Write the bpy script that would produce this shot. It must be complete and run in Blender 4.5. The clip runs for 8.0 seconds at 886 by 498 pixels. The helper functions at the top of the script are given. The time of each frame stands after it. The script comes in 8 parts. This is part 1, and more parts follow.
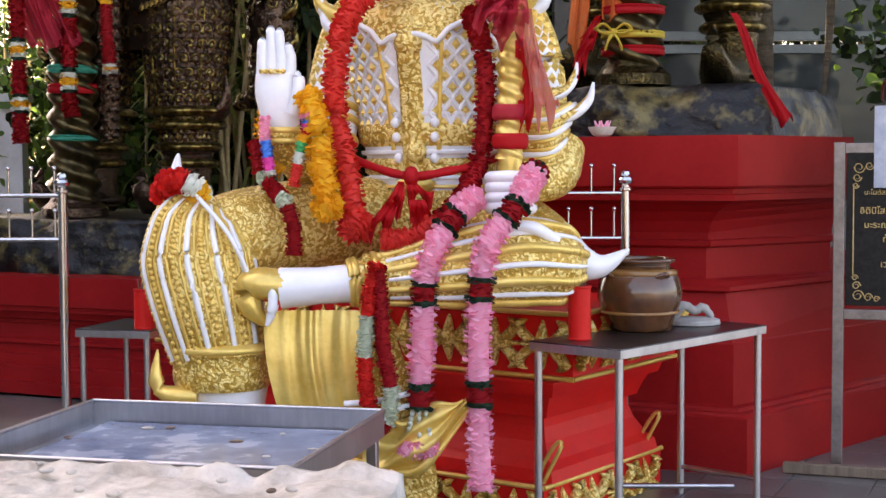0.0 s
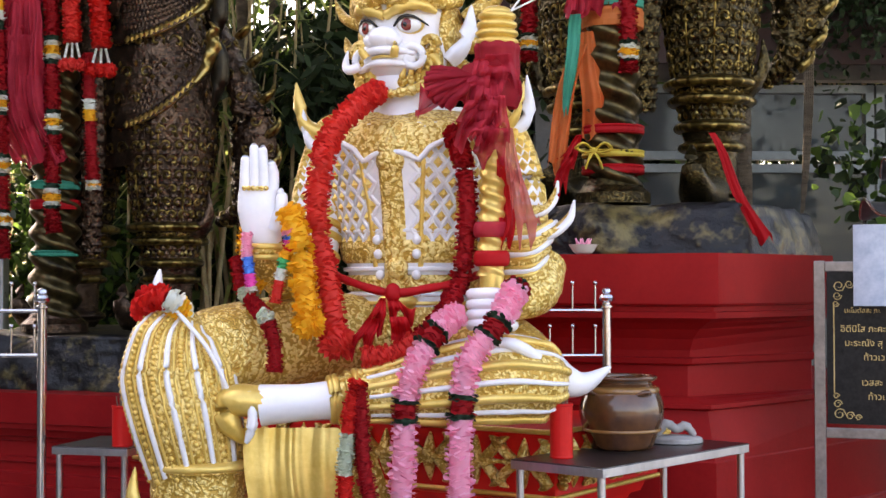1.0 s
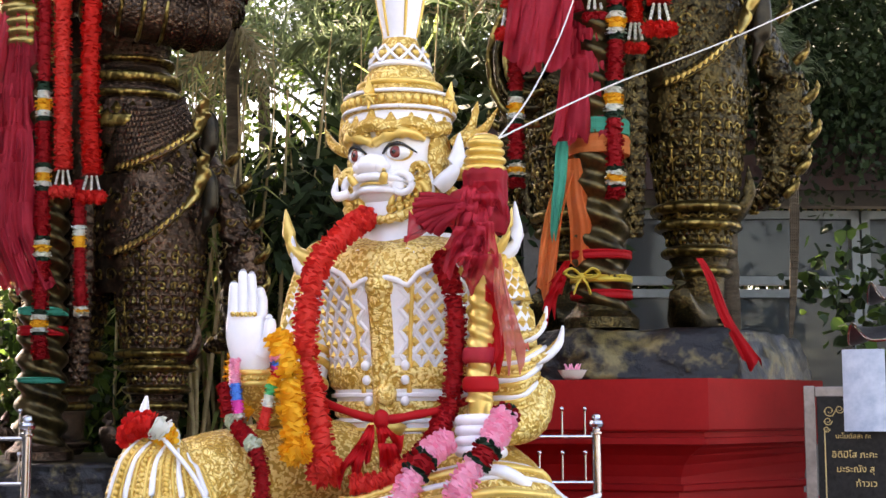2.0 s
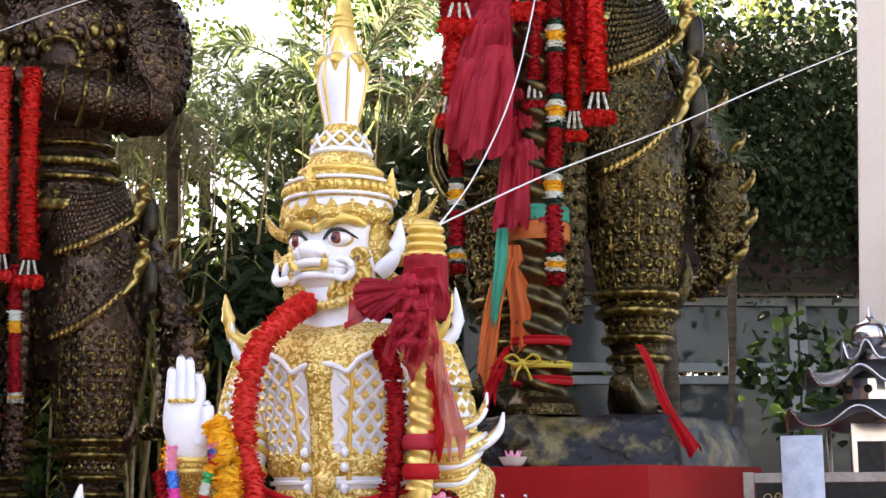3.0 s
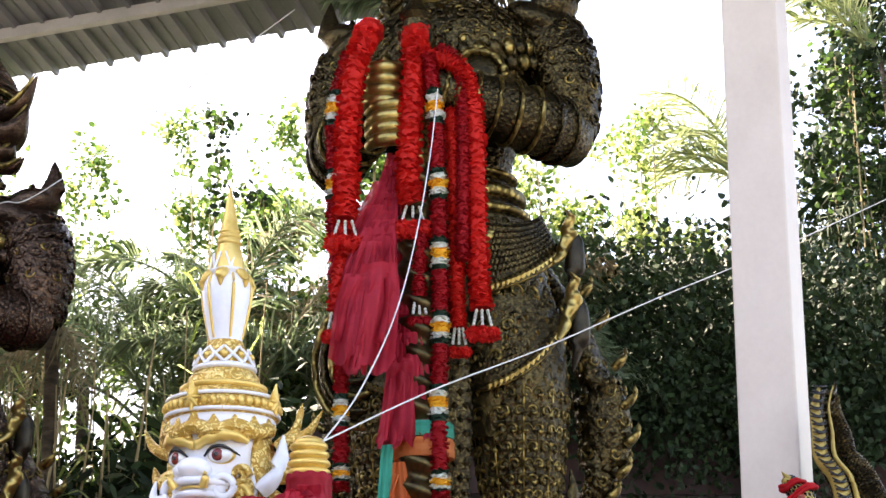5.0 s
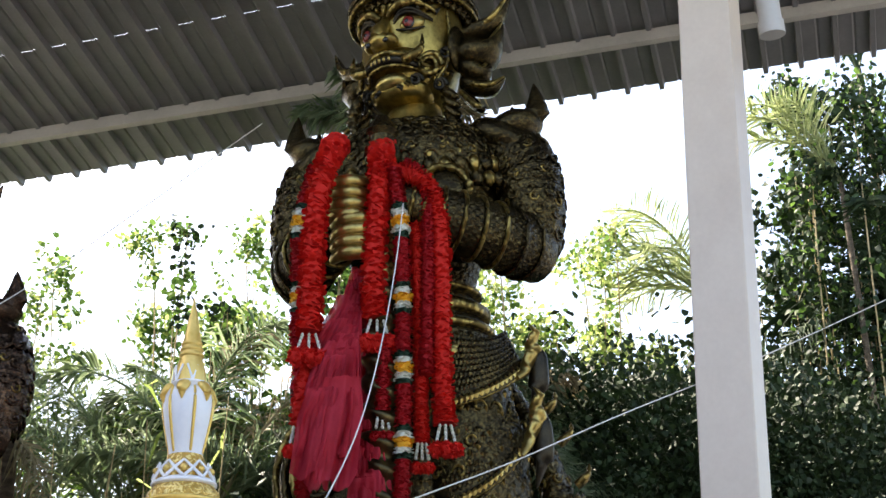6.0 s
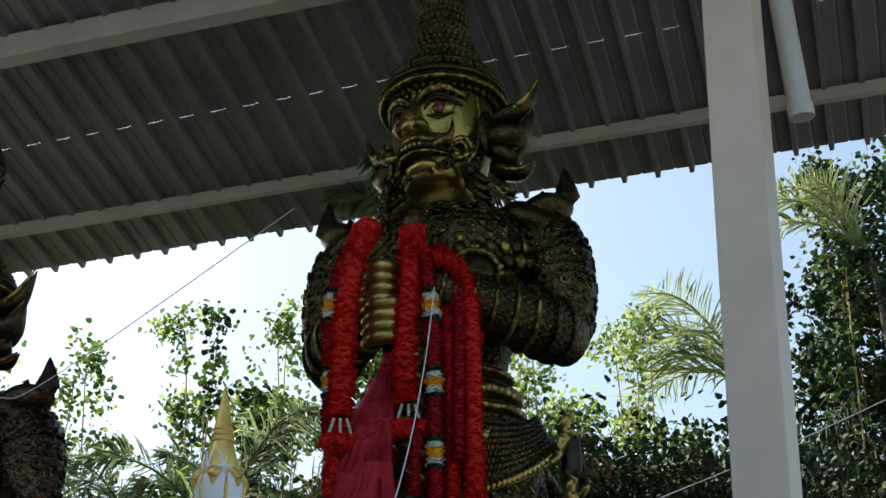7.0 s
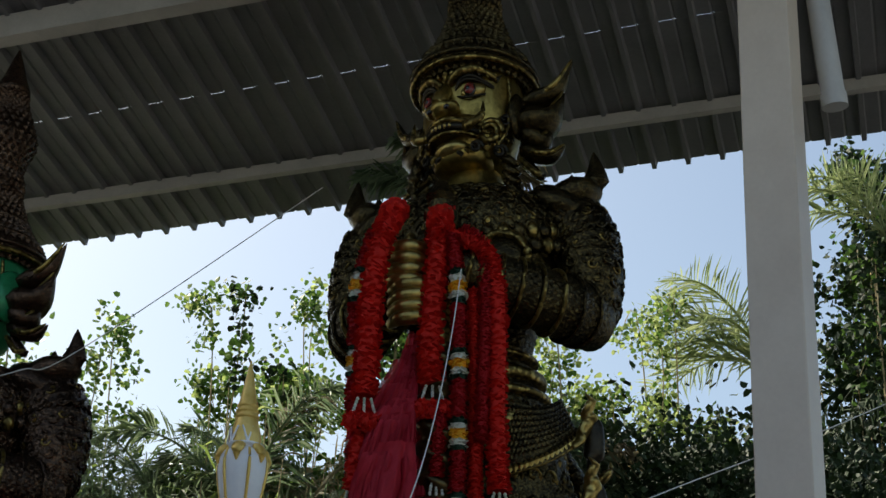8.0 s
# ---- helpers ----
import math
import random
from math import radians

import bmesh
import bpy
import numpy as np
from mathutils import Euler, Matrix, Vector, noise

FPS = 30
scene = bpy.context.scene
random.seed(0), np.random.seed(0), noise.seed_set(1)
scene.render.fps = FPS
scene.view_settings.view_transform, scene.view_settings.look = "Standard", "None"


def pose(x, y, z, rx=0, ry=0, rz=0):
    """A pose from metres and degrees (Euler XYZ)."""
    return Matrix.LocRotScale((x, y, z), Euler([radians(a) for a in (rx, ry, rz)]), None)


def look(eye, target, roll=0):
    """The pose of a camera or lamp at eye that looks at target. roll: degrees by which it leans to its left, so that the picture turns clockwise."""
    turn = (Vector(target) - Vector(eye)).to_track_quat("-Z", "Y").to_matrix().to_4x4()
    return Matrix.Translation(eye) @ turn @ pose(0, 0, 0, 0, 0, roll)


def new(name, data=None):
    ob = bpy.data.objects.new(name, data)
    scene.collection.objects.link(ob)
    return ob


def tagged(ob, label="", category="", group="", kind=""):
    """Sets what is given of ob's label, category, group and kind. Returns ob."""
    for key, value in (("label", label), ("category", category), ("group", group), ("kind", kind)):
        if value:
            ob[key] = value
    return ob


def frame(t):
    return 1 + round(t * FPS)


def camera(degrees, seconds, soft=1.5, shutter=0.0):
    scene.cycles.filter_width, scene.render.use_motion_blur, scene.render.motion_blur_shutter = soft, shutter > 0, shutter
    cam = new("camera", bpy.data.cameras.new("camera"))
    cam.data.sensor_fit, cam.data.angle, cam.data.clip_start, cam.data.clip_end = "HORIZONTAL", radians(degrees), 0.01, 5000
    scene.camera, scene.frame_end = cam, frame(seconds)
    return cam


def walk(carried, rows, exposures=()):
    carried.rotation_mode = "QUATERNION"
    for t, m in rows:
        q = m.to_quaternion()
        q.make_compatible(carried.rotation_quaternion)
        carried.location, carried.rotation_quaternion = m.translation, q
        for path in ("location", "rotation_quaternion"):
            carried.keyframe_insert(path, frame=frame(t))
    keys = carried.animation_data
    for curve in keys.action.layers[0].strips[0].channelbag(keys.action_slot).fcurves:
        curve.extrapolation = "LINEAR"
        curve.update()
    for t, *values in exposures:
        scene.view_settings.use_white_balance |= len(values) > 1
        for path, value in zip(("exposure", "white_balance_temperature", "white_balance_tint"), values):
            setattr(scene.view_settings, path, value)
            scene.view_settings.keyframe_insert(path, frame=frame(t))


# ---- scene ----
cam = camera(34.62, 8.0)
PATH = [
    (0, pose(0, 0, 1.55, 86.675, 0.292, -0.010)),
    (0.5, pose(0, 0, 1.55, 88.590, 0.278, -0.848)),
    (1, pose(0, 0, 1.55, 91.379, 0.093, -0.752)),
    (1.5, pose(0, 0, 1.55, 93.760, -0.055, -0.778)),
    (1.7, pose(0, 0, 1.55, 94.840, 0.046, -0.865)),
    (2.8, pose(0, 0, 1.55, 99.478, 0.400, -3.008)),
    (3, pose(0, 0, 1.55, 99.888, 0.402, -3.589)),
    (3.5, pose(0, 0, 1.55, 101.863, 0.425, -5.196)),
    (4, pose(0, 0, 1.55, 103.798, 0.719, -6.364)),
    (4.5, pose(0, 0, 1.55, 106.356, 0.969, -7.229)),
    (4.7, pose(0, 0, 1.55, 107.168, 1.123, -7.498)),
    (5.8, pose(0, 0, 1.55, 112.231, 1.410, -9.753)),
    (6, pose(0, 0, 1.55, 113.071, 1.282, -9.665)),
    (6.5, pose(0, 0, 1.55, 115.952, 1.281, -9.169)),
    (7, pose(0, 0, 1.55, 116.477, 1.009, -8.414)),
    (7.5, pose(0, 0, 1.55, 116.162, 0.478, -7.697)),
    (8, pose(0, 0, 1.55, 115.742, -0.652, -7.993)),
]
EXPOSURES = [(0.0, 2.6, 8300, 22), (1.5, 2.66, 8300, 22), (3.0, 2.7, 8000, 22), (4.5, 2.58, 7600, 21), (5.8, 2.22, 7150, 14), (6.2, 1.6, 6900, 9), (6.6, 0.92, 6800, 2), (7.0, 0.74, 6800, 1), (8.0, 0.3, 6850, 3)]
walk(cam, PATH, EXPOSURES)

# ---- world and sun ----
SUN_EL, SUN_AZ = 50.0, -45.0          # elevation; degrees from +Y towards +X
world = bpy.data.worlds.new("sky_world")
scene.world = world
world.use_nodes = True
wn = world.node_tree.nodes
sky = wn.new("ShaderNodeTexSky")
sky.sky_type = 'NISHITA'
sky.sun_disc = False
sky.sun_elevation = radians(SUN_EL)
sky.sun_rotation = radians(SUN_AZ)
sky.air_density, sky.dust_density, sky.ozone_density = 1.0, 2.8, 0.5
wn["Background"].inputs[1].default_value = 0.15
world.node_tree.links.new(sky.outputs[0], wn["Background"].inputs[0])
sun_data = bpy.data.lights.new("sun", "SUN")
sun_data.energy, sun_data.angle, sun_data.color = 5.0, radians(0.5), (1.0, 0.94, 0.84)
sun = new("sun", sun_data)
sd = Vector((math.sin(radians(SUN_AZ)) * math.cos(radians(SUN_EL)), math.cos(radians(SUN_AZ)) * math.cos(radians(SUN_EL)), math.sin(radians(SUN_EL))))
sun.matrix_world = look(sd * 60, (0, 0, 0))

# ---- materials ----
def nodes_of(name):
    m = bpy.data.materials.new(name)
    m.use_nodes = True
    return m, m.node_tree.nodes, m.node_tree.links, m.node_tree.nodes["Principled BSDF"]


def ramp(n, l, src, stops):
    r = n.new("ShaderNodeValToRGB")
    while len(r.color_ramp.elements) < len(stops):
        r.color_ramp.elements.new(0.5)
    for e, (p, c) in zip(r.color_ramp.elements, stops):
        e.position, e.color = p, (*c, 1)
    l.new(src, r.inputs[0])
    return r.outputs[0]


def coords(n, l, scale=(1, 1, 1)):
    tc, mp = n.new("ShaderNodeTexCoord"), n.new("ShaderNodeMapping")
    mp.inputs["Scale"].default_value = scale
    l.new(tc.outputs["Object"], mp.inputs[0])
    return mp.outputs[0]


def noise_tex(n, l, vec, scale, detail=4.0, rough=0.6):
    t = n.new("ShaderNodeTexNoise")
    t.inputs["Scale"].default_value, t.inputs["Detail"].default_value, t.inputs["Roughness"].default_value = scale, detail, rough
    l.new(vec, t.inputs["Vector"])
    return t.outputs["Fac"]


def bumped(n, l, bsdf, height, strength, dist):
    b = n.new("ShaderNodeBump")
    b.inputs["Strength"].default_value, b.inputs["Distance"].default_value = strength, dist
    l.new(height, b.inputs["Height"])
    l.new(b.outputs[0], bsdf.inputs["Normal"])
    return b


def plain(name, c1, c2, scale=6.0, rough=0.5, metal=0.0, bump=0.15, dist=0.004, fine=60.0, stretch=(1, 1, 1), spec=0.5, coat=0.0, lo=0.45, hi=0.85):
    """A surface of two mottled tones with fine relief."""
    m, n, l, b = nodes_of(name)
    v = coords(n, l, stretch)
    big, small = noise_tex(n, l, v, scale), noise_tex(n, l, v, fine, 6.0)
    mix = n.new("ShaderNodeMath")
    mix.operation = 'MULTIPLY_ADD'
    l.new(small, mix.inputs[0])
    mix.inputs[1].default_value = 0.35
    l.new(big, mix.inputs[2])
    l.new(ramp(n, l, mix.outputs[0], [(lo, c1), (hi, c2)]), b.inputs["Base Color"])
    b.inputs["Roughness"].default_value, b.inputs["Metallic"].default_value = rough, metal
    b.inputs["Specular IOR Level"].default_value = spec
    b.inputs["Coat Weight"].default_value = coat
    bumped(n, l, b, small, bump, dist)
    return m


def relief(name, low, mid, high, cell=28.0, rough=0.35, metal=0.9, strength=0.8, dist=0.02):
    """Cast ornament: cells and swirls stand proud and are rubbed brighter than the hollows."""
    m, n, l, b = nodes_of(name)
    v = coords(n, l)
    vo = n.new("ShaderNodeTexVoronoi")
    vo.feature = 'SMOOTH_F1'
    vo.inputs["Scale"].default_value = cell
    vo.inputs["Smoothness"].default_value = 0.3
    wob = n.new("ShaderNodeTexNoise")
    wob.inputs["Scale"].default_value = cell * 0.45
    l.new(v, wob.inputs["Vector"])
    mixv = n.new("ShaderNodeMix")
    mixv.data_type = 'VECTOR'
    mixv.inputs["Factor"].default_value = 0.06
    l.new(v, mixv.inputs[4])
    l.new(wob.outputs["Color"], mixv.inputs[5])
    l.new(mixv.outputs[1], vo.inputs["Vector"])
    inv = n.new("ShaderNodeMath")
    inv.operation = 'SUBTRACT'
    inv.inputs[0].default_value = 1.0
    l.new(vo.outputs["Distance"], inv.inputs[1])
    wear = noise_tex(n, l, v, 3.0, 5.0)
    s = n.new("ShaderNodeMath")
    s.operation = 'MULTIPLY_ADD'
    l.new(wear, s.inputs[0])
    s.inputs[1].default_value = 0.8
    l.new(inv.outputs[0], s.inputs[2])
    l.new(ramp(n, l, s.outputs[0], [(0.82, low), (1.1 / 1.2, mid), (1.0, high)]), b.inputs["Base Color"])
    b.inputs["Roughness"].default_value, b.inputs["Metallic"].default_value = rough, metal
    bumped(n, l, b, inv.outputs[0], strength, dist)
    return m


def petals(name, c1, c2, rough=0.7, see=0.25):
    """Soft petals or cloth, a little different from piece to piece."""
    m, n, l, b = nodes_of(name)
    g = n.new("ShaderNodeNewGeometry")
    l.new(ramp(n, l, g.outputs["Random Per Island"], [(0.0, c1), (1.0, c2)]), b.inputs["Base Color"])
    b.inputs["Roughness"].default_value = rough
    b.inputs["Specular IOR Level"].default_value = 0.25
    if see:
        tr, ad = n.new("ShaderNodeBsdfTranslucent"), n.new("ShaderNodeMixShader")
        l.new(ramp(n, l, g.outputs["Random Per Island"], [(0.0, c1), (1.0, c2)]), tr.inputs[0])
        ad.inputs[0].default_value = see
        l.new(b.outputs[0], ad.inputs[1])
        l.new(tr.outputs[0], ad.inputs[2])
        l.new(ad.outputs[0], n["Material Output"].inputs["Surface"])
    return m


def fabric(name, c1, c2, see=0.2, alpha=1.0):
    m, n, l, b = nodes_of(name)
    v = coords(n, l)
    f = noise_tex(n, l, v, 5.0)
    info, vary = n.new("ShaderNodeObjectInfo"), n.new("ShaderNodeMath")
    vary.operation = 'MULTIPLY_ADD'
    l.new(info.outputs["Random"], vary.inputs[0])
    vary.inputs[1].default_value = 0.5
    l.new(f, vary.inputs[2])
    col = ramp(n, l, vary.outputs[0], [(0.4, c1), (1.05, c2)])
    l.new(col, b.inputs["Base Color"])
    b.inputs["Roughness"].default_value = 0.6
    b.inputs["Specular IOR Level"].default_value = 0.2
    b.inputs["Alpha"].default_value = alpha
    bumped(n, l, b, noise_tex(n, l, v, 220.0), 0.15, 0.002)
    tr, ad = n.new("ShaderNodeBsdfTranslucent"), n.new("ShaderNodeMixShader")
    l.new(col, tr.inputs[0])
    ad.inputs[0].default_value = see
    l.new(b.outputs[0], ad.inputs[1])
    l.new(tr.outputs[0], ad.inputs[2])
    l.new(ad.outputs[0], n["Material Output"].inputs["Surface"])
    return m


WHITE = plain("white_gloss_paint", (0.76, 0.77, 0.82), (0.85, 0.85, 0.88), 5.0, 0.3, 0, 0.08, 0.002, 40, coat=0.2)
GOLD = plain("smooth_gold_paint", (0.64, 0.4, 0.075), (0.86, 0.61, 0.18), 7.0, 0.28, 0.38, 0.3, 0.006, 34)
GOLDR = relief("gold_relief", (0.52, 0.3, 0.05), (0.74, 0.49, 0.11), (0.9, 0.69, 0.26), 58.0, 0.31, 0.32, 0.75, 0.01)
BRONZE = relief("dark_bronze_relief", (0.022, 0.016, 0.007), (0.05, 0.035, 0.014), (0.11, 0.078, 0.027), 64.0, 0.27, 0.88, 0.6, 0.006)
BRONZE_WARM = relief("copper_bronze_relief", (0.034, 0.021, 0.014), (0.07, 0.041, 0.026), (0.14, 0.082, 0.05), 64.0, 0.27, 0.85, 0.6, 0.006)
BRONZE_GOLD = relief("rubbed_gold_bronze", (0.09, 0.06, 0.016), (0.2, 0.14, 0.04), (0.34, 0.24, 0.07), 26.0, 0.3, 0.9, 0.4, 0.01)
BRONZE_DARK = plain("blackened_bronze", (0.012, 0.011, 0.01), (0.05, 0.04, 0.025), 9.0, 0.35, 0.8, 0.35, 0.01, 40)
FACE_GOLD = plain("patinated_gold_face", (0.1, 0.07, 0.018), (0.46, 0.33, 0.09), 7.0, 0.3, 0.9, 0.4, 0.008, 30)
CLUB = plain("black_and_gold_club", (0.02, 0.016, 0.009), (0.14, 0.1, 0.038), 9.0, 0.3, 0.85, 0.3, 0.008, 30)
GREENP = plain("green_face_paint", (0.012, 0.16, 0.06), (0.03, 0.32, 0.13), 7.0, 0.3, 0.2, 0.2, 0.006, 30)
EYE_RED = plain("eye_red_brown", (0.13, 0.01, 0.012), (0.22, 0.03, 0.02), 20, 0.12, 0, 0.0)
EYE_BLACK = plain("eye_black", (0.01, 0.01, 0.01), (0.015, 0.015, 0.015), 20, 0.12, 0, 0.0)
EYE_WHITE = plain("eye_white", (0.75, 0.74, 0.7), (0.8, 0.79, 0.76), 20, 0.15, 0, 0.0)
RED = plain("red_wall_paint", (0.25, 0.006, 0.007), (0.34, 0.012, 0.012), 2.2, 0.5, 0, 0.12, 0.003, 45, spec=0.15)
RED_GLOSS = plain("red_gloss_paint", (0.6, 0.01, 0.009), (0.72, 0.018, 0.014), 4.0, 0.42, 0, 0.15, 0.003, 50, spec=0.25)
ROCK = plain("black_gold_rock", (0.006, 0.006, 0.007), (0.17, 0.135, 0.05), 3.0, 0.38, 0.3, 0.7, 0.03, 12, lo=0.68, hi=0.86)
STEEL = plain("stainless_steel", (0.36, 0.36, 0.38), (0.55, 0.55, 0.57), 5.0, 0.34, 1.0, 0.1, 0.002, 70, (1, 1, 0.2))
SIGN_STEEL = plain("tarnished_frame_steel", (0.16, 0.14, 0.135), (0.3, 0.27, 0.26), 5.0, 0.35, 0.8, 0.1, 0.002, 40)
STEEL_BRIGHT = plain("polished_steel", (0.5, 0.5, 0.52), (0.66, 0.66, 0.68), 6.0, 0.18, 1.0, 0.03, 0.001, 80)
LANTERN_STEEL = plain("dark_lantern_steel", (0.13, 0.13, 0.14), (0.24, 0.24, 0.25), 5.0, 0.36, 0.85, 0.15, 0.002, 40)
TRAY_STEEL = plain("dull_tray_steel", (0.3, 0.31, 0.34), (0.5, 0.52, 0.56), 4.0, 0.34, 0.85, 0.12, 0.003, 20)
TABLE_DARK = plain("dark_steel_top", (0.03, 0.03, 0.033), (0.1, 0.1, 0.105), 5.0, 0.3, 0.8, 0.1, 0.002, 30)
WAX = plain("dirty_cream_wax", (0.28, 0.25, 0.21), (0.58, 0.55, 0.5), 9.0, 0.5, 0, 0.6, 0.012, 30)
SOOT = plain("sooty_wax", (0.05, 0.035, 0.025), (0.2, 0.12, 0.08), 20.0, 0.6, 0, 0.5, 0.01, 40)
CLAY = plain("brown_glazed_clay", (0.055, 0.02, 0.01), (0.14, 0.055, 0.02), 7.0, 0.16, 0, 0.12, 0.004, 16, coat=0.5)
CLAY_BAND = plain("ochre_glaze_band", (0.22, 0.1, 0.03), (0.32, 0.16, 0.05), 9.0, 0.2, 0, 0.1, 0.003, 20, coat=0.4)
STONE_GREY = plain("grey_stone", (0.26, 0.25, 0.24), (0.42, 0.41, 0.39), 8.0, 0.7, 0, 0.3, 0.004, 50)
FLOOR = plain("concrete_floor", (0.1, 0.095, 0.085), (0.19, 0.18, 0.165), 1.5, 0.35, 0, 0.1, 0.003, 40)
TILE = plain("glossy_floor_tile", (0.09, 0.088, 0.084), (0.15, 0.146, 0.14), 2.0, 0.34, 0, 0.05, 0.002, 40)
ROOF = plain("blue_grey_roof_sheet", (0.19, 0.19, 0.205), (0.27, 0.27, 0.285), 1.2, 0.5, 0.2, 0.05, 0.002, 30)
PURLIN = plain("grey_purlin_paint", (0.42, 0.41, 0.39), (0.55, 0.53, 0.5), 2.0, 0.5, 0, 0.05, 0.002, 30)
COLUMN = plain("cream_column_paint", (0.66, 0.55, 0.45), (0.76, 0.65, 0.54), 1.2, 0.42, 0, 0.06, 0.002, 30)
PVC = plain("pale_pipe", (0.52, 0.52, 0.52), (0.62, 0.62, 0.61), 2.0, 0.4, 0, 0.05, 0.002, 30)
FRAME = plain("grey_window_frame", (0.14, 0.16, 0.155), (0.22, 0.245, 0.235), 3.0, 0.5, 0.1, 0.05, 0.002, 30)
WALL_B = plain("weathered_building_wall", (0.1, 0.097, 0.088), (0.18, 0.172, 0.158), 1.5, 0.8, 0, 0.2, 0.006, 25)
WALL_W = plain("stained_whitewash", (0.5, 0.5, 0.48), (0.72, 0.72, 0.7), 2.0, 0.8, 0, 0.2, 0.005, 25)
FASCIA = plain("rusty_red_fascia", (0.024, 0.01, 0.008), (0.055, 0.02, 0.013), 3.0, 0.7, 0, 0.2, 0.005, 25)
BLACK_SIGN = plain("black_granite_sign", (0.008, 0.008, 0.009), (0.02, 0.02, 0.02), 30.0, 0.3, 0, 0.0, spec=0.15)
SIGN_GOLD = plain("gold_leaf_lettering", (0.5, 0.36, 0.14), (0.68, 0.52, 0.24), 30.0, 0.4, 0.5, 0.05)
PAPER = plain("bluish_paper_notice", (0.34, 0.4, 0.5), (0.52, 0.57, 0.65), 14.0, 0.7, 0, 0.05, 0.001, 60)
THREAD = plain("white_cotton_thread", (0.62, 0.6, 0.57), (0.75, 0.73, 0.7), 50.0, 0.8, 0, 0.1)
WOOD = plain("grey_brown_wood", (0.11, 0.08, 0.055), (0.22, 0.17, 0.12), 6.0, 0.7, 0, 0.3, 0.006, 30, (6, 6, 0.5))
BARK = plain("palm_bark", (0.06, 0.045, 0.03), (0.17, 0.13, 0.085), 6.0, 0.9, 0, 0.8, 0.03, 18, (1, 1, 3))
DRY = plain("dry_straw_stems", (0.34, 0.24, 0.11), (0.6, 0.48, 0.26), 8.0, 0.8, 0, 0.2)
P_RED = petals("red_petals", (0.5, 0.008, 0.008), (0.8, 0.03, 0.02))
P_DEEP = petals("deep_red_petals", (0.28, 0.004, 0.01), (0.48, 0.01, 0.015))
P_CORAL = petals("coral_red_petals", (0.62, 0.02, 0.02), (0.88, 0.075, 0.055))
P_PINK = petals("pink_petals", (0.98, 0.36, 0.54), (1.0, 0.6, 0.74), see=0.4)
P_YEL = petals("marigold_petals", (0.84, 0.36, 0.015), (0.98, 0.6, 0.05))
P_WHITE = petals("white_petals", (0.62, 0.66, 0.55), (0.85, 0.86, 0.8))
P_PALE = petals("pale_green_petals", (0.4, 0.48, 0.34), (0.66, 0.7, 0.56))
P_DARK = petals("dark_green_petals", (0.01, 0.03, 0.02), (0.03, 0.08, 0.045))
P_BLUE = petals("blue_beads", (0.03, 0.18, 0.65), (0.08, 0.35, 0.85), see=0)
P_GREEN = petals("green_beads", (0.02, 0.35, 0.12), (0.05, 0.5, 0.2), see=0)
P_MAG = petals("magenta_beads", (0.75, 0.05, 0.35), (0.9, 0.12, 0.5), see=0)
F_CRIM = fabric("crimson_chiffon", (0.33, 0.009, 0.022), (0.64, 0.045, 0.075), 0.35, 0.86)
F_RED = fabric("red_ribbon_cloth", (0.42, 0.006, 0.01), (0.56, 0.012, 0.016), 0.25)
F_PINK = fabric("faded_pink_cloth", (0.66, 0.16, 0.14), (0.78, 0.28, 0.24), 0.35, 0.75)
F_ORANGE = fabric("orange_chiffon", (0.72, 0.14, 0.035), (0.82, 0.24, 0.07), 0.35, 0.85)
F_GREEN = fabric("green_ribbon", (0.01, 0.22, 0.14), (0.03, 0.36, 0.24), 0.25)
F_YEL = fabric("yellow_ribbon", (0.55, 0.38, 0.03), (0.7, 0.52, 0.08), 0.25)
# near-black leaf tones: the shade inside the foliage is put into the colour
L_SHADE = petals("shade_toned_leaves", (0.012, 0.026, 0.01), (0.034, 0.062, 0.02), 0.6, 0.04)
L_MID = petals("green_leaves", (0.05, 0.11, 0.022), (0.14, 0.24, 0.05), 0.4, 0.45)
# green leaves lightened so that the colour itself carries sunlight
L_SUN = petals("sun_toned_leaves", (0.22, 0.31, 0.07), (0.48, 0.54, 0.2), 0.4, 0.65)
L_PALM = petals("palm_leaflets", (0.09, 0.14, 0.07), (0.27, 0.33, 0.19), 0.3, 0.55)
# the palm leaflets again, paled to put sunshine into their colour
L_PALM_SUN = petals("sun_paled_leaflets", (0.2, 0.26, 0.1), (0.46, 0.5, 0.26), 0.35, 0.6)
L_DRYPALM = petals("dry_palm_leaflets", (0.2, 0.16, 0.08), (0.42, 0.35, 0.2), 0.6, 0.35)
GLASSM, gn, gl, gb = nodes_of("window_glass")
gb.inputs["Base Color"].default_value = (0.07, 0.085, 0.09, 1)
gb.inputs["Roughness"].default_value = 0.06
gb.inputs["IOR"].default_value = 1.3
gb.inputs["Transmission Weight"].default_value = 0.4

SERPENT_GOLD = plain("yellow_gilt_plates", (0.26, 0.17, 0.03), (0.5, 0.36, 0.09), 9.0, 0.4, 0.3, 0.2, 0.004, 30)

# ---- shaping tools ----
TAU = 2 * math.pi
SITE = -24.0                                    # the site's axes are turned by this about z
RIGHT = Vector((math.cos(radians(SITE)), math.sin(radians(SITE)), 0))
BACK = Vector((-RIGHT.y, RIGHT.x, 0))


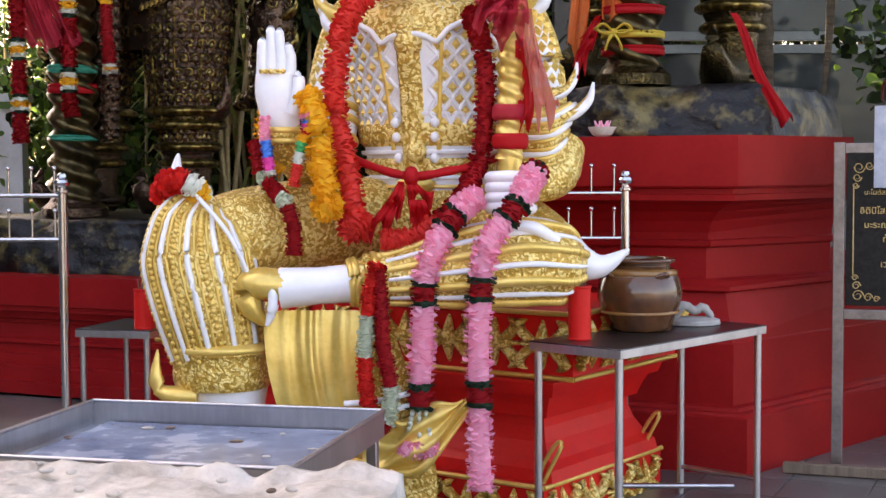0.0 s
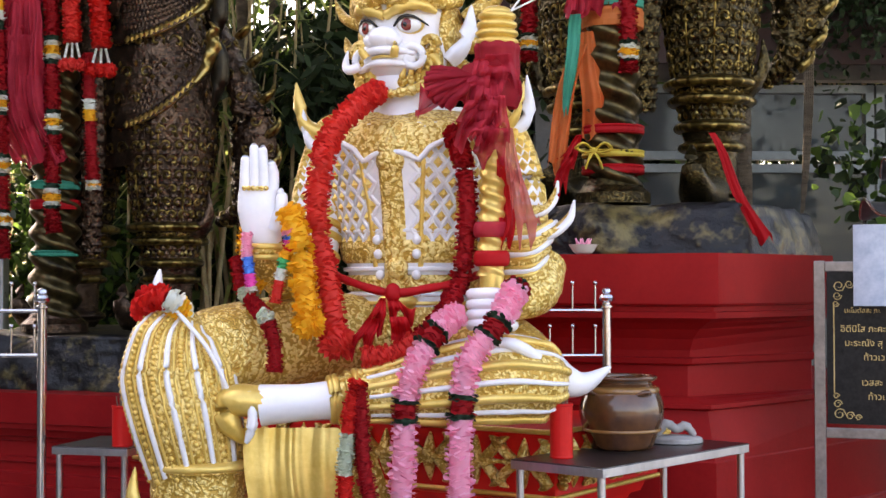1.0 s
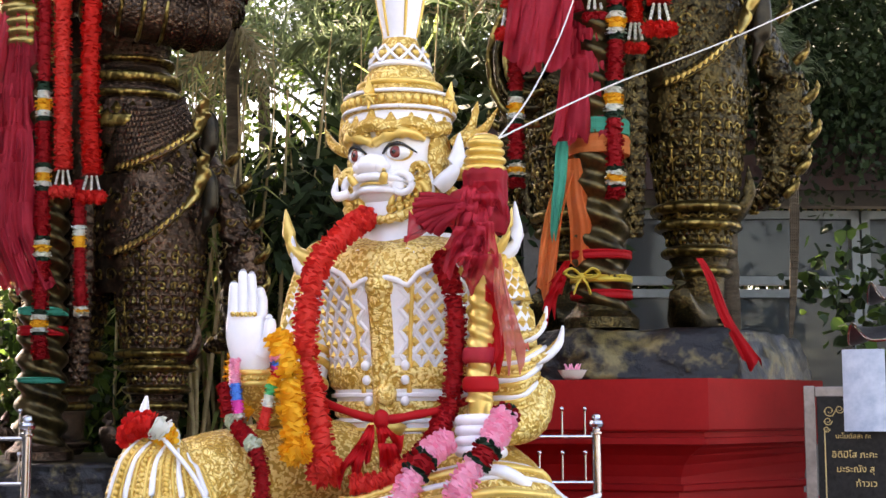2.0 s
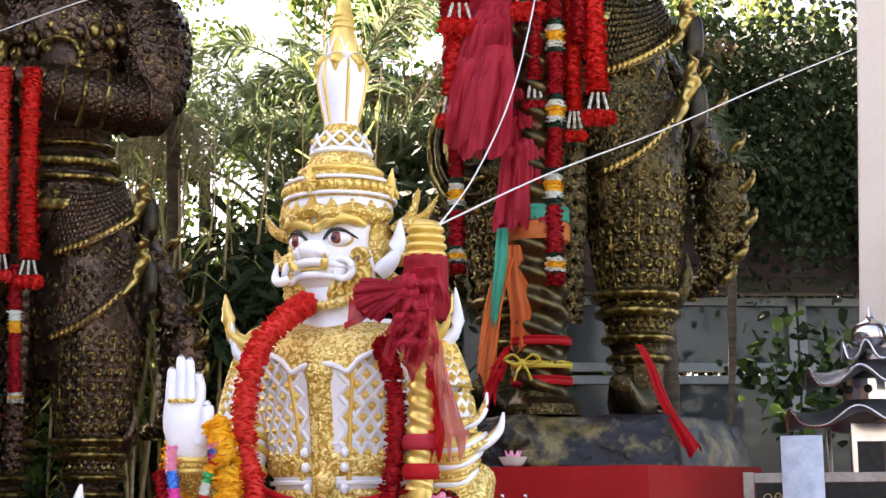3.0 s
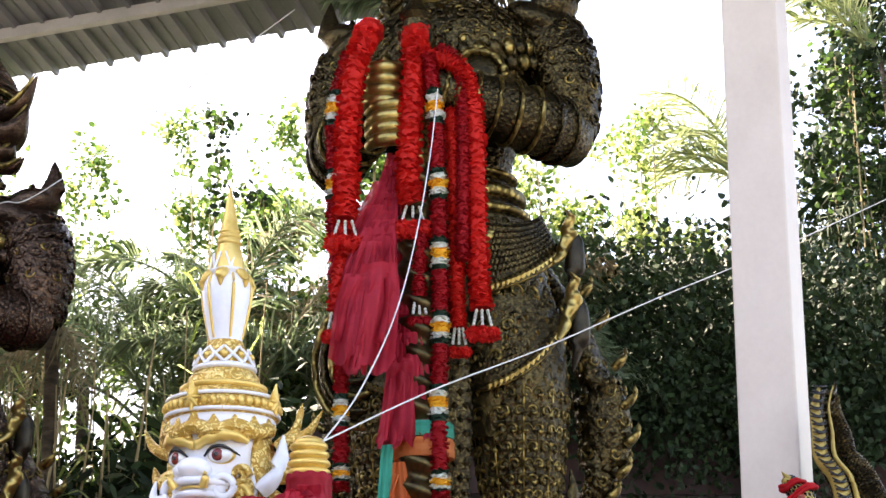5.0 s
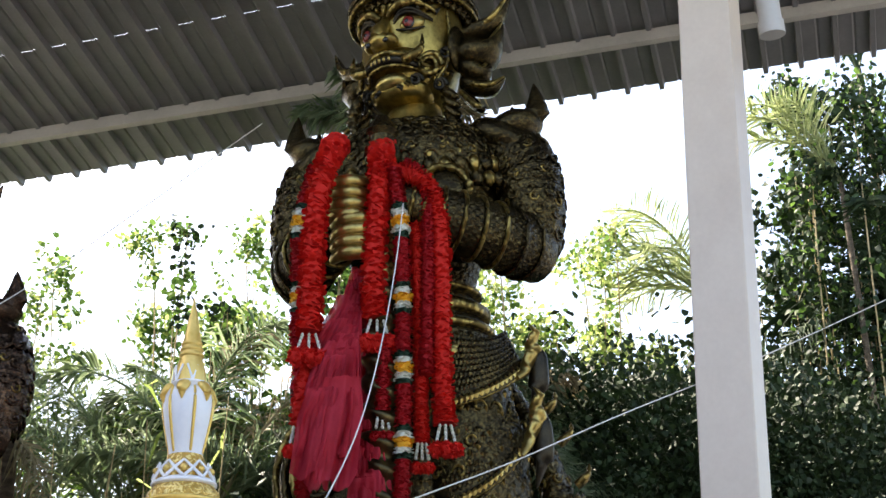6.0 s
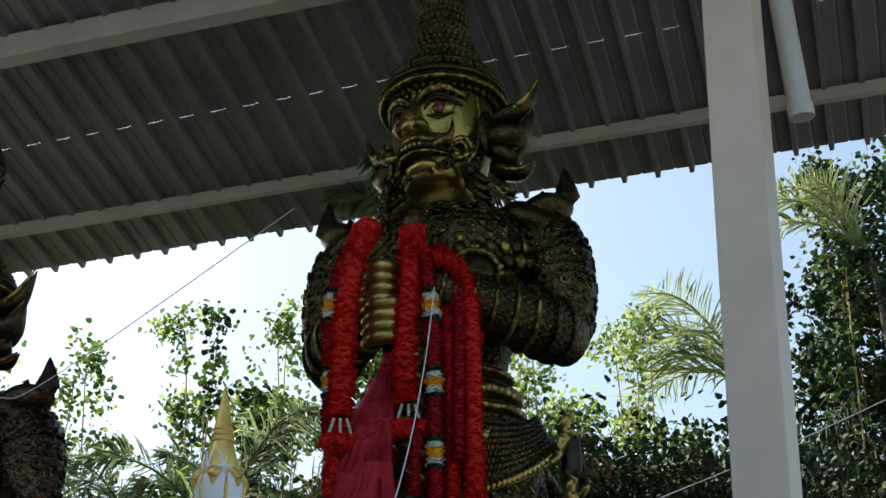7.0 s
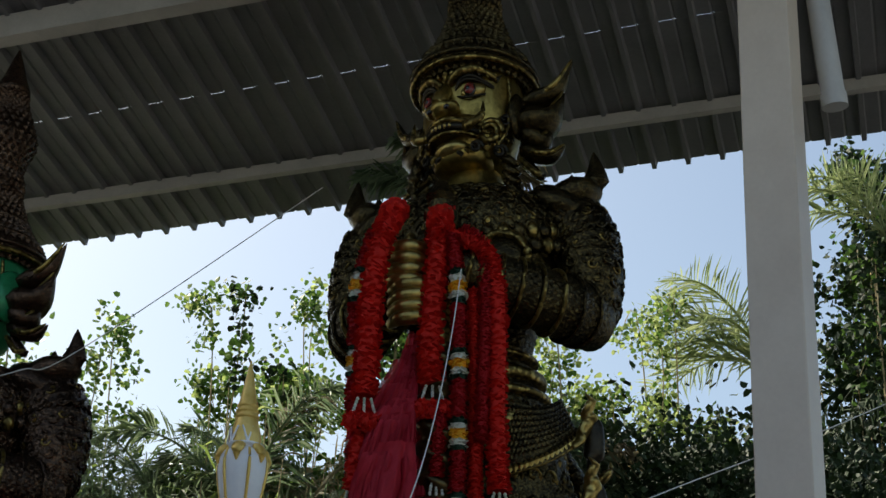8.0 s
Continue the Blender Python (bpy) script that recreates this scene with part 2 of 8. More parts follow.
def spline(pts, t):
    """A point on a smooth curve through pts, t from 0 to 1."""
    n = len(pts) - 1
    s = min(max(t, 0.0), 1.0) * n
    i = min(int(s), n - 1)
    u = s - i
    p = [Vector(pts[min(max(k, 0), n)]) for k in (i - 1, i, i + 1, i + 2)]
    return 0.5 * ((2 * p[1]) + (p[2] - p[0]) * u + (2 * p[0] - 5 * p[1] + 4 * p[2] - p[3]) * u * u + (3 * p[1] - p[0] - 3 * p[2] + p[3]) * u ** 3)


def lerp(vals, t):
    n = len(vals) - 1
    if n == 0:
        return vals[0]
    s = min(max(t, 0.0), 1.0) * n
    i = min(int(s), n - 1)
    return vals[i] + (vals[i + 1] - vals[i]) * (s - i)


class Sculpt:
    """Gathers surfaces into one mesh with several materials."""

    def __init__(self, origin=(0, 0, 0)):
        self.v, self.f, self.m, self.s, self.mats, self.o = [], [], [], [], [], Vector(origin)

    def add(self, verts, faces, mat, smooth=True):
        if mat not in self.mats:
            self.mats.append(mat)
        k, b = self.mats.index(mat), len(self.v)
        self.v.extend([tuple(Vector(p) - self.o) for p in verts])
        self.f.extend([tuple(b + i for i in f) for f in faces])
        self.m.extend([k] * len(faces))
        self.s.extend([smooth] * len(faces))

    def surf(self, fn, nu, nv, mat, closed=True, smooth=True):
        """fn(u, v) with u round (0..1) and v along (0..1)."""
        cols = nu if closed else nu + 1
        verts = [fn(i / nu, j / nv) for j in range(nv + 1) for i in range(cols)]
        faces = []
        for j in range(nv):
            for i in range(nu):
                a, b = j * cols + i, j * cols + (i + 1) % cols
                faces.append((a, b, b + cols, a + cols))
        self.add(verts, faces, mat, smooth)
        return fn

    def tube(self, pts, radii, mat, seg=14, steps=16, flat=1.0, caps=True, up=(0, 0, 1), wave=0.0, waves=0):
        """A bent tube; flat squeezes it along up."""
        def fn(u, v):
            c = spline(pts, v)
            d = spline(pts, min(v + 0.01, 1)) - spline(pts, max(v - 0.01, 0))
            if d.length < 1e-7:
                d = Vector((0, 0, 1))
            d.normalize()
            w = Vector(up)
            if abs(d.dot(w)) > 0.97:
                w = Vector((0, 1, 0))
            a = d.cross(w).normalized()
            b = a.cross(d).normalized()
            r = lerp(radii, v) * (1 + wave * math.sin(TAU * v * waves))
            return c + a * (r * math.cos(TAU * u)) - b * (r * flat * math.sin(TAU * u))
        self.surf(fn, seg, steps, mat)
        if caps:
            for v in (0, 1):
                ring = [fn(i / seg, v) for i in range(seg)]
                self.add(ring, [tuple(range(seg))], mat, False)
        return fn

    def lathe(self, prof, mat, c=(0, 0, 0), sx=1.0, sy=1.0, seg=32, tilt=None, lobes=0, lobe=0.0):
        """prof: (radius, height) pairs."""
        c = Vector(c)

        def fn(u, v):
            r, z = spline([(p[0], 0, p[1]) for p in prof], v).xz
            r = max(r, 0.0005) * (1 + lobe * abs(math.cos(lobes * math.pi * u)) if lobes else 1)
            p = Vector((sx * r * math.sin(TAU * u), -sy * r * math.cos(TAU * u), z))
            return c + (tilt @ p if tilt else p)
        self.surf(fn, seg, max(8, 4 * len(prof)), mat)
        return fn

    def steps(self, prof, mat, c=(0, 0, 0), sx=1.0, sy=1.0, seg=32):
        """A turned form with crisp edges."""
        c = Vector(c)
        verts, faces = [], []
        for r, z in prof:
            verts += [c + Vector((sx * r * math.sin(TAU * i / seg), -sy * r * math.cos(TAU * i / seg), z)) for i in range(seg)]
        for j in range(len(prof) - 1):
            for i in range(seg):
                a, b = j * seg + i, j * seg + (i + 1) % seg
                faces.append((a, b, b + seg, a + seg))
        faces.append(tuple(range(len(verts) - seg, len(verts))))
        faces.append(tuple(range(seg - 1, -1, -1)))
        self.add(verts, faces, mat, False)

    def ball(self, c, r, mat, seg=14, rings=9, m=None):
        c = Vector(c)
        r = Vector(r) if not isinstance(r, (int, float)) else Vector((r, r, r))

        def fn(u, v):
            a = math.pi * v
            p = Vector((r.x * math.sin(a) * math.cos(TAU * u), r.y * math.sin(a) * math.sin(TAU * u), -r.z * math.cos(a)))
            return c + (m @ p if m else p)
        self.surf(fn, seg, rings, mat)
        return fn

    def box(self, c, size, mat, m=None, bevel=0.0):
        c, h = Vector(c), Vector(size) / 2
        b = min(bevel, *(h * 0.9)) if bevel else 0
        if not b:
            ps = [Vector((x * h.x, y * h.y, z * h.z)) for z in (-1, 1) for y in (-1, 1) for x in (-1, 1)]
            fs = [(0, 2, 3, 1), (4, 5, 7, 6), (0, 1, 5, 4), (2, 6, 7, 3), (0, 4, 6, 2), (1, 3, 7, 5)]
        else:
            bm = bmesh.new()
            bmesh.ops.create_cube(bm, size=1.0)
            for q in bm.verts:
                q.co = Vector((q.co.x * h.x * 2, q.co.y * h.y * 2, q.co.z * h.z * 2))
            bmesh.ops.bevel(bm, geom=bm.edges[:], offset=b, segments=2, profile=0.5, affect='EDGES')
            bm.verts.index_update()
            ps, fs = [q.co.copy() for q in bm.verts], [tuple(x.index for x in f.verts) for f in bm.faces]
            bm.free()
        self.add([c + (m @ p if m else p) for p in ps], fs, mat, False)

    def studs(self, fn, us, vs, w, h, d, mat, out=1.0, skew=True, keep=None, lift=0.0):
        """Small pyramids in rows on a surface: cast scales and beads."""
        verts, faces = [], []
        for j, v in enumerate(vs):
            for i, u in enumerate(us):
                if skew and j % 2:
                    u = u + (us[1] - us[0]) / 2 if len(us) > 1 else u
                if keep and not keep(u, v):
                    continue
                p = fn(u, v)
                tu, tv = fn(u + 0.004, v) - p, fn(u, min(v + 0.006, 1)) - fn(u, max(v - 0.006, 0))
                if tu.length < 1e-7 or tv.length < 1e-7:
                    continue
                tu.normalize(), tv.normalize()
                nn = tu.cross(tv)
                if nn.length < 1e-6:
                    continue
                nn = nn.normalized() * out
                p = p + nn * lift
                q, b = p - nn * 0.003, len(verts)
                verts += [q + tu * w, q + tv * h, q - tu * w, q - tv * h, p + nn * d]
                faces += [(b, b + 1, b + 4), (b + 1, b + 2, b + 4), (b + 2, b + 3, b + 4), (b + 3, b, b + 4)]
        self.add(verts, faces, mat, False)

    def scrolls(self, fn, us, vs, r, th, mat, keep=None):
        """Carved whorls laid on a surface in staggered rows, turning alternately."""
        for j, v in enumerate(vs):
            for i, u in enumerate(us):
                u = u + (us[1] - us[0]) / 2 if j % 2 else u
                if keep and not keep(u, v):
                    continue
                p = fn(u, v)
                tu, tv = fn(u + 0.004, v) - p, fn(u, min(v + 0.006, 1)) - fn(u, max(v - 0.006, 0))
                if tu.length < 1e-7 or tv.length < 1e-7:
                    continue
                tu.normalize(), tv.normalize()
                nn, k = tu.cross(tv).normalized(), -1 if (i + j) % 2 else 1
                pts = [p + tu * (k * r * (1.5 - 0.22 * q) * math.cos(0.95 * q)) + tv * (r * (1.5 - 0.22 * q) * math.sin(0.95 * q)) + nn * (0.001 * q) for q in range(7)]
                self.tube(pts, [th * 0.4, th, th * 1.1, th * 0.7], mat, 5, 13, caps=False)

    def flame(self, base, tip, r, mat, bend=(0, 0, 0), flat=0.6, seg=8):
        """A flame-shaped horn, thick at its root."""
        a, c = Vector(base), Vector(tip)
        mid = (a + c) / 2 + Vector(bend)
        self.tube([a, mid, c], [r, r * 1.15, r * 0.75, r * 0.35, 0.003], mat, seg, 10, flat)

    def mesh(self, name):
        me = bpy.data.meshes.new(name)
        me.from_pydata(self.v, [], self.f)
        for mt in self.mats:
            me.materials.append(mt)
        me.polygons.foreach_set("material_index", self.m)
        me.polygons.foreach_set("use_smooth", self.s)
        me.update()
        return me

    def thing(self, name, label, category, group="", kind="", m=None):
        ob = tagged(new(name, self.mesh(name)), label, category, group, kind)
        ob.matrix_world = m if m else Matrix.Translation(self.o)
        return ob

    def part(self, name, parent, label=""):
        """Links what was gathered as a part; its points are in the parent's own space, plus this origin."""
        ob = new(name, self.mesh(name))
        ob.parent = parent
        ob.location = self.o
        return tagged(ob, label)


def empty(name, label, category, m=None, group="", kind=""):
    ob = tagged(new(name), label, category, group, kind)
    ob.empty_display_size = 0.1
    if m:
        ob.matrix_world = m
    return ob


def simple(name, mat, parent, boxes=(), label="", bevel=0.004):
    """One part out of boxes (centre, size)."""
    s = Sculpt()
    for c, z in boxes:
        s.box(c, z, mat, bevel=bevel)
    return s.part(name, parent, label)


def rod(name, mat, parent, a, b, r, label="", seg=10):
    s = Sculpt()
    s.tube([a, b], [r, r], mat, seg, 1)
    return s.part(name, parent, label)

# ---- ground, roof, columns, building behind ----
def ground():
    s = Sculpt()
    s.add([(-900, -900, -0.02), (900, -900, -0.02), (900, 900, -0.02), (-900, 900, -0.02)], [(0, 1, 2, 3)], FLOOR, False)
    s.thing("ground", "pale grey concrete ground of the temple court", "ground", kind="structure", m=Matrix())
    base = empty("pavement", "glossy pale grey floor tiles under the shrine", "floor", pose(1.6, 7.2, 0, 0, 0, SITE), kind="structure")
    t = Sculpt()
    t.box((0, 0, -0.01), (0.395, 0.395, 0.02), TILE, bevel=0.004)
    me = t.mesh("floor_tile")
    for i in range(-8, 9):
        for j in range(-8, 9):
            ob = new("floor_tile", me)
            ob.parent = base
            ob.location = (i * 0.4, j * 0.4, 0.0)


EAVE = Vector((-2.63, 15.96, 9.0))               # a point of the back eave
R_DIR = Vector((0.905, -0.425, 0)).normalized()  # along the eave
R_IN = Vector((-0.425, -0.905, 0)).normalized()  # from the eave in over the shrine
SLOPE = 0.2


def roof_pt(a, u, dz=0.0):
    return EAVE + R_DIR * a + R_IN * u + Vector((0, 0, SLOPE * u + dz))


def roof():
    s = Sculpt()
    pitch, a0, a1, u1 = 0.36, -11.0, 17.0, 9.2
    n = int((a1 - a0) / pitch)
    prof = [(0.0, 0.0), (0.13, 0.0), (0.15, -0.012), (0.17, 0.0), (0.29, 0.0), (0.3, 0.075), (0.345, 0.075), (0.36, 0.0)]
    xs = [(a0 + k * pitch + p, z) for k in range(n) for p, z in prof[:-1]]
    us = [0.0, 2.0, 2.0012, 5.2, 5.2012, u1]
    verts, faces = [], []
    for j, u in enumerate(us):
        lap = 0.002 if j in (2, 3) else (0.004 if j > 3 else 0.0)
        verts += [roof_pt(a, u, -z + lap) for a, z in xs]
    w = len(xs)
    for j in range(len(us) - 1):
        # daylight shows through the slit of each lap between the ribs
        faces += [(j * w + i, j * w + i + 1, (j + 1) * w + i + 1, (j + 1) * w + i) for i in range(w - 1) if j not in (1, 3) or i % 7 in (3, 4, 5, 6)]
    s.add(verts, faces, ROOF, False)
    for ua, ub in ((0.0, 1.7), (2.05, 4.9), (5.25, u1)):
        s.add([roof_pt(a0, ua, 0.09), roof_pt(a1, ua, 0.09), roof_pt(a1, ub, 0.09), roof_pt(a0, ub, 0.09)], [(0, 1, 2, 3)], ROOF, False)
    s.thing("ceiling", "blue-grey ribbed metal roof sheeting seen from below", "roof", kind="structure", m=Matrix())
    for nm, u, h, d in (("purlin", 0.84, 0.13, 0.07), ("purlin", 3.4, 0.26, 0.14), ("purlin", 5.6, 0.13, 0.07), ("purlin", 7.6, 0.13, 0.07)):
        b = Sculpt()
        c = [roof_pt(a, u + du, -0.05 - dz) for a in (a0, a1) for du in (0, d) for dz in (0, h)]
        b.add(c, [(0, 1, 3, 2), (4, 6, 7, 5), (0, 4, 5, 1), (2, 3, 7, 6), (1, 5, 7, 3), (0, 2, 6, 4)], PURLIN, False)
        b.thing(nm, "grey painted steel purlin under the metal roof", "roof beam", kind="structure", m=Matrix())
    # clips that hold the sheets where the ribs cross the first purlin
    cl = Sculpt()
    for k in range(n):
        p = roof_pt(a0 + k * pitch + 0.325, 0.82, -0.09)
        cl.box(p, (0.07, 0.06, 0.09), BRONZE_DARK, Matrix.Rotation(radians(SITE), 3, 'Z'))
    cl.thing("roof_clip", "small dark clips along the roof purlin", "roof clips", kind="stuff", m=Matrix())


def column():
    s = Sculpt()
    lean = Matrix.Shear('XY', 4, (0.05, 0.0)).to_3x3()
    s.box((0, 0, 4.6), (0.365, 0.3, 9.4), COLUMN, lean @ Matrix.Rotation(radians(-36.0), 3, 'Z'), bevel=0.012)
    s.box((0, 0, 0.012), (0.55, 0.5, 0.024), COLUMN, Matrix.Rotation(radians(-16.0), 3, 'Z'))
    s.thing("column", "tall cream painted square steel column holding the roof", "column", kind="structure", m=Matrix.Translation((3.305, 8.15, 0)))
    p = Sculpt()
    p.tube([(3.95, 8.3, 7.05), (3.78, 8.1, 9.2)], [0.085, 0.085], PVC, 18, 1)
    p.tube([(3.95, 8.3, 7.05), (3.958, 8.31, 6.95)], [0.095, 0.095], PVC, 18, 1)
    p.thing("drain_pipe", "pale plastic drain pipe hanging from the roof beside the column", "pipe", m=Matrix())


def building():
    o = Vector((4.2, 13.2, 0))
    home = empty("building", "low weathered building with grey framed windows behind the shrine", "building", pose(o.x, o.y, 0.03, 0, 0, 2))
    for b in (((0, 0.1, 0.7), (6.4, 0.2, 1.4)), ((0, 0.1, 3.62), (6.4, 0.2, 0.42)), ((-3.0, 0.1, 2.4), (0.35, 0.2, 2.0)), ((3.0, 0.1, 2.4), (0.35, 0.2, 2.0))):
        simple("wall", WALL_B, home, [b])
    simple("roof", FASCIA, home, [((0, 1.2, 3.98), (7.4, 3.6, 0.1)), ((0, -0.55, 3.72), (7.4, 0.06, 0.5))], "rusty red fascia board")
    for k in range(4):
        x = -2.1 + k * 1.4
        for z0, z1 in ((1.42, 2.62), (2.66, 3.36)):
            w = simple("window_frame", FRAME, home, [((x, 0, z0 + 0.04), (1.38, 0.1, 0.08)), ((x, 0, z1 - 0.04), (1.38, 0.1, 0.08)), ((x - 0.65, 0, (z0 + z1) / 2), (0.08, 0.1, z1 - z0)), ((x + 0.65, 0, (z0 + z1) / 2), (0.08, 0.1, z1 - z0))])
            simple("pane", GLASSM, w, [((x, 0.02, (z0 + z1) / 2), (1.2, 0.012, z1 - z0 - 0.16))], bevel=0)
            if z0 < 2:
                for q in range(6):
                    s = Sculpt()
                    s.box((x, 0.14, 1.62 + q * 0.16), (1.2, 0.1, 0.012), FRAME, Matrix.Rotation(radians(35), 3, 'X'))
                    s.part("louvre_slat", w)


# ---- pedestals ----
def moulded(label, pos, hw0, hw1, hd0, hd1, prof, cuts, mat, splay=None):
    """A plinth with stepped mouldings: prof is (height, set-back), parted at the heights in cuts; splay turns the right side out to a far corner, further out below its height."""
    thing = empty("pedestal", label, "pedestal", pose(*pos, 0, 0, SITE))

    def ring(z, d):
        r = [(-hw0 + d, -hd0 + d, z), (hw1 - d, -hd0 + d, z)]
        if splay:
            angle, upper, lower, z_low = splay
            run = lower if z < z_low else upper
            sa, ca = math.sin(angle), math.cos(angle)
            r.append((hw1 + run * sa - 0.42 * d * (ca + sa), -hd0 + run * ca + 0.42 * d * (sa - ca), z))
        return r + [(hw1 - d, hd1 - d, z), (-hw0 + d, hd1 - d, z)]
    for name, z0, z1 in zip(("plinth", "die", "cornice", "cap"), [0.0] + cuts, cuts + [9.0]):
        rings = [ring(z, d) for z, d in prof if z0 <= z <= z1]
        n, s = len(rings[0]), Sculpt()
        faces = [(j * n + i, j * n + (i + 1) % n, (j + 1) * n + (i + 1) % n, (j + 1) * n + i) for j in range(len(rings) - 1) for i in range(n)]
        faces.append(tuple(range((len(rings) - 1) * n, len(rings) * n)))
        s.add([p for r in rings for p in r], faces, mat, False)
        s.part(name, thing)
    return thing


PED_PROF = [(0, -0.09), (0.284, -0.09), (0.292, -0.075), (0.305, -0.065), (0.31, -0.04), (0.328, -0.03), (0.335, 0.0), (0.645, 0.0), (0.655, 0.008), (0.9, 0.055), (0.905, 0.04), (0.912, 0.03),
            (0.932, 0.03), (0.938, 0.06), (0.95, 0.13), (0.96, 0.188), (1.12, 0.188), (1.125, 0.165), (1.132, 0.158), (1.158, 0.155), (1.165, 0.175), (1.2, 0.172), (1.26, 0.15), (1.31, 0.11), (1.345, 0.06),
            (1.365, 0.02), (1.37, 0.0), (1.4, -0.002), (1.405, 0.012), (1.43, 0.012), (1.435, -0.012), (1.445, -0.02), (1.7, -0.02)]
LEFT_PROF = [(0, -0.12), (0.08, -0.12), (0.085, -0.08), (0.18, -0.08), (0.19, -0.03), (0.26, -0.03), (0.27, 0.02), (0.33, 0.02), (0.335, 0.0), (0.36, 0.0), (0.37, 0.05), (0.47, 0.06), (0.475, 0.04),
             (0.5, 0.04), (0.51, 0.0), (0.56, -0.02), (0.565, -0.05), (0.6, -0.05), (0.605, -0.07), (0.81, -0.07)]


def rocks(name, pos, hx, hy, h, seed):
    rnd = random.Random(seed)
    s = Sculpt()

    def fn(u, v):
        a = TAU * u
        c, d = math.cos(a), math.sin(a)
        k = 1 / max(abs(c), abs(d)) ** 0.8
        sq = 1.0 - 0.12 * v ** 2 if v < 0.8 else (1 - 0.077) * (1 - (v - 0.8) / 0.2) + 0.0
        zz = h * min(v / 0.8, 1.0) + (0.0 if v < 0.8 else 0.02 * (v - 0.8) / 0.2)
        p = Vector((hx * c * k * sq, hy * d * k * sq, zz))
        nz = noise.noise(p * 2.3 + Vector((seed, 0, 0))) * 0.12 + noise.noise(p * 6 + Vector((0, seed, 0))) * 0.05 + noise.noise(p * 15) * 0.02
        return p * (1 + nz * (0.6 if v > 0 else 0.2))
    s.surf(fn, 150, 30, ROCK)
    return s.thing(name, "black and gold painted rock plinth under the standing giant", "rock base", m=pose(*pos, 0, 0, SITE))


def far_wall():
    s = Sculpt()
    s.box((0, 0, 1.1), (2.6, 0.2, 2.2), WALL_W, bevel=0.01)
    s.box((0, 0, 2.24), (2.7, 0.3, 0.08), WALL_W, bevel=0.01)
    s.thing("garden_wall", "low whitewashed garden wall behind the plinth", "wall", kind="structure", m=pose(-5.4, 14.0, 0))


def shade_walls():
    """Plain unseen walls, added beside and behind the viewer to block sky light."""
    for nm, c, z in (("shade_wall_west", (-9.0, 2.0, 3.5), (0.3, 26.0, 7.0)), ("shade_wall_south", (1.0, -10.0, 1.6), (20.0, 0.3, 3.2))):
        s = Sculpt()
        s.box((0, 0, 0), z, WALL_B)
        s.thing(nm, "plain weathered wall, added out of view to block sky light", "wall", kind="structure", m=Matrix.Translation(c))


shade_walls()
far_wall()
ground()
roof()
column()
building()
MAIN = Vector((1.484, 9.33, 1.7))
LEFT = Vector((-2.42, 11.45, 0.78))
moulded("tall red painted pedestal with stepped mouldings", (MAIN.x, MAIN.y, 0), 1.06, 0.878, 2.03, 1.63, PED_PROF, [0.335, 0.938, 1.165], RED, (radians(22), 1.12, 1.95, 0.935))
moulded("long low red painted plinth with many mouldings", (LEFT.x, LEFT.y, 0), 3.2, 2.8, 1.65, 1.5, LEFT_PROF, [0.26, 0.475, 0.6], RED)
rocks("rock_base", MAIN, 0.98, 1.3, 0.31, 3)
rocks("rock_base", LEFT, 1.3, 1.48, 0.4, 9)

# ---- statues ----
FLAP_GOLD = plain("worn_gilded_hem", (0.16, 0.11, 0.03), (0.5, 0.37, 0.12), 7.0, 0.28, 0.9, 0.3, 0.006, 30)

def fr(n, a=0.0, b=1.0):
    return [a + (b - a) * (i + 0.5) / n for i in range(n)]


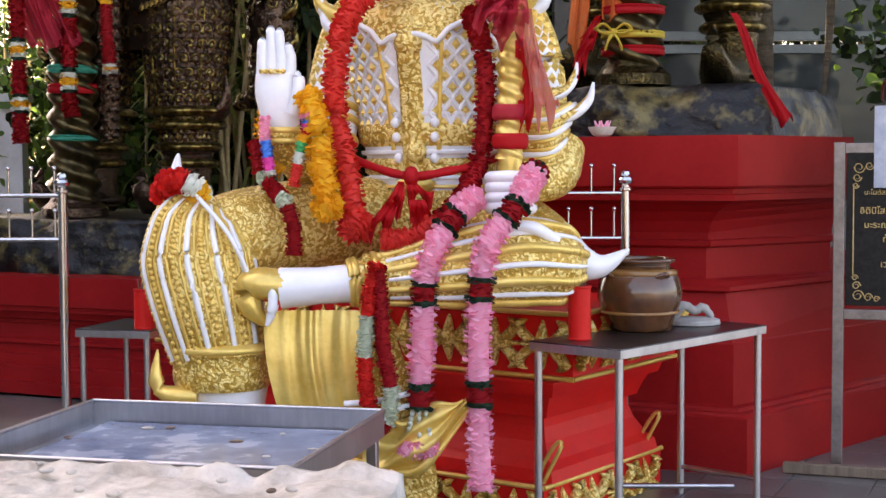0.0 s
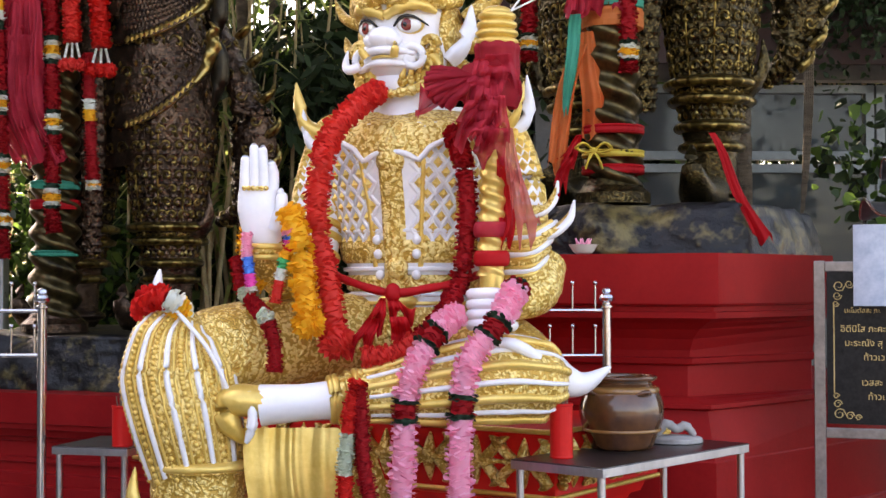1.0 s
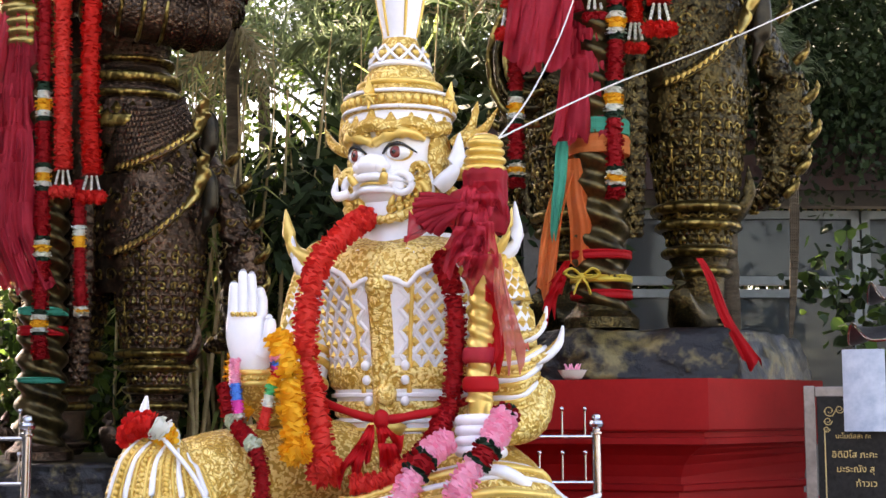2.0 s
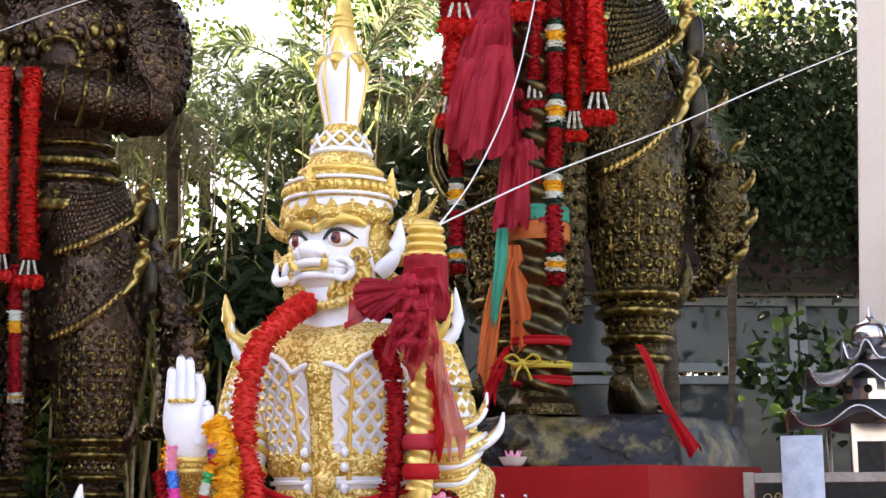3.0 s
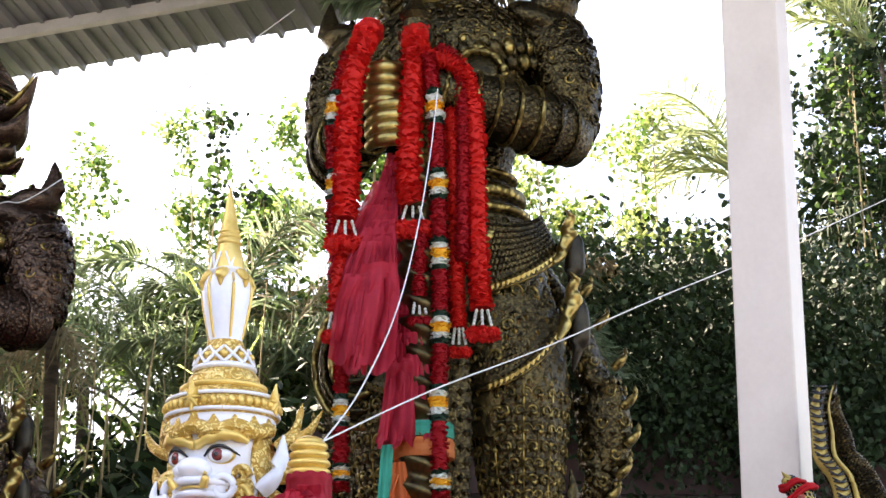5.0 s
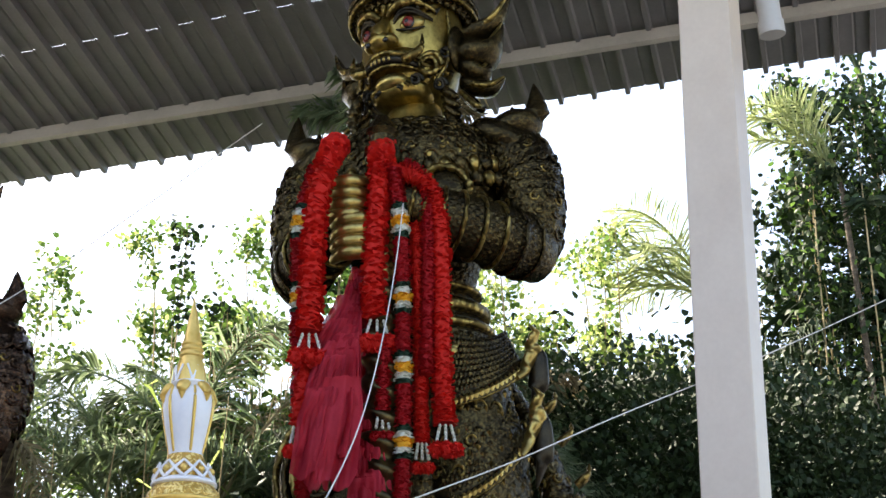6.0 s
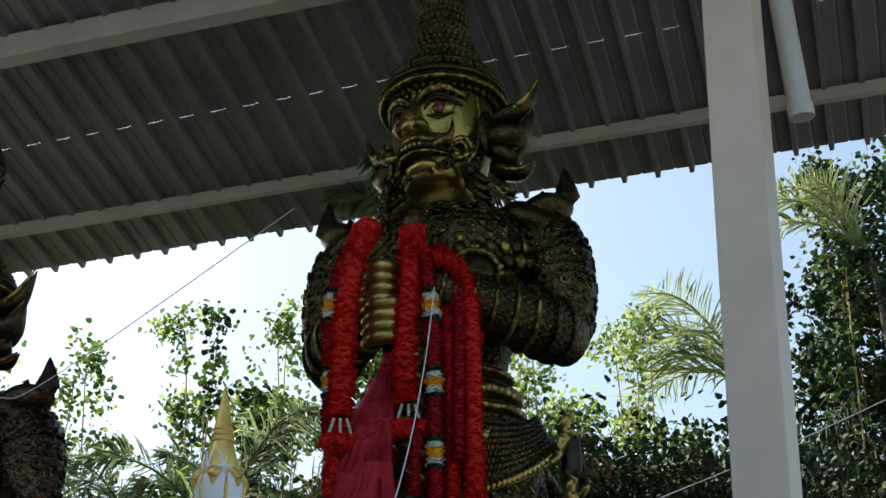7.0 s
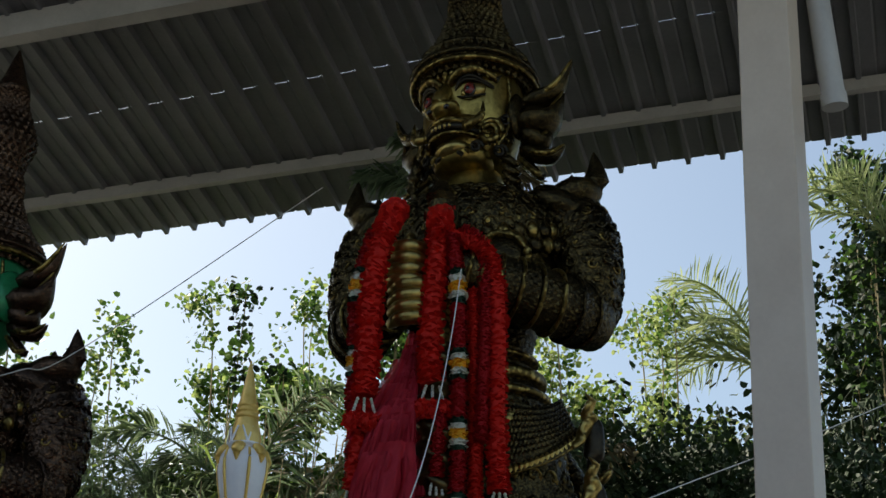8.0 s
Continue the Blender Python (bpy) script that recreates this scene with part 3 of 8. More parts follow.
def giant(body, trim, face, name):
    """A standing temple giant with a tall crown, both hands on a twisted club before him. He faces -y; z is 0 at his feet."""
    s = Sculpt()
    # legs in scaled trousers, feet with curled toes
    for k in (-1, 1):
        x = 0.44 * k
        leg = s.lathe([(0.16, 0.05), (0.17, 0.3), (0.22, 0.6), (0.30, 1.0), (0.36, 1.5), (0.34, 2.0)], body, (x, 0, 0), 1, 1.05, 28)
        s.studs(leg, fr(26), fr(32, 0.3, 0.98), 0.034, 0.04, 0.008, body)
        s.studs(leg, fr(13), fr(16, 0.36, 0.98), 0.022, 0.034, 0.016, trim)
        s.scrolls(leg, fr(14, -0.3, 0.3), fr(9, 0.42, 0.8), 0.03, 0.011, trim)
        for z, r in ((0.06, 0.2), (0.34, 0.21), (0.46, 0.24), (0.62, 0.28), (0.72, 0.31)):
            ring = s.lathe([(r - 0.03, z), (r + 0.012, z + 0.015), (r + 0.016, z + 0.045), (r - 0.03, z + 0.07)], trim if z > 0.3 else body, (x, 0, 0), 1, 1.05, 28)
        s.studs(leg, fr(18), fr(3, 0.33, 0.42), 0.026, 0.03, 0.02, trim)
        s.tube([(x, 0.1, 0.09), (x, -0.25, 0.09), (x + 0.03 * k, -0.5, 0.08), (x + 0.03 * k, -0.66, 0.2), (x + 0.02 * k, -0.62, 0.34)], [0.15, 0.16, 0.13, 0.07, 0.012], body, 14, 14, 0.75)
        s.flame((x + 0.2 * k, 0.0, 0.66), (x + 0.36 * k, -0.02, 1.02), 0.08, body, (0.07 * k, 0, -0.02))
        # skirt tiers whose gilded hems sweep up and out into hooks
        for z0, rise, r0, hook in ((1.46, 0.46, 0.43, 0.2), (2.08, 0.3, 0.42, 0.16)):
            def tier(u, v, z0=z0, rise=rise, r0=r0):
                a = -0.2 + 1.55 * u
                zz = z0 + rise * u ** 2.2
                r = r0 + (0.02 + 0.07 * u * u) * (1 - v) - 0.05 * v
                return Vector((k * (0.32 + r * math.sin(a)), 0.02 - r * math.cos(a), zz + (0.55 - 0.25 * u) * v))
            s.surf(tier, 34, 12, body, closed=False)
            s.studs(tier, fr(20, 0.02, 0.98), fr(8, 0.2, 0.95), 0.036, 0.04, 0.008, body)
            for dv, rr in ((0.0, 0.015),):
                s.tube([tier(u, dv) for u in fr(12, 0.0, 1.0)], [rr * 0.4, rr * 0.6, rr * 1.3], BRONZE_GOLD, 8, 36, 0.8)

            def band(u, v, tier=tier):
                p = tier(u, v * (0.04 + 0.26 * u))
                c = Vector((0.32 * k, 0.02, p.z))
                return p + (p - c).normalized() * (0.014 + 0.012 * math.sin(math.pi * v))
            s.surf(band, 30, 6, body, closed=False)
            s.studs(band, fr(16, 0.15, 0.98), [0.5], 0.035, 0.03, 0.01, FLAP_GOLD, skew=False)
            e = tier(1.0, 0.03)
            s.tube([tier(0.86, 0.02), e, e + Vector((0.07 * k, 0, 0.1)), e + Vector((0.07 * k, -0.02, hook)), e + Vector((0.1 * k, -0.04, hook + 0.07)), e + Vector((0.06 * k, -0.05, hook + 0.12))], [0.04, 0.09, 0.075, 0.055, 0.04, 0.006], FLAP_GOLD, 12, 24, 0.5)
            s.tube([e + Vector((0.03 * k, 0.06, -0.3)), e + Vector((0.09 * k, 0.05, -0.1)), e + Vector((0.1 * k, 0.04, 0.08)), e + Vector((0.1 * k, 0.02, hook * 0.9))], [0.01, 0.08, 0.07, 0.02], BRONZE_DARK, 12, 20, 0.6)
        fl = s.lathe([(0.36, 1.2), (0.41, 1.5), (0.42, 1.8), (0.38, 2.2), (0.3, 2.5)], body, (0.32 * k, 0.02, 0), 1, 1.0, 28)
        s.studs(fl, fr(26), fr(14), 0.04, 0.046, 0.007, body, keep=lambda u, v: 0.3 < v < 0.97)
        s.studs(fl, fr(18), fr(11), 0.02, 0.03, 0.016, trim, keep=lambda u, v: 0.2 < v < 0.97)
        s.scrolls(fl, fr(10, -0.3, 0.3), fr(6, 0.05, 0.9), 0.04, 0.012, trim)
        for q in range(9):
            u = -0.2 + q * 0.05
            s.tube([leg(u, 0.42), leg(u, 0.6), leg(u + 0.01, 0.8)], [0.006, 0.009, 0.007], trim if q % 2 else body, 6, 8, caps=False)
    # hanging side tails behind the legs
    for k in (-1, 1):
        tl = s.tube([(0.6 * k, 0.3, 2.4), (0.85 * k, 0.34, 1.9), (0.98 * k, 0.34, 1.4), (0.92 * k, 0.36, 0.95), (0.66 * k, 0.34, 0.8)], [0.1, 0.17, 0.2, 0.17, 0.05], body, 14, 26, 0.6)
        s.studs(tl, fr(14), fr(26), 0.034, 0.034, 0.008, body)
        s.scrolls(tl, fr(6), fr(9, 0.1, 0.95), 0.034, 0.012, trim)
        for q in range(7):
            p = spline([(0.86 * k, 0.3, 2.2), (1.08 * k, 0.3, 1.7), (1.14 * k, 0.3, 1.2), (0.98 * k, 0.3, 0.86)], q / 6)
            s.flame(p, p + Vector((0.1 * k, 0, 0.14)), 0.05, trim, (0.04 * k, 0, 0))
    # round fan-shaped apron plates at the hips
    for k in (-1,):
        for r, d in ((0.42, 0.0), (0.33, -0.03), (0.24, -0.06), (0.15, -0.09)):
            s.tube([(0.62 * k + r * math.cos(a) * 0.85, -0.3 + d, 1.75 + r * math.sin(a)) for a in [TAU * i / 12 for i in range(13)]], [0.028, 0.028], trim if r in (0.42, 0.24) else body, 8, 36, caps=False)
        s.ball((0.62 * k, -0.24, 1.75), (0.36, 0.1, 0.42), body, 20, 12)
    # front apron panel
    ap = s.tube([(0, -0.5, 2.75), (0, -0.58, 2.1), (0, -0.6, 1.3), (0, -0.56, 0.55)], [0.2, 0.24, 0.27, 0.2], body, 14, 20, 0.3, up=(0, 1, 0))
    s.studs(ap, fr(14), fr(30), 0.03, 0.03, 0.012, body)
    # belt and waist
    waist = s.lathe([(0.55, 2.3), (0.6, 2.5), (0.52, 2.75), (0.44, 2.95), (0.5, 3.2), (0.62, 3.5), (0.72, 3.8), (0.66, 4.05), (0.4, 4.22), (0.22, 4.3), (0.2, 4.5)], body, (0, 0, 0), 1.0, 0.72, 44)
    s.studs(waist, fr(40), fr(32, 0.1, 0.8), 0.034, 0.038, 0.006, body)
    s.scrolls(waist, fr(18, -0.35, 0.35), fr(7, 0.5, 0.78), 0.045, 0.015, body)
    s.scrolls(waist, fr(9, -0.25, 0.25), fr(3, 0.52, 0.74), 0.03, 0.01, trim)
    for z, r, w in ((2.42, 0.6, 0.09), (2.66, 0.56, 0.05), (2.78, 0.53, 0.07), (2.94, 0.47, 0.04)):
        bl = s.lathe([(r - 0.03, z), (r + 0.02, z + 0.01), (r + 0.025, z + w), (r - 0.03, z + w + 0.01)], trim, (0, 0, 0), 1, 0.74, 40)
    s.studs(waist, fr(26), fr(2, 0.09, 0.14), 0.045, 0.06, 0.03, trim)
    # chest plate, collar of scallops and round bosses
    for j, (z, r) in enumerate(((3.98, 0.66), (3.88, 0.71), (3.76, 0.74))):
        for i in range(15):
            a = -1.25 + 2.5 * i / 14
            s.ball((r * math.sin(a), -0.72 * r * math.cos(a) - 0.01, z - 0.16 * math.cos(a)), (0.055, 0.04, 0.06), trim if (i + j) % 2 else body, 8, 6)
    for k in (-1, 1):
        s.ball((0.34 * k, -0.47, 3.52), (0.2, 0.08, 0.17), body, 16, 10)
        s.tube([(0.34 * k + 0.22 * math.cos(a), -0.5, 3.52 + 0.18 * math.sin(a)) for a in [TAU * i / 12 for i in range(13)]], [0.03, 0.03], trim, 8, 32, caps=False, wave=0.3, waves=12)
    # arms: sleeves with rings, elbows out, forearms in to the club
    for k in (-1, 1):
        up_ = s.tube([(0.66 * k, 0.0, 4.06), (0.86 * k, 0.02, 3.86), (0.92 * k, 0.0, 3.55), (0.9 * k, -0.02, 3.24)], [0.2, 0.26, 0.25, 0.22], body, 20, 20)
        s.studs(up_, fr(22), fr(16), 0.042, 0.046, 0.006, body)
        s.scrolls(up_, fr(11), fr(7, 0.1, 0.95), 0.04, 0.014, body)
        s.scrolls(up_, fr(7), fr(3, 0.2, 0.8), 0.03, 0.01, trim)
        fo = s.tube([(0.92 * k, 0.0, 3.22), (0.8 * k, -0.28, 3.2), (0.5 * k, -0.58, 3.24), (0.2 * k, -0.76, 3.32), (0.1 * k, -0.8, 3.34)], [0.21, 0.215, 0.2, 0.15, 0.12], body, 20, 30)
        s.studs(fo, fr(26), fr(30, 0.1, 0.7), 0.026, 0.03, 0.004, body)
        for q in range(8):
            v = 0.18 + 0.085 * q
            c = spline([(0.92 * k, 0.0, 3.22), (0.8 * k, -0.28, 3.2), (0.5 * k, -0.58, 3.24), (0.2 * k, -0.76, 3.32), (0.1 * k, -0.8, 3.34)], v)
            s.tube([fo(i / 16, v) + (fo(i / 16, v) - c) * 0.05 for i in range(17)], [0.016, 0.016], trim if q > 1 else body, 6, 32, caps=False)
        s.flame((0.98 * k, 0.05, 3.5), (1.16 * k, 0.08, 3.62), 0.07, body, (0, 0, -0.05))
        for q in range(5):
            s.flame((0.98 * k, 0.05, 3.3 + 0.13 * q), (1.08 * k, 0.06, 3.4 + 0.13 * q), 0.05, body)
        # shoulder pads with upturned horns
        s.ball((0.72 * k, 0, 4.05), (0.3, 0.27, 0.15), body, 18, 10, Matrix.Rotation(0.5 * k, 3, 'Y'))
        s.flame((0.72 * k, -0.02, 4.12), (0.98 * k, 0.0, 4.5), 0.19, body, (0.12 * k, 0, -0.1))
        s.flame((0.66 * k, -0.02, 4.12), (0.8 * k, 0.0, 4.34), 0.12, body, (0.05 * k, 0, -0.02))
        # hands stacked on the club
        for q in range(4):
            z = 3.46 - 0.075 * q - (0.0 if k < 0 else 0.26)
            s.tube([(-0.21 + 0.15 * k, -0.82, z), (-0.21 + 0.125 * k, -0.93, z), (-0.21 - 0.04 * k, -0.955, z - 0.005), (-0.21 - 0.14 * k, -0.88, z - 0.01)], [0.044, 0.05, 0.048, 0.03], FLAP_GOLD, 12, 12)
    # club: smooth grip, knob, twisted shaft, foot
    s.steps([(0.1, 3.6), (0.13, 3.64), (0.13, 3.72), (0.09, 3.74), (0.09, 3.8), (0.12, 3.84), (0.05, 3.95)], body, (0, -0.82, 0), seg=18)
    s.lathe([(0.1, 2.7), (0.12, 2.9), (0.1, 3.2), (0.1, 3.62)], BRONZE_GOLD, (0, -0.82, 0), seg=18)

    def twist(u, v):
        z = 0.1 + 2.7 * v
        r = (0.17 - 0.03 * v) * (1 + 0.16 * math.cos(TAU * (2 * u + 17 * v)))
        return Vector((r * math.cos(TAU * u), -0.82 + r * math.sin(TAU * u), z))
    s.surf(twist, 32, 190, CLUB)
    s.steps([(0.24, 0.0), (0.24, 0.06), (0.19, 0.1), (0.15, 0.16)], body, (0, -0.82, 0), seg=20)
    # neck and head, turned a little aside
    turn = Matrix.Translation((0.01, 0, -0.35)) @ Matrix.Rotation(radians(-17), 4, 'Z') @ Matrix.Scale(1.08, 4)
    h = Sculpt()
    h.lathe([(0.24, 4.2), (0.21, 4.3), (0.2, 4.45), (0.24, 4.55)], face, (0, 0, 0), 1, 1, 24)
    for z in (4.22,):
        h.tube([(0.235 * math.sin(TAU * i / 12), -0.235 * math.cos(TAU * i / 12), z) for i in range(13)], [0.022, 0.022], body, 6, 24, caps=False)
    h.lathe([(0.05, 4.38), (0.26, 4.42), (0.33, 4.56), (0.37, 4.75), (0.38, 4.95), (0.36, 5.12), (0.2, 5.2)], face, (0, -0.02, 0), 1, 0.95, 36)
    h.lathe([(0.03, 4.36), (0.2, 4.38), (0.24, 4.46), (0.18, 4.52)], face, (0, -0.14, 0), 1, 0.9, 24)           # chin
    h.ball((0, -0.27, 4.63), (0.24, 0.13, 0.1), face, 20, 12)                                                    # muzzle
    h.ball((0, -0.3, 4.47), (0.14, 0.09, 0.065), FLAP_GOLD if face is FACE_GOLD else face, 16, 10)                # chin block
    h.tube([(-0.24, -0.24, 4.55), (-0.14, -0.385, 4.57), (0, -0.43, 4.575), (0.14, -0.385, 4.57), (0.24, -0.24, 4.55)], [0.016, 0.03, 0.034, 0.03, 0.016], BRONZE_DARK, 10, 20)
    for q in range(11):
        a = -1.0 + 0.2 * q
        h.ball((0.19 * math.sin(a), -0.25 - 0.205 * math.cos(a), 4.575), (0.016, 0.018, 0.022), FLAP_GOLD, 8, 6)
    h.tube([(-0.28, -0.2, 4.6), (-0.15, -0.38, 4.615), (0, -0.44, 4.625), (0.15, -0.38, 4.615), (0.28, -0.2, 4.6)], [0.012, 0.02, 0.024, 0.02, 0.012], trim, 10, 24)
    h.tube([(-0.22, -0.26, 4.535), (-0.13, -0.385, 4.535), (0, -0.425, 4.535), (0.13, -0.385, 4.535), (0.22, -0.26, 4.535)], [0.01, 0.016, 0.018, 0.016, 0.01], trim, 10, 20)
    h.ball((0, -0.42, 4.715), (0.1, 0.1, 0.07), face, 16, 10)
    h.tube([(0, -0.34, 4.97), (0, -0.39, 4.87), (0, -0.46, 4.78), (0, -0.5, 4.72)], [0.03, 0.045, 0.06, 0.04], face, 12, 14)
    h.tube([(0, -0.36, 5.06), (0, -0.4, 5.0), (0, -0.4, 4.94)], [0.012, 0.022, 0.008], trim, 8, 10)
    for k in (-1, 1):
        h.ball((0.085 * k, -0.43, 4.71), (0.055, 0.065, 0.045), face, 12, 8)
        h.ball((0.075 * k, -0.49, 4.69), (0.026, 0.014, 0.018), EYE_BLACK, 8, 6)
        tilt = Matrix.Rotation(-0.2 * k, 3, 'Y') @ Matrix.Rotation(0.35 * k, 3, 'Z')
        h.ball((0.19 * k, -0.315, 4.86), (0.1, 0.04, 0.06), FLAP_GOLD, 16, 10, tilt)
        h.ball((0.185 * k, -0.347, 4.86), (0.05, 0.02, 0.05), EYE_BLACK, 12, 8, tilt)
        h.ball((0.184 * k, -0.355, 4.86), (0.042, 0.02, 0.042), EYE_RED, 12, 8, tilt)
        h.ball((0.182 * k, -0.373, 4.858), (0.016, 0.008, 0.016), EYE_BLACK, 8, 6, tilt)
        for dz, r in ((0.052, 0.011), (0.075, 0.014)):
            h.tube([(0.07 * k, -0.37, 4.83 + dz * 0.7), (0.13 * k, -0.375, 4.87 + dz), (0.22 * k, -0.34, 4.875 + dz), (0.32 * k, -0.23, 4.85 + dz * 0.6)], [r * 0.6, r, r, r * 0.4], BRONZE_DARK, 8, 16)
        h.tube([(0.09 * k, -0.37, 4.82), (0.18 * k, -0.36, 4.797), (0.28 * k, -0.28, 4.83)], [0.006, 0.01, 0.005], BRONZE_DARK, 8, 12)
        # brow: a ridge of small flames
        h.tube([(0.03 * k, -0.39, 4.92), (0.12 * k, -0.4, 4.98), (0.24 * k, -0.34, 5.0), (0.34 * k, -0.22, 4.95)], [0.02, 0.034, 0.032, 0.012], trim, 8, 16, wave=0.18, waves=6)
        for q in range(6):
            a = 0.12 + 0.17 * q
            h.flame((0.39 * math.sin(a) * k, -0.39 * math.cos(a), 4.985 - 0.008 * q), (0.395 * math.sin(a + 0.14) * k, -0.39 * math.cos(a + 0.14), 5.055 - 0.01 * q), 0.028, BRONZE_DARK if q % 2 else trim)
        # tusks, cheek whorls, fringe along the jaw
        h.tube([(0.17 * k, -0.38, 4.57), (0.235 * k, -0.41, 4.555), (0.3 * k, -0.37, 4.62), (0.3 * k, -0.35, 4.73)], [0.034, 0.034, 0.026, 0.005], BRONZE_GOLD if face is FACE_GOLD else face, 10, 14)
        for cx, cz, r, th in ((0.29, 4.56, 0.1, 0.024), (0.36, 4.68, 0.05, 0.016), (0.33, 4.44, 0.05, 0.016), (0.22, 4.44, 0.045, 0.014)):
            y0 = -math.sqrt(max(0.01, 0.36 ** 2 - cx * cx)) - 0.01
            sp = [(k * (cx + 0.8 * r * (1 - q / 17) * math.cos(0.85 * q)), y0 - 0.004 * q + 0.35 * r * math.cos(0.85 * q), cz + r * (1 - q / 17) * math.sin(0.85 * q)) for q in range(15)]
            h.tube(sp, [th, th * 0.9, th * 0.4], trim if r > 0.06 else BRONZE_DARK, 8, 60)
        for q in range(9):
            a = 0.25 + 0.16 * q
            c = Vector((0.32 * math.sin(a) * k, -0.33 * math.cos(a), 4.43 + 0.022 * q))
            h.flame(c, c + Vector((0.03 * k, -0.02, -0.055)), 0.026, trim if q % 2 else BRONZE_DARK, (0.012 * k, -0.012, 0))
        h.tube([(0.37 * k, -0.12, 5.0), (0.385 * k, -0.11, 4.8), (0.37 * k, -0.14, 4.6), (0.3 * k, -0.2, 4.45)], [0.012, 0.016, 0.016, 0.01], trim, 8, 18, wave=0.2, waves=9)
        # a carved tassel that hangs from the corner of the beard
        if k < 0:
            h.tube([(0.3 * k, -0.22, 4.52), (0.36 * k, -0.25, 4.42), (0.38 * k, -0.26, 4.3), (0.33 * k, -0.27, 4.2)], [0.035, 0.045, 0.04, 0.012], body, 10, 16, wave=0.25, waves=5)
        # ears with flame guards
        h.ball((0.4 * k, -0.03, 4.74), (0.05, 0.12, 0.17) if face is FACE_GOLD else (0.07, 0.15, 0.2), body if face is FACE_GOLD else face, 16, 10)
        for q, (bx, bz, tx, tz, r) in enumerate(((0.4, 4.52, 0.72, 4.5, 0.09), (0.42, 4.7, 0.72, 4.9, 0.17), (0.44, 4.86, 0.8, 5.12, 0.11), (0.42, 4.62, 0.6, 4.66, 0.13), (0.4, 4.44, 0.54, 4.34, 0.06))):
            h.flame((bx * k, 0.06, bz), (tx * k, 0.1, tz), r, body, (0.05 * k, 0, -0.08))
            h.tube([(bx * k, 0.0, bz), ((bx + tx) / 2 * k + 0.05 * k, 0.0, (bz + tz) / 2 - 0.08), (tx * k, 0.08, tz)], [0.02, 0.024, 0.005], trim, 8, 10)
        for q in range(5):
            h.flame((0.33 * k, -0.12 + 0.02 * q, 4.42 - 0.05 * q), (0.45 * k, -0.16, 4.34 - 0.07 * q), 0.05, body, (0.05 * k, 0, -0.05))
    # crown in tiers up to a spire
    cr = h.lathe([(0.4, 5.02), (0.46, 5.06), (0.475, 5.12), (0.42, 5.23), (0.34, 5.34), (0.29, 5.42)], body, (0, 0, 0), 1, 1, 40)
    h.studs(cr, fr(44), fr(8), 0.03, 0.034, 0.024, body)
    for z, r in ((5.06, 0.475), (5.12, 0.48), (5.24, 0.41), (5.42, 0.29)):
        h.tube([(r * math.sin(TAU * i / 24), -r * math.cos(TAU * i / 24), z) for i in range(25)], [0.022, 0.022], trim if z < 5.1 else body, 8, 48, caps=False)
    cr = h.lathe([(0.29, 5.4), (0.26, 5.5), (0.22, 5.6), (0.2, 5.66), (0.2, 5.78), (0.17, 5.86)], body, seg=36)
    h.studs(cr, fr(30), fr(10), 0.028, 0.034, 0.022, body)
    cr = h.lathe([(0.17, 5.86), (0.2, 6.0), (0.25, 6.15), (0.19, 6.35), (0.15, 6.45), (0.13, 6.55), (0.14, 6.62), (0.1, 6.72), (0.06, 6.85), (0.01, 7.0)], body, seg=28)
    h.studs(cr, fr(20), fr(18, 0.02, 0.6), 0.026, 0.034, 0.018, body)
    for i in range(11):
        a = TAU * i / 11
        h.flame((0.44 * math.sin(a), -0.44 * math.cos(a), 5.1), (0.42 * math.sin(a), -0.42 * math.cos(a), 5.27), 0.04, body)
    for p, f_, mi, sm in ((h.v, h.f, h.m, h.s),):
        for mt in h.mats:
            idx = [q for q, mm in enumerate(mi) if h.mats[mm] is mt]
            for flag in (True, False):
                fs = [f_[q] for q in idx if sm[q] == flag]
                used = sorted({i for f in fs for i in f})
                re_ = {o: i for i, o in enumerate(used)}
                s.add([turn @ Vector(p[i]) for i in used], [tuple(re_[i] for i in f) for f in fs], mt, flag)
    return s.mesh(name)


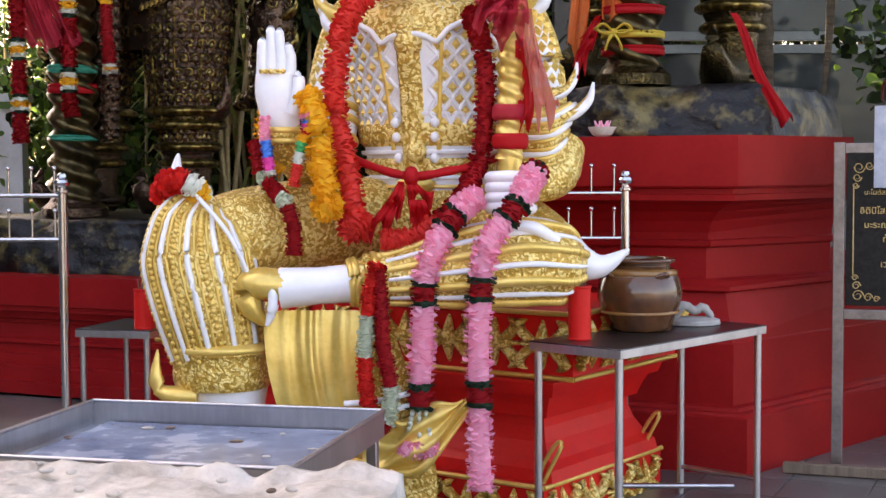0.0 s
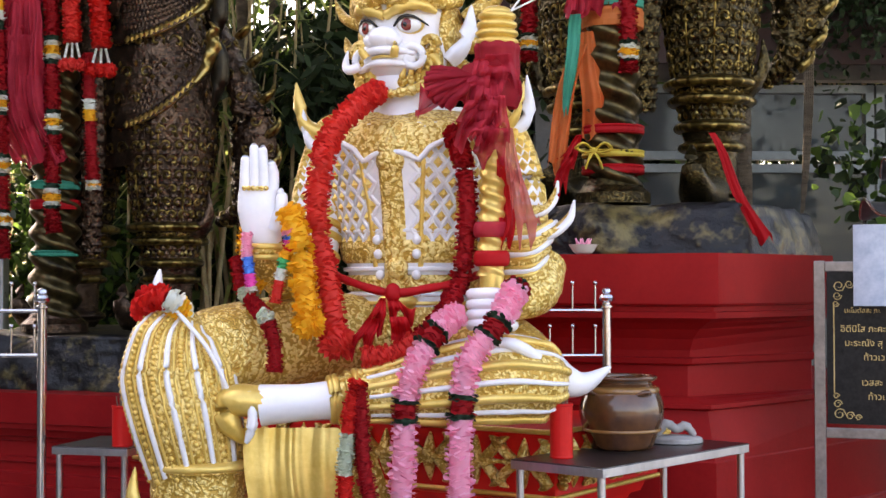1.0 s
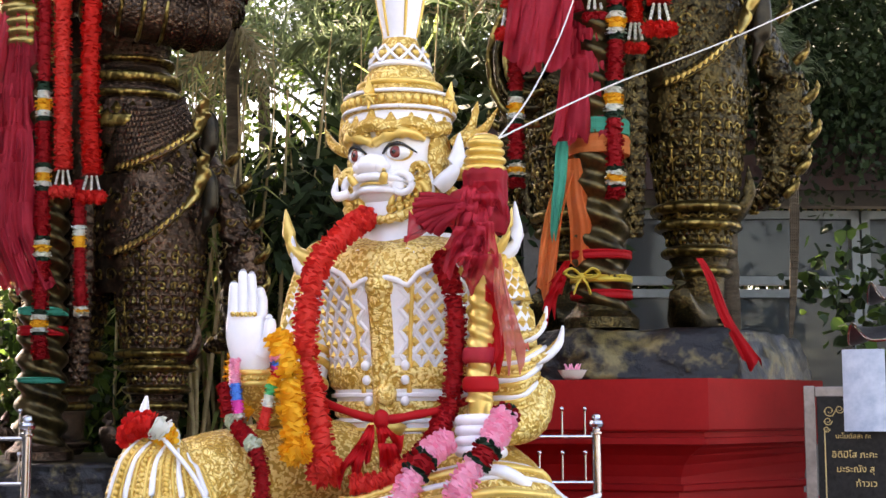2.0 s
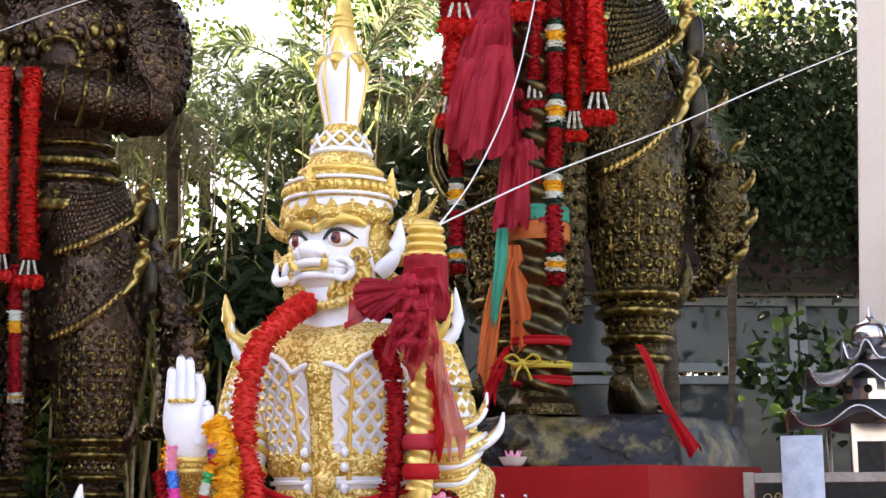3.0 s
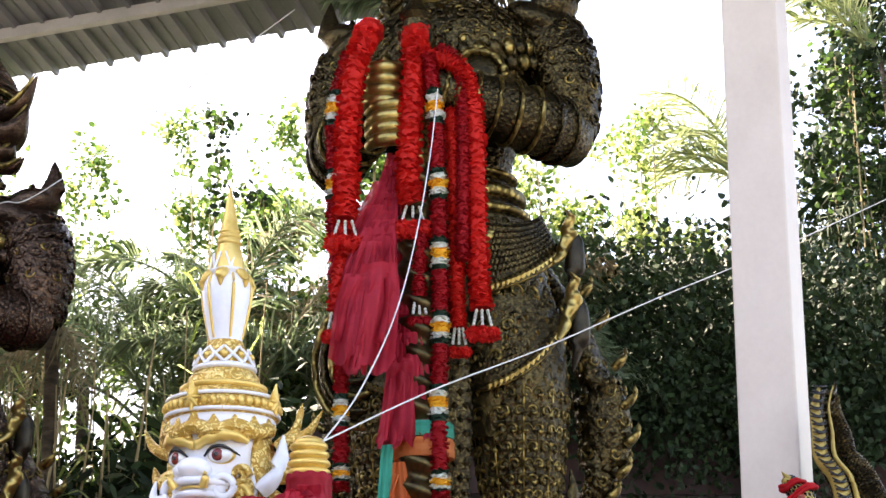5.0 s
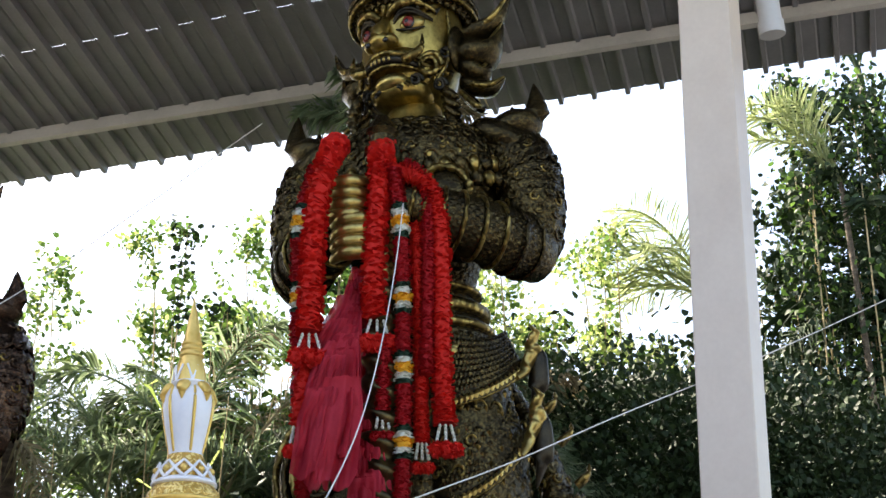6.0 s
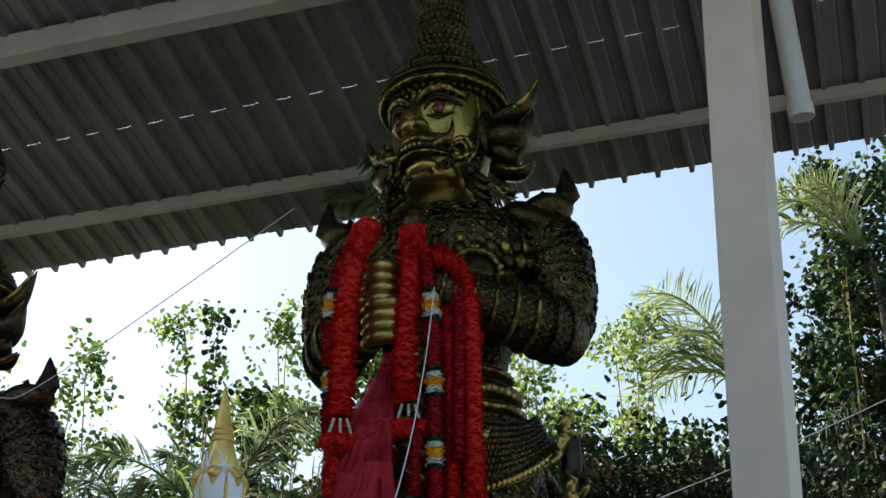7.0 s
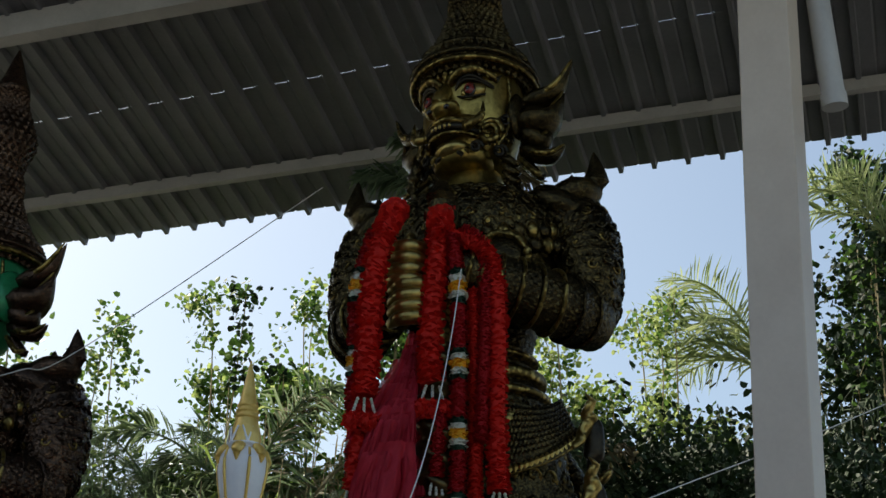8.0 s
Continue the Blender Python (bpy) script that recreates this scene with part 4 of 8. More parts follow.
def white_giant():
    """A seated white and gold giant on a throne, one leg crossed, palm raised, a gilded club upright in the other hand."""
    s = Sculpt((-0.1, 6.4, 0))
    ax = Vector((-0.05, 6.4, 0))
    spin = Matrix.Rotation(radians(-18), 4, 'Z')
    # torso
    def torso(u, v):
        r, z = spline([(0.33, 0, 1.2), (0.31, 0, 1.4), (0.29, 0, 1.52), (0.32, 0, 1.7), (0.36, 0, 1.9), (0.42, 0, 2.08), (0.4, 0, 2.22), (0.22, 0, 2.32), (0.13, 0, 2.36)], v).xz
        return ax + spin @ Vector((r * math.sin(TAU * u), -0.72 * r * math.cos(TAU * u), z))
    s.surf(torso, 48, 48, WHITE)
    # lattice of gold lozenges on the breast, two panels beside a gilded middle
    for j in range(12):
        for i in range(-7, 8):
            u, v = i * 0.032 + (0.016 if j % 2 else 0), 0.4 + j * 0.031
            if abs(u) < 0.034 or abs(u) > 0.23:
                continue
            s.studs(torso, [u], [v], 0.023, 0.027, 0.02, GOLD, skew=False)
            for du in (0.016, -0.016):
                s.tube([torso(u + du, v), torso(u, v + 0.031)], [0.009, 0.009], WHITE, 6, 2)
                s.tube([torso(u + du, v), torso(u, v - 0.031)], [0.009, 0.009], WHITE, 6, 2)
    for u0, w in ((0.0, 0.055), (0.0, 0.03)):
        mid = [torso(u0, v) + (torso(u0, v) - Vector((ax.x, ax.y, torso(u0, v).z))).normalized() * 0.004 for v in fr(12, 0.05, 0.72)]
        s.tube(mid, [w, w], GOLDR, 10, 30, 0.3 if w > 0.04 else 0.75, up=(0, 1, 0))
    for u in (-0.055, 0.055):
        s.tube([torso(u, v) for v in fr(10, 0.3, 0.72)], [0.012, 0.012], GOLD, 8, 20)
    # sash bands, belt with bosses, collar
    def band(v0, v1, mat, lift, n=44):
        def fn(u, v):
            p = torso(u, v0 + (v1 - v0) * v)
            c = Vector((ax.x, ax.y, p.z))
            return c + (p - c) * (1 + lift * (1 if 0.0 < v < 1.0 else 0.2))
        s.surf(fn, n, 6, mat)
        return fn
    for v0, v1, mat, lift in ((0.0, 0.17, GOLDR, 0.05), (0.245, 0.3, GOLDR, 0.06), (0.31, 0.325, WHITE, 0.07), (0.335, 0.4, GOLDR, 0.06), (0.225, 0.24, WHITE, 0.06), (0.18, 0.2, GOLD, 0.06), (0.42, 0.43, WHITE, 0.03)):
        band(v0, v1, mat, lift)
    for u in (-0.045, 0.045):
        for v in (0.24, 0.3, 0.36, 0.4):
            s.ball(torso(u, v) + Vector((0, -0.02, 0)), (0.02, 0.018, 0.022), WHITE, 10, 8)
    s.ball(torso(0, 0.2) + Vector((0, -0.02, 0)), (0.09, 0.04, 0.04), GOLD, 14, 8)
    s.ball(torso(0, 0.32) + Vector((0, -0.02, 0)), (0.05, 0.035, 0.05), GOLDR, 14, 8)
    def collar(u, v):
        edge = 0.66 + 0.05 * abs(math.cos(TAU * u * 4)) - (0.06 if abs(((u + 0.5) % 1) - 0.5) < 0.06 else 0)
        p = torso(u, edge + (0.9 - edge) * v)
        c = Vector((ax.x, ax.y, p.z))
        return c + (p - c) * 1.045
    s.surf(collar, 96, 8, GOLDR)
    s.tube([collar(i / 64, 0.02) for i in range(65)], [0.013, 0.013], WHITE, 8, 128, caps=False)
    s.tube([collar(i / 64, 0.85) for i in range(65)], [0.016, 0.016], WHITE, 8, 64, caps=False)
    s.flame(torso(0, 0.6), torso(0, 0.74) + Vector((0, -0.03, 0)), 0.06, GOLDR)
    for u in (0.15,):
        c = torso(u, 0.5)
        s.ball(c, (0.05, 0.03, 0.13), GOLD, 14, 10, spin.to_3x3() @ Matrix.Rotation(TAU * u, 3, 'Z'))
    # shoulders, horns, arms
    for a, b, c, k in (((-0.39, 6.5, 2.2), (-0.455, 6.5, 2.0), (-0.51, 6.38, 1.62), -1), ((0.32, 6.3, 2.2), (0.39, 6.25, 2.0), (0.43, 6.2, 1.62), 1)):
        arm = s.tube([a, b, c], [0.105, 0.12, 0.11], WHITE, 20, 22)
        s.studs(arm, fr(14), fr(11, 0.05, 0.72), 0.026, 0.03, 0.018, GOLD)
        for v in (0.74, 0.8, 0.9):
            s.tube([arm(i / 16, v) for i in range(17)], [0.018, 0.018], GOLD, 8, 32, caps=False)
        s.tube([Vector(a) + Vector((-0.03 * k, 0, 0.1)), Vector(a) + Vector((0.075 * k, 0, 0.06)), Vector(b) + Vector((0.1 * k, 0, 0.02)), Vector(c) + Vector((0.09 * k, 0, 0.05))], [0.03, 0.036, 0.036, 0.03], GOLDR, 10, 18)
    s.flame((-0.4, 6.5, 2.2), (-0.585, 6.5, 2.47), 0.075, GOLD, (-0.05, 0, -0.06))
    s.flame((-0.44, 6.47, 2.14), (-0.55, 6.46, 2.34), 0.05, WHITE, (-0.03, 0, -0.04))
    s.flame((0.36, 6.28, 2.2), (0.455, 6.26, 2.47), 0.055, WHITE, (0.05, 0, -0.05))
    s.flame((0.34, 6.25, 2.2), (0.44, 6.24, 2.44), 0.04, GOLD, (0.02, -0.02, -0.02))
    # raised forearm and open hand
    s.tube([(-0.51, 6.38, 1.64), (-0.58, 6.2, 1.55), (-0.65, 6.02, 1.63), (-0.67, 5.96, 1.72)], [0.11, 0.095, 0.08, 0.074], GOLDR, 18, 18)
    for q in range(3):
        s.tube([(-0.665 + 0.093 * math.cos(TAU * i / 12), 5.97 + 0.08 * math.sin(TAU * i / 12), 1.66 + 0.022 * q) for i in range(13)], [0.013, 0.013], GOLD if q != 1 else GOLDR, 8, 24, caps=False)
    s.tube([(-0.67, 5.96, 1.7), (-0.675, 5.95, 1.76), (-0.69, 5.94, 1.86), (-0.69, 5.94, 1.94)], [0.068, 0.082, 0.09, 0.084], WHITE, 20, 14, 0.5, up=(0, 1, 0))
    for q in range(4):
        x = -0.752 + 0.04 * q
        top = (2.08, 2.125, 2.115, 2.06)[q]
        s.tube([(x, 5.94, 1.9), (x + 0.004, 5.935, 2.0), (x + 0.006 - 0.004 * q, 5.93, top - 0.01), (x + 0.006 - 0.004 * q, 5.932, top)], [0.0235, 0.0225, 0.019, 0.007], WHITE, 12, 12)
    s.tube([(-0.62, 5.93, 1.78), (-0.595, 5.9, 1.85), (-0.592, 5.9, 1.91), (-0.6, 5.9, 1.945)], [0.036, 0.028, 0.025, 0.008], WHITE, 12, 12)
    for q in range(6):
        s.ball((-0.745 + 0.018 * q, 5.89, 1.945), (0.011, 0.008, 0.011), GOLDR, 8, 6)
    # bent arm with flared cuffs of feathers, fist on the club
    s.tube([(0.5, 6.2, 1.62), (0.48, 6.1, 1.52), (0.4, 6.02, 1.48), (0.3, 5.98, 1.47)], [0.12, 0.105, 0.085, 0.07], GOLDR, 18, 18)
    for q in range(10):
        z = 1.8 - 0.036 * q
        s.tube([(0.33, 6.04, z - 0.06), (0.45, 6.0, z - 0.05), (0.55 - 0.008 * q, 6.08, z), (0.575 - 0.011 * q, 6.18, z + 0.02)], [0.014, 0.017, 0.016, 0.008], GOLDR if q % 2 else WHITE, 8, 14)
        s.tube([(0.34, 6.035, z - 0.045), (0.45, 5.995, z - 0.034), (0.545 - 0.008 * q, 6.075, z + 0.016)], [0.01, 0.013, 0.01], GOLD, 8, 12)
    s.flame((0.36, 6.06, 1.77), (0.65, 6.1, 1.885), 0.07, GOLDR, (0.04, 0, -0.06), 0.5)
    s.tube([(0.36, 6.05, 1.74), (0.53, 6.05, 1.755), (0.62, 6.08, 1.82), (0.645, 6.1, 1.905)], [0.014, 0.022, 0.02, 0.005], WHITE, 8, 16)
    s.flame((0.38, 6.07, 1.86), (0.575, 6.1, 1.98), 0.05, GOLDR, (0.04, 0, -0.05), 0.5)
    s.tube([(0.38, 6.06, 1.83), (0.5, 6.06, 1.85), (0.56, 6.09, 1.91), (0.575, 6.1, 1.99)], [0.012, 0.018, 0.016, 0.005], WHITE, 8, 14)
    for q in range(4):
        z = 1.5 - 0.042 * q
        s.tube([(0.2, 5.97, z), (0.2, 5.86, z + 0.005), (0.28, 5.82, z + 0.008), (0.36, 5.87, z), (0.37, 5.96, z)], [0.024, 0.025, 0.026, 0.025, 0.02], WHITE, 10, 14)
    # club in the fist
    s.lathe([(0.045, 0.98), (0.05, 1.2), (0.05, 1.5), (0.052, 1.62), (0.058, 1.66), (0.05, 1.7)], GOLD, (0.28, 5.92, 0), seg=18)

    def shaft(u, v):
        z = 1.58 + 0.92 * v
        r = 0.054 * (1 + 0.12 * math.cos(TAU * (2 * u + 15 * v)))
        return Vector((0.275 + 0.03 * v + r * math.cos(TAU * u), 5.92 + r * math.sin(TAU * u), z))
    s.surf(shaft, 28, 150, GOLD)
    for q in range(5):
        s.lathe([(0.074 - 0.004 * abs(q - 1.5), 2.5 + 0.036 * q), (0.091 - 0.005 * abs(q - 1.5), 2.512 + 0.036 * q), (0.091 - 0.005 * abs(q - 1.5), 2.526 + 0.036 * q), (0.074 - 0.004 * abs(q - 1.5), 2.538 + 0.036 * q)], GOLD, (0.305, 5.92, 0), seg=24)
    s.ball((0.305, 5.92, 2.675), (0.07, 0.07, 0.035), GOLD, 16, 10)
    # neck and head turned to the raised hand
    hc = Vector((-0.06, 6.36, 0))
    hm = Matrix.Rotation(radians(-30), 4, 'Z')
    s.lathe([(0.14, 2.28), (0.125, 2.34), (0.12, 2.42), (0.15, 2.5)], WHITE, (hc.x - 0.02, hc.y - 0.04, 0), seg=24)

    def H(x, y, z):
        return hc + hm @ Vector((x, y, z))
    tm = hm.to_3x3()
    s.lathe([(0.03, 2.4), (0.13, 2.402), (0.185, 2.44), (0.205, 2.54), (0.215, 2.66), (0.22, 2.76), (0.215, 2.84), (0.12, 2.9)], WHITE, hc, 1, 0.98, 36, tm)
    s.lathe([(0.02, 2.385), (0.11, 2.387), (0.13, 2.41), (0.13, 2.45), (0.11, 2.49)], WHITE, H(0, -0.085, 0), 1, 0.95, 24, tm)
    s.ball(H(0, -0.165, 2.53), (0.135, 0.085, 0.085), WHITE, 20, 12, tm)
    s.ball(H(0, -0.235, 2.615), (0.075, 0.065, 0.05), WHITE, 16, 10, tm)
    s.tube([H(-0.14, -0.14, 2.48), H(-0.08, -0.225, 2.5), H(0, -0.255, 2.505), H(0.08, -0.225, 2.5), H(0.14, -0.14, 2.48)], [0.01, 0.015, 0.017, 0.015, 0.01], WHITE, 10, 20)
    s.tube([H(-0.15, -0.14, 2.54), H(-0.08, -0.235, 2.555), H(0, -0.265, 2.56), H(0.08, -0.235, 2.555), H(0.15, -0.14, 2.54)], [0.01, 0.017, 0.02, 0.017, 0.01], WHITE, 10, 20)
    s.tube([H(-0.13, -0.17, 2.52), H(0, -0.262, 2.532), H(0.13, -0.17, 2.52)], [0.006, 0.007, 0.006], GOLD, 6, 14)
    for k in (-1, 1):
        s.ball(H(0.05 * k, -0.24, 2.605), (0.04, 0.045, 0.034), WHITE, 12, 8, tm)
        ew = tm @ Matrix.Rotation(radians(22 * k), 3, 'Z')
        s.ball(H(0.105 * k, -0.178, 2.672), (0.062, 0.03, 0.04), GOLD, 16, 10, ew)
        s.ball(H(0.107 * k, -0.19, 2.67), (0.055, 0.028, 0.034), EYE_WHITE, 16, 10, ew)
        s.ball(H(0.105 * k, -0.212, 2.669), (0.026, 0.012, 0.027), EYE_RED, 12, 8, ew)
        s.ball(H(0.103 * k, -0.221, 2.669), (0.012, 0.006, 0.012), EYE_BLACK, 10, 8, ew)
        s.tube([H(0.04 * k, -0.212, 2.667), H(0.08 * k, -0.222, 2.7), H(0.13 * k, -0.205, 2.704), H(0.18 * k, -0.15, 2.667)], [0.005, 0.008, 0.008, 0.003], EYE_BLACK, 6, 14)
        s.tube([H(0.0, -0.222, 2.715), H(0.08 * k, -0.222, 2.745), H(0.15 * k, -0.19, 2.757), H(0.2 * k, -0.12, 2.73)], [0.02, 0.027, 0.028, 0.012], GOLD, 10, 20, wave=0.12, waves=4)
        for q in range(5):
            a = 0.12 + 0.22 * q
            s.flame(H(k * 0.226 * math.sin(a), -0.226 * math.cos(a), 2.745), H(k * 0.232 * math.sin(a + 0.12), -0.232 * math.cos(a + 0.12), 2.8), 0.022, GOLDR)
        s.ball(H(0.175 * k, -0.05, 2.52), (0.05, 0.11, 0.1), GOLDR, 14, 10, tm)
        s.ball(H(0.21 * k, 0.0, 2.66), (0.03, 0.1, 0.14), GOLDR, 12, 10, tm)
        if k < 0:
            s.tube([H(-0.12, -0.235, 2.5), H(-0.165, -0.25, 2.485), H(-0.2, -0.225, 2.515), H(-0.205, -0.2, 2.58)], [0.02, 0.022, 0.018, 0.004], WHITE, 10, 14)
        s.tube([H(0.07 * k, -0.26, 2.53), H(0.085 * k, -0.275, 2.56), H(0.08 * k, -0.27, 2.59)], [0.02, 0.018, 0.004], GOLD, 8, 8)
        for cx, cz, r in ((0.17, 2.49, 0.055), (0.175, 2.58, 0.045), (0.16, 2.43, 0.035)):
            sp = [H(k * (cx + r * (1 - q / 14) * math.cos(0.9 * q)), -0.12 - (0.2 - cx) * 0.5 - 0.002 * q, cz + r * (1 - q / 14) * math.sin(0.9 * q)) for q in range(11)]
            s.tube(sp, [0.018, 0.016, 0.006], GOLD if cz < 2.55 else GOLDR, 8, 36)
        s.tube([H(0.2 * k, -0.1, 2.62), H(0.215 * k, -0.08, 2.5), H(0.17 * k, -0.12, 2.42), H(0.1 * k, -0.17, 2.385)], [0.012, 0.013, 0.012, 0.01], WHITE, 8, 18)
        s.tube([H(0.18 * k, -0.1, 2.45), H(0.13 * k, -0.16, 2.4), H(0.06 * k, -0.2, 2.378), H(0, -0.21, 2.375)], [0.024, 0.026, 0.02, 0.018], GOLDR, 8, 18, wave=0.2, waves=5)
        # moustache curl, jaw line of scrolls
        cur = [H(k * (0.125 + 0.06 * (1 - q / 16) * math.cos(2.4 - 0.75 * q)), -0.2 + 0.012 * math.cos(2.4 - 0.75 * q), 2.525 + 0.055 * (1 - q / 16) * math.sin(2.4 - 0.75 * q)) for q in range(11)]
        s.tube(cur, [0.016, 0.017, 0.015, 0.008], WHITE, 8, 40)
        for q in range(7):
            a = 0.35 + 0.17 * q
            s.ball(H(k * 0.2 * math.sin(a), -0.2 * math.cos(a), 2.425 + 0.012 * q), (0.026, 0.02, 0.024), GOLDR, 9, 7, tm)
            s.flame(H(k * 0.212 * math.sin(a), -0.212 * math.cos(a), 2.44 + 0.012 * q), H(k * 0.216 * math.sin(a + 0.1), -0.216 * math.cos(a + 0.1), 2.5 + 0.014 * q), 0.02, GOLD)
        # ear, ear guard flames
        if k > 0:
            s.flame(H(0.215, -0.04, 2.52), H(0.31, 0.0, 2.77), 0.075, WHITE, (0.03, 0, -0.03), 0.5)
        for bx, bz, tx, tz, r in ((0.23, 2.52, 0.33, 2.46, 0.05), (0.26, 2.6, 0.4, 2.7, 0.06), (0.25, 2.72, 0.36, 2.92, 0.055), (0.27, 2.74, 0.46, 2.88, 0.05), (0.22, 2.45, 0.27, 2.36, 0.04)):
            s.flame(H(bx * k, 0.05, bz), H(tx * k, 0.08, tz), r, GOLDR, (0.02 * k, 0, -0.03))
    # diadem and tiers of the crown
    def tall(z):
        old, now = (2.7, 2.8, 2.93, 3.06, 3.15, 3.26, 3.585, 3.8, 3.99), (2.7, 2.79, 2.895, 3.02, 3.105, 3.215, 3.545, 3.785, 3.99)
        return float(np.interp(z, old, now))
    for prof, mat, c in (
            ([(0.21, 2.79), (0.235, 2.81), (0.24, 2.86), (0.23, 2.9)], WHITE, 36),
            ([(0.225, 2.88), (0.25, 2.89), (0.255, 2.91), (0.245, 2.93)], GOLDR, 36),
            ([(0.24, 2.92), (0.25, 2.93), (0.235, 2.98), (0.2, 3.02), (0.18, 3.03)], GOLDR, 36),
            ([(0.175, 3.02), (0.195, 3.03), (0.195, 3.05), (0.165, 3.06)], GOLD, 36),
            ([(0.165, 3.05), (0.16, 3.09), (0.13, 3.13)], GOLDR, 32),
            ([(0.125, 3.12), (0.145, 3.13), (0.145, 3.145), (0.12, 3.16)], WHITE, 32),
            ([(0.125, 3.15), (0.115, 3.2), (0.09, 3.24), (0.08, 3.27)], GOLDR, 32),
            ([(0.075, 3.26), (0.088, 3.3), (0.115, 3.42), (0.125, 3.5), (0.115, 3.56), (0.08, 3.585)], WHITE, 32),
            ([(0.08, 3.58), (0.092, 3.585), (0.092, 3.6), (0.07, 3.61)], WHITE, 28),
            ([(0.075, 3.6), (0.068, 3.66), (0.05, 3.72)], GOLD, 28),
            ([(0.05, 3.715), (0.058, 3.725), (0.05, 3.74), (0.055, 3.75), (0.046, 3.765), (0.05, 3.775), (0.04, 3.8), (0.025, 3.88), (0.003, 3.985)], GOLD, 24)):
        s.lathe([(r * (0.9 if 3.27 < z < 3.6 else 1.0), tall(z)) for r, z in prof], mat, (hc.x + 0.01 * (prof[0][1] - 2.8), hc.y, 0), seg=c)
    for i in range(9):
        a = -1.5 + 3.0 * i / 8
        s.flame(H(0.232 * math.sin(a), -0.232 * math.cos(a), 2.785), H(0.245 * math.sin(a), -0.245 * math.cos(a), 2.845 + (0.03 if i == 4 else 0)), 0.035, GOLDR)
    for i in range(4):
        a = TAU * i / 4
        p = H(0.258 * math.sin(a), -0.258 * math.cos(a), 2.92)
        for b in range(8):
            q = TAU * b / 8
            s.flame(p, p + tm @ (Matrix.Rotation(a, 3, 'Z') @ Vector((0.045 * math.cos(q), -0.012, (0.085 if b == 2 else 0.06) * math.sin(q)))), 0.02, GOLD)
        s.ball(p, 0.02, GOLDR, 10, 8)
    for z, r in ((2.872, 0.252), (2.945, 0.246)):
        s.tube([hc + Vector((r * math.sin(TAU * i / 24), -r * math.cos(TAU * i / 24), z)) for i in range(25)], [0.009, 0.009], WHITE, 8, 72, caps=False)
    rim = [hc + Vector((0.252 * math.sin(TAU * i / 40), -0.252 * math.cos(TAU * i / 40), 2.908)) for i in range(40)]
    for p in rim:
        s.ball(p, (0.017, 0.017, 0.022), GOLD, 8, 6)
    s.tube([H(0.238 * math.sin(a), -0.238 * math.cos(a), 2.785 + 0.012 * math.cos(8 * a)) for a in [-1.6 + 3.2 * i / 30 for i in range(31)]], [0.034, 0.034], GOLDR, 8, 60)
    for i in range(6):
        a = TAU * i / 6 + 0.26
        s.tube([hc + Vector((0.005 + r * math.sin(a), -r * math.cos(a), z)) for r, z in ((0.075, 3.235), (0.09, 3.3), (0.112, 3.42), (0.115, 3.48), (0.1, 3.53))], [0.006, 0.008, 0.006], GOLD, 6, 16)
        b = a + TAU / 12
        s.flame(hc + Vector((0.005 + 0.085 * math.sin(b), -0.085 * math.cos(b), 3.55)), hc + Vector((0.005 + 0.116 * math.sin(b), -0.116 * math.cos(b), 3.465)), 0.03, GOLD, (0.016 * math.sin(b), -0.016 * math.cos(b), 0))
        for d in (-0.36, 0.36):
            s.tube([hc + Vector((0.078 * math.sin(a), -0.078 * math.cos(a), 3.565)), hc + Vector((0.064 * math.sin(a + d), -0.064 * math.cos(a + d), 3.645))], [0.006, 0.005], WHITE, 6, 2)
    for i in range(10):
        a = TAU * i / 10
        for d in (-0.31, 0.31):
            s.tube([hc + Vector((0.141 * math.sin(a), -0.141 * math.cos(a), 3.105)), hc + Vector((0.128 * math.sin(a + d), -0.128 * math.cos(a + d), 3.145)), hc + Vector((0.112 * math.sin(a + 2 * d), -0.112 * math.cos(a + 2 * d), 3.185))], [0.008, 0.008, 0.006], WHITE, 6, 4)
        s.ball(hc + Vector((0.128 * math.sin(a), -0.128 * math.cos(a), 3.145)), 0.016, GOLD, 8, 6)
    # raised knee: thigh and shin in ribbed trousers
    th = s.tube([(-0.2, 6.4, 1.3), (-0.5, 6.25, 1.3), (-0.85, 6.05, 1.25), (-1.0, 5.97, 1.2)], [0.19, 0.21, 0.21, 0.19], GOLDR, 24, 20)
    s.tube([(-0.98, 6.0, 1.33), (-1.06, 5.95, 1.4), (-1.11, 5.94, 1.5), (-1.1, 5.93, 1.61)], [0.09, 0.08, 0.035, 0.005], WHITE, 12, 14)
    shin_pts = [(-0.98, 5.9, 1.44), (-1.02, 5.89, 1.34), (-1.02, 5.88, 1.18), (-0.98, 5.87, 1.0), (-0.93, 5.88, 0.76)]
    shin = s.tube(shin_pts, [0.05, 0.17, 0.23, 0.225, 0.19], GOLDR, 28, 30, up=(0, 1, 0))
    for q in range(36):
        u = q / 36
        if q % 3 == 0:
            s.tube([shin(u, v) for v in fr(12, 0.06, 0.98)], [0.006, 0.0125, 0.013, 0.011], WHITE, 8, 28)
        elif q % 3 == 1:
            for d in (-0.006, 0.034):
                s.tube([shin(u + d, v) for v in fr(12, 0.06, 0.98)], [0.004, 0.007, 0.007, 0.006], GOLD, 6, 28)
            for v in fr(30, 0.1, 0.97):
                s.ball(shin(u + 0.014, v), 0.0135 if q % 2 else 0.011, GOLD, 8, 6)
    s.tube([(-1.08, 5.86, 1.5), (-0.98, 5.74, 1.42), (-0.86, 5.7, 1.28), (-0.78, 5.72, 1.1), (-0.75, 5.76, 0.95)], [0.009, 0.01, 0.01, 0.009, 0.006], WHITE, 8, 24)
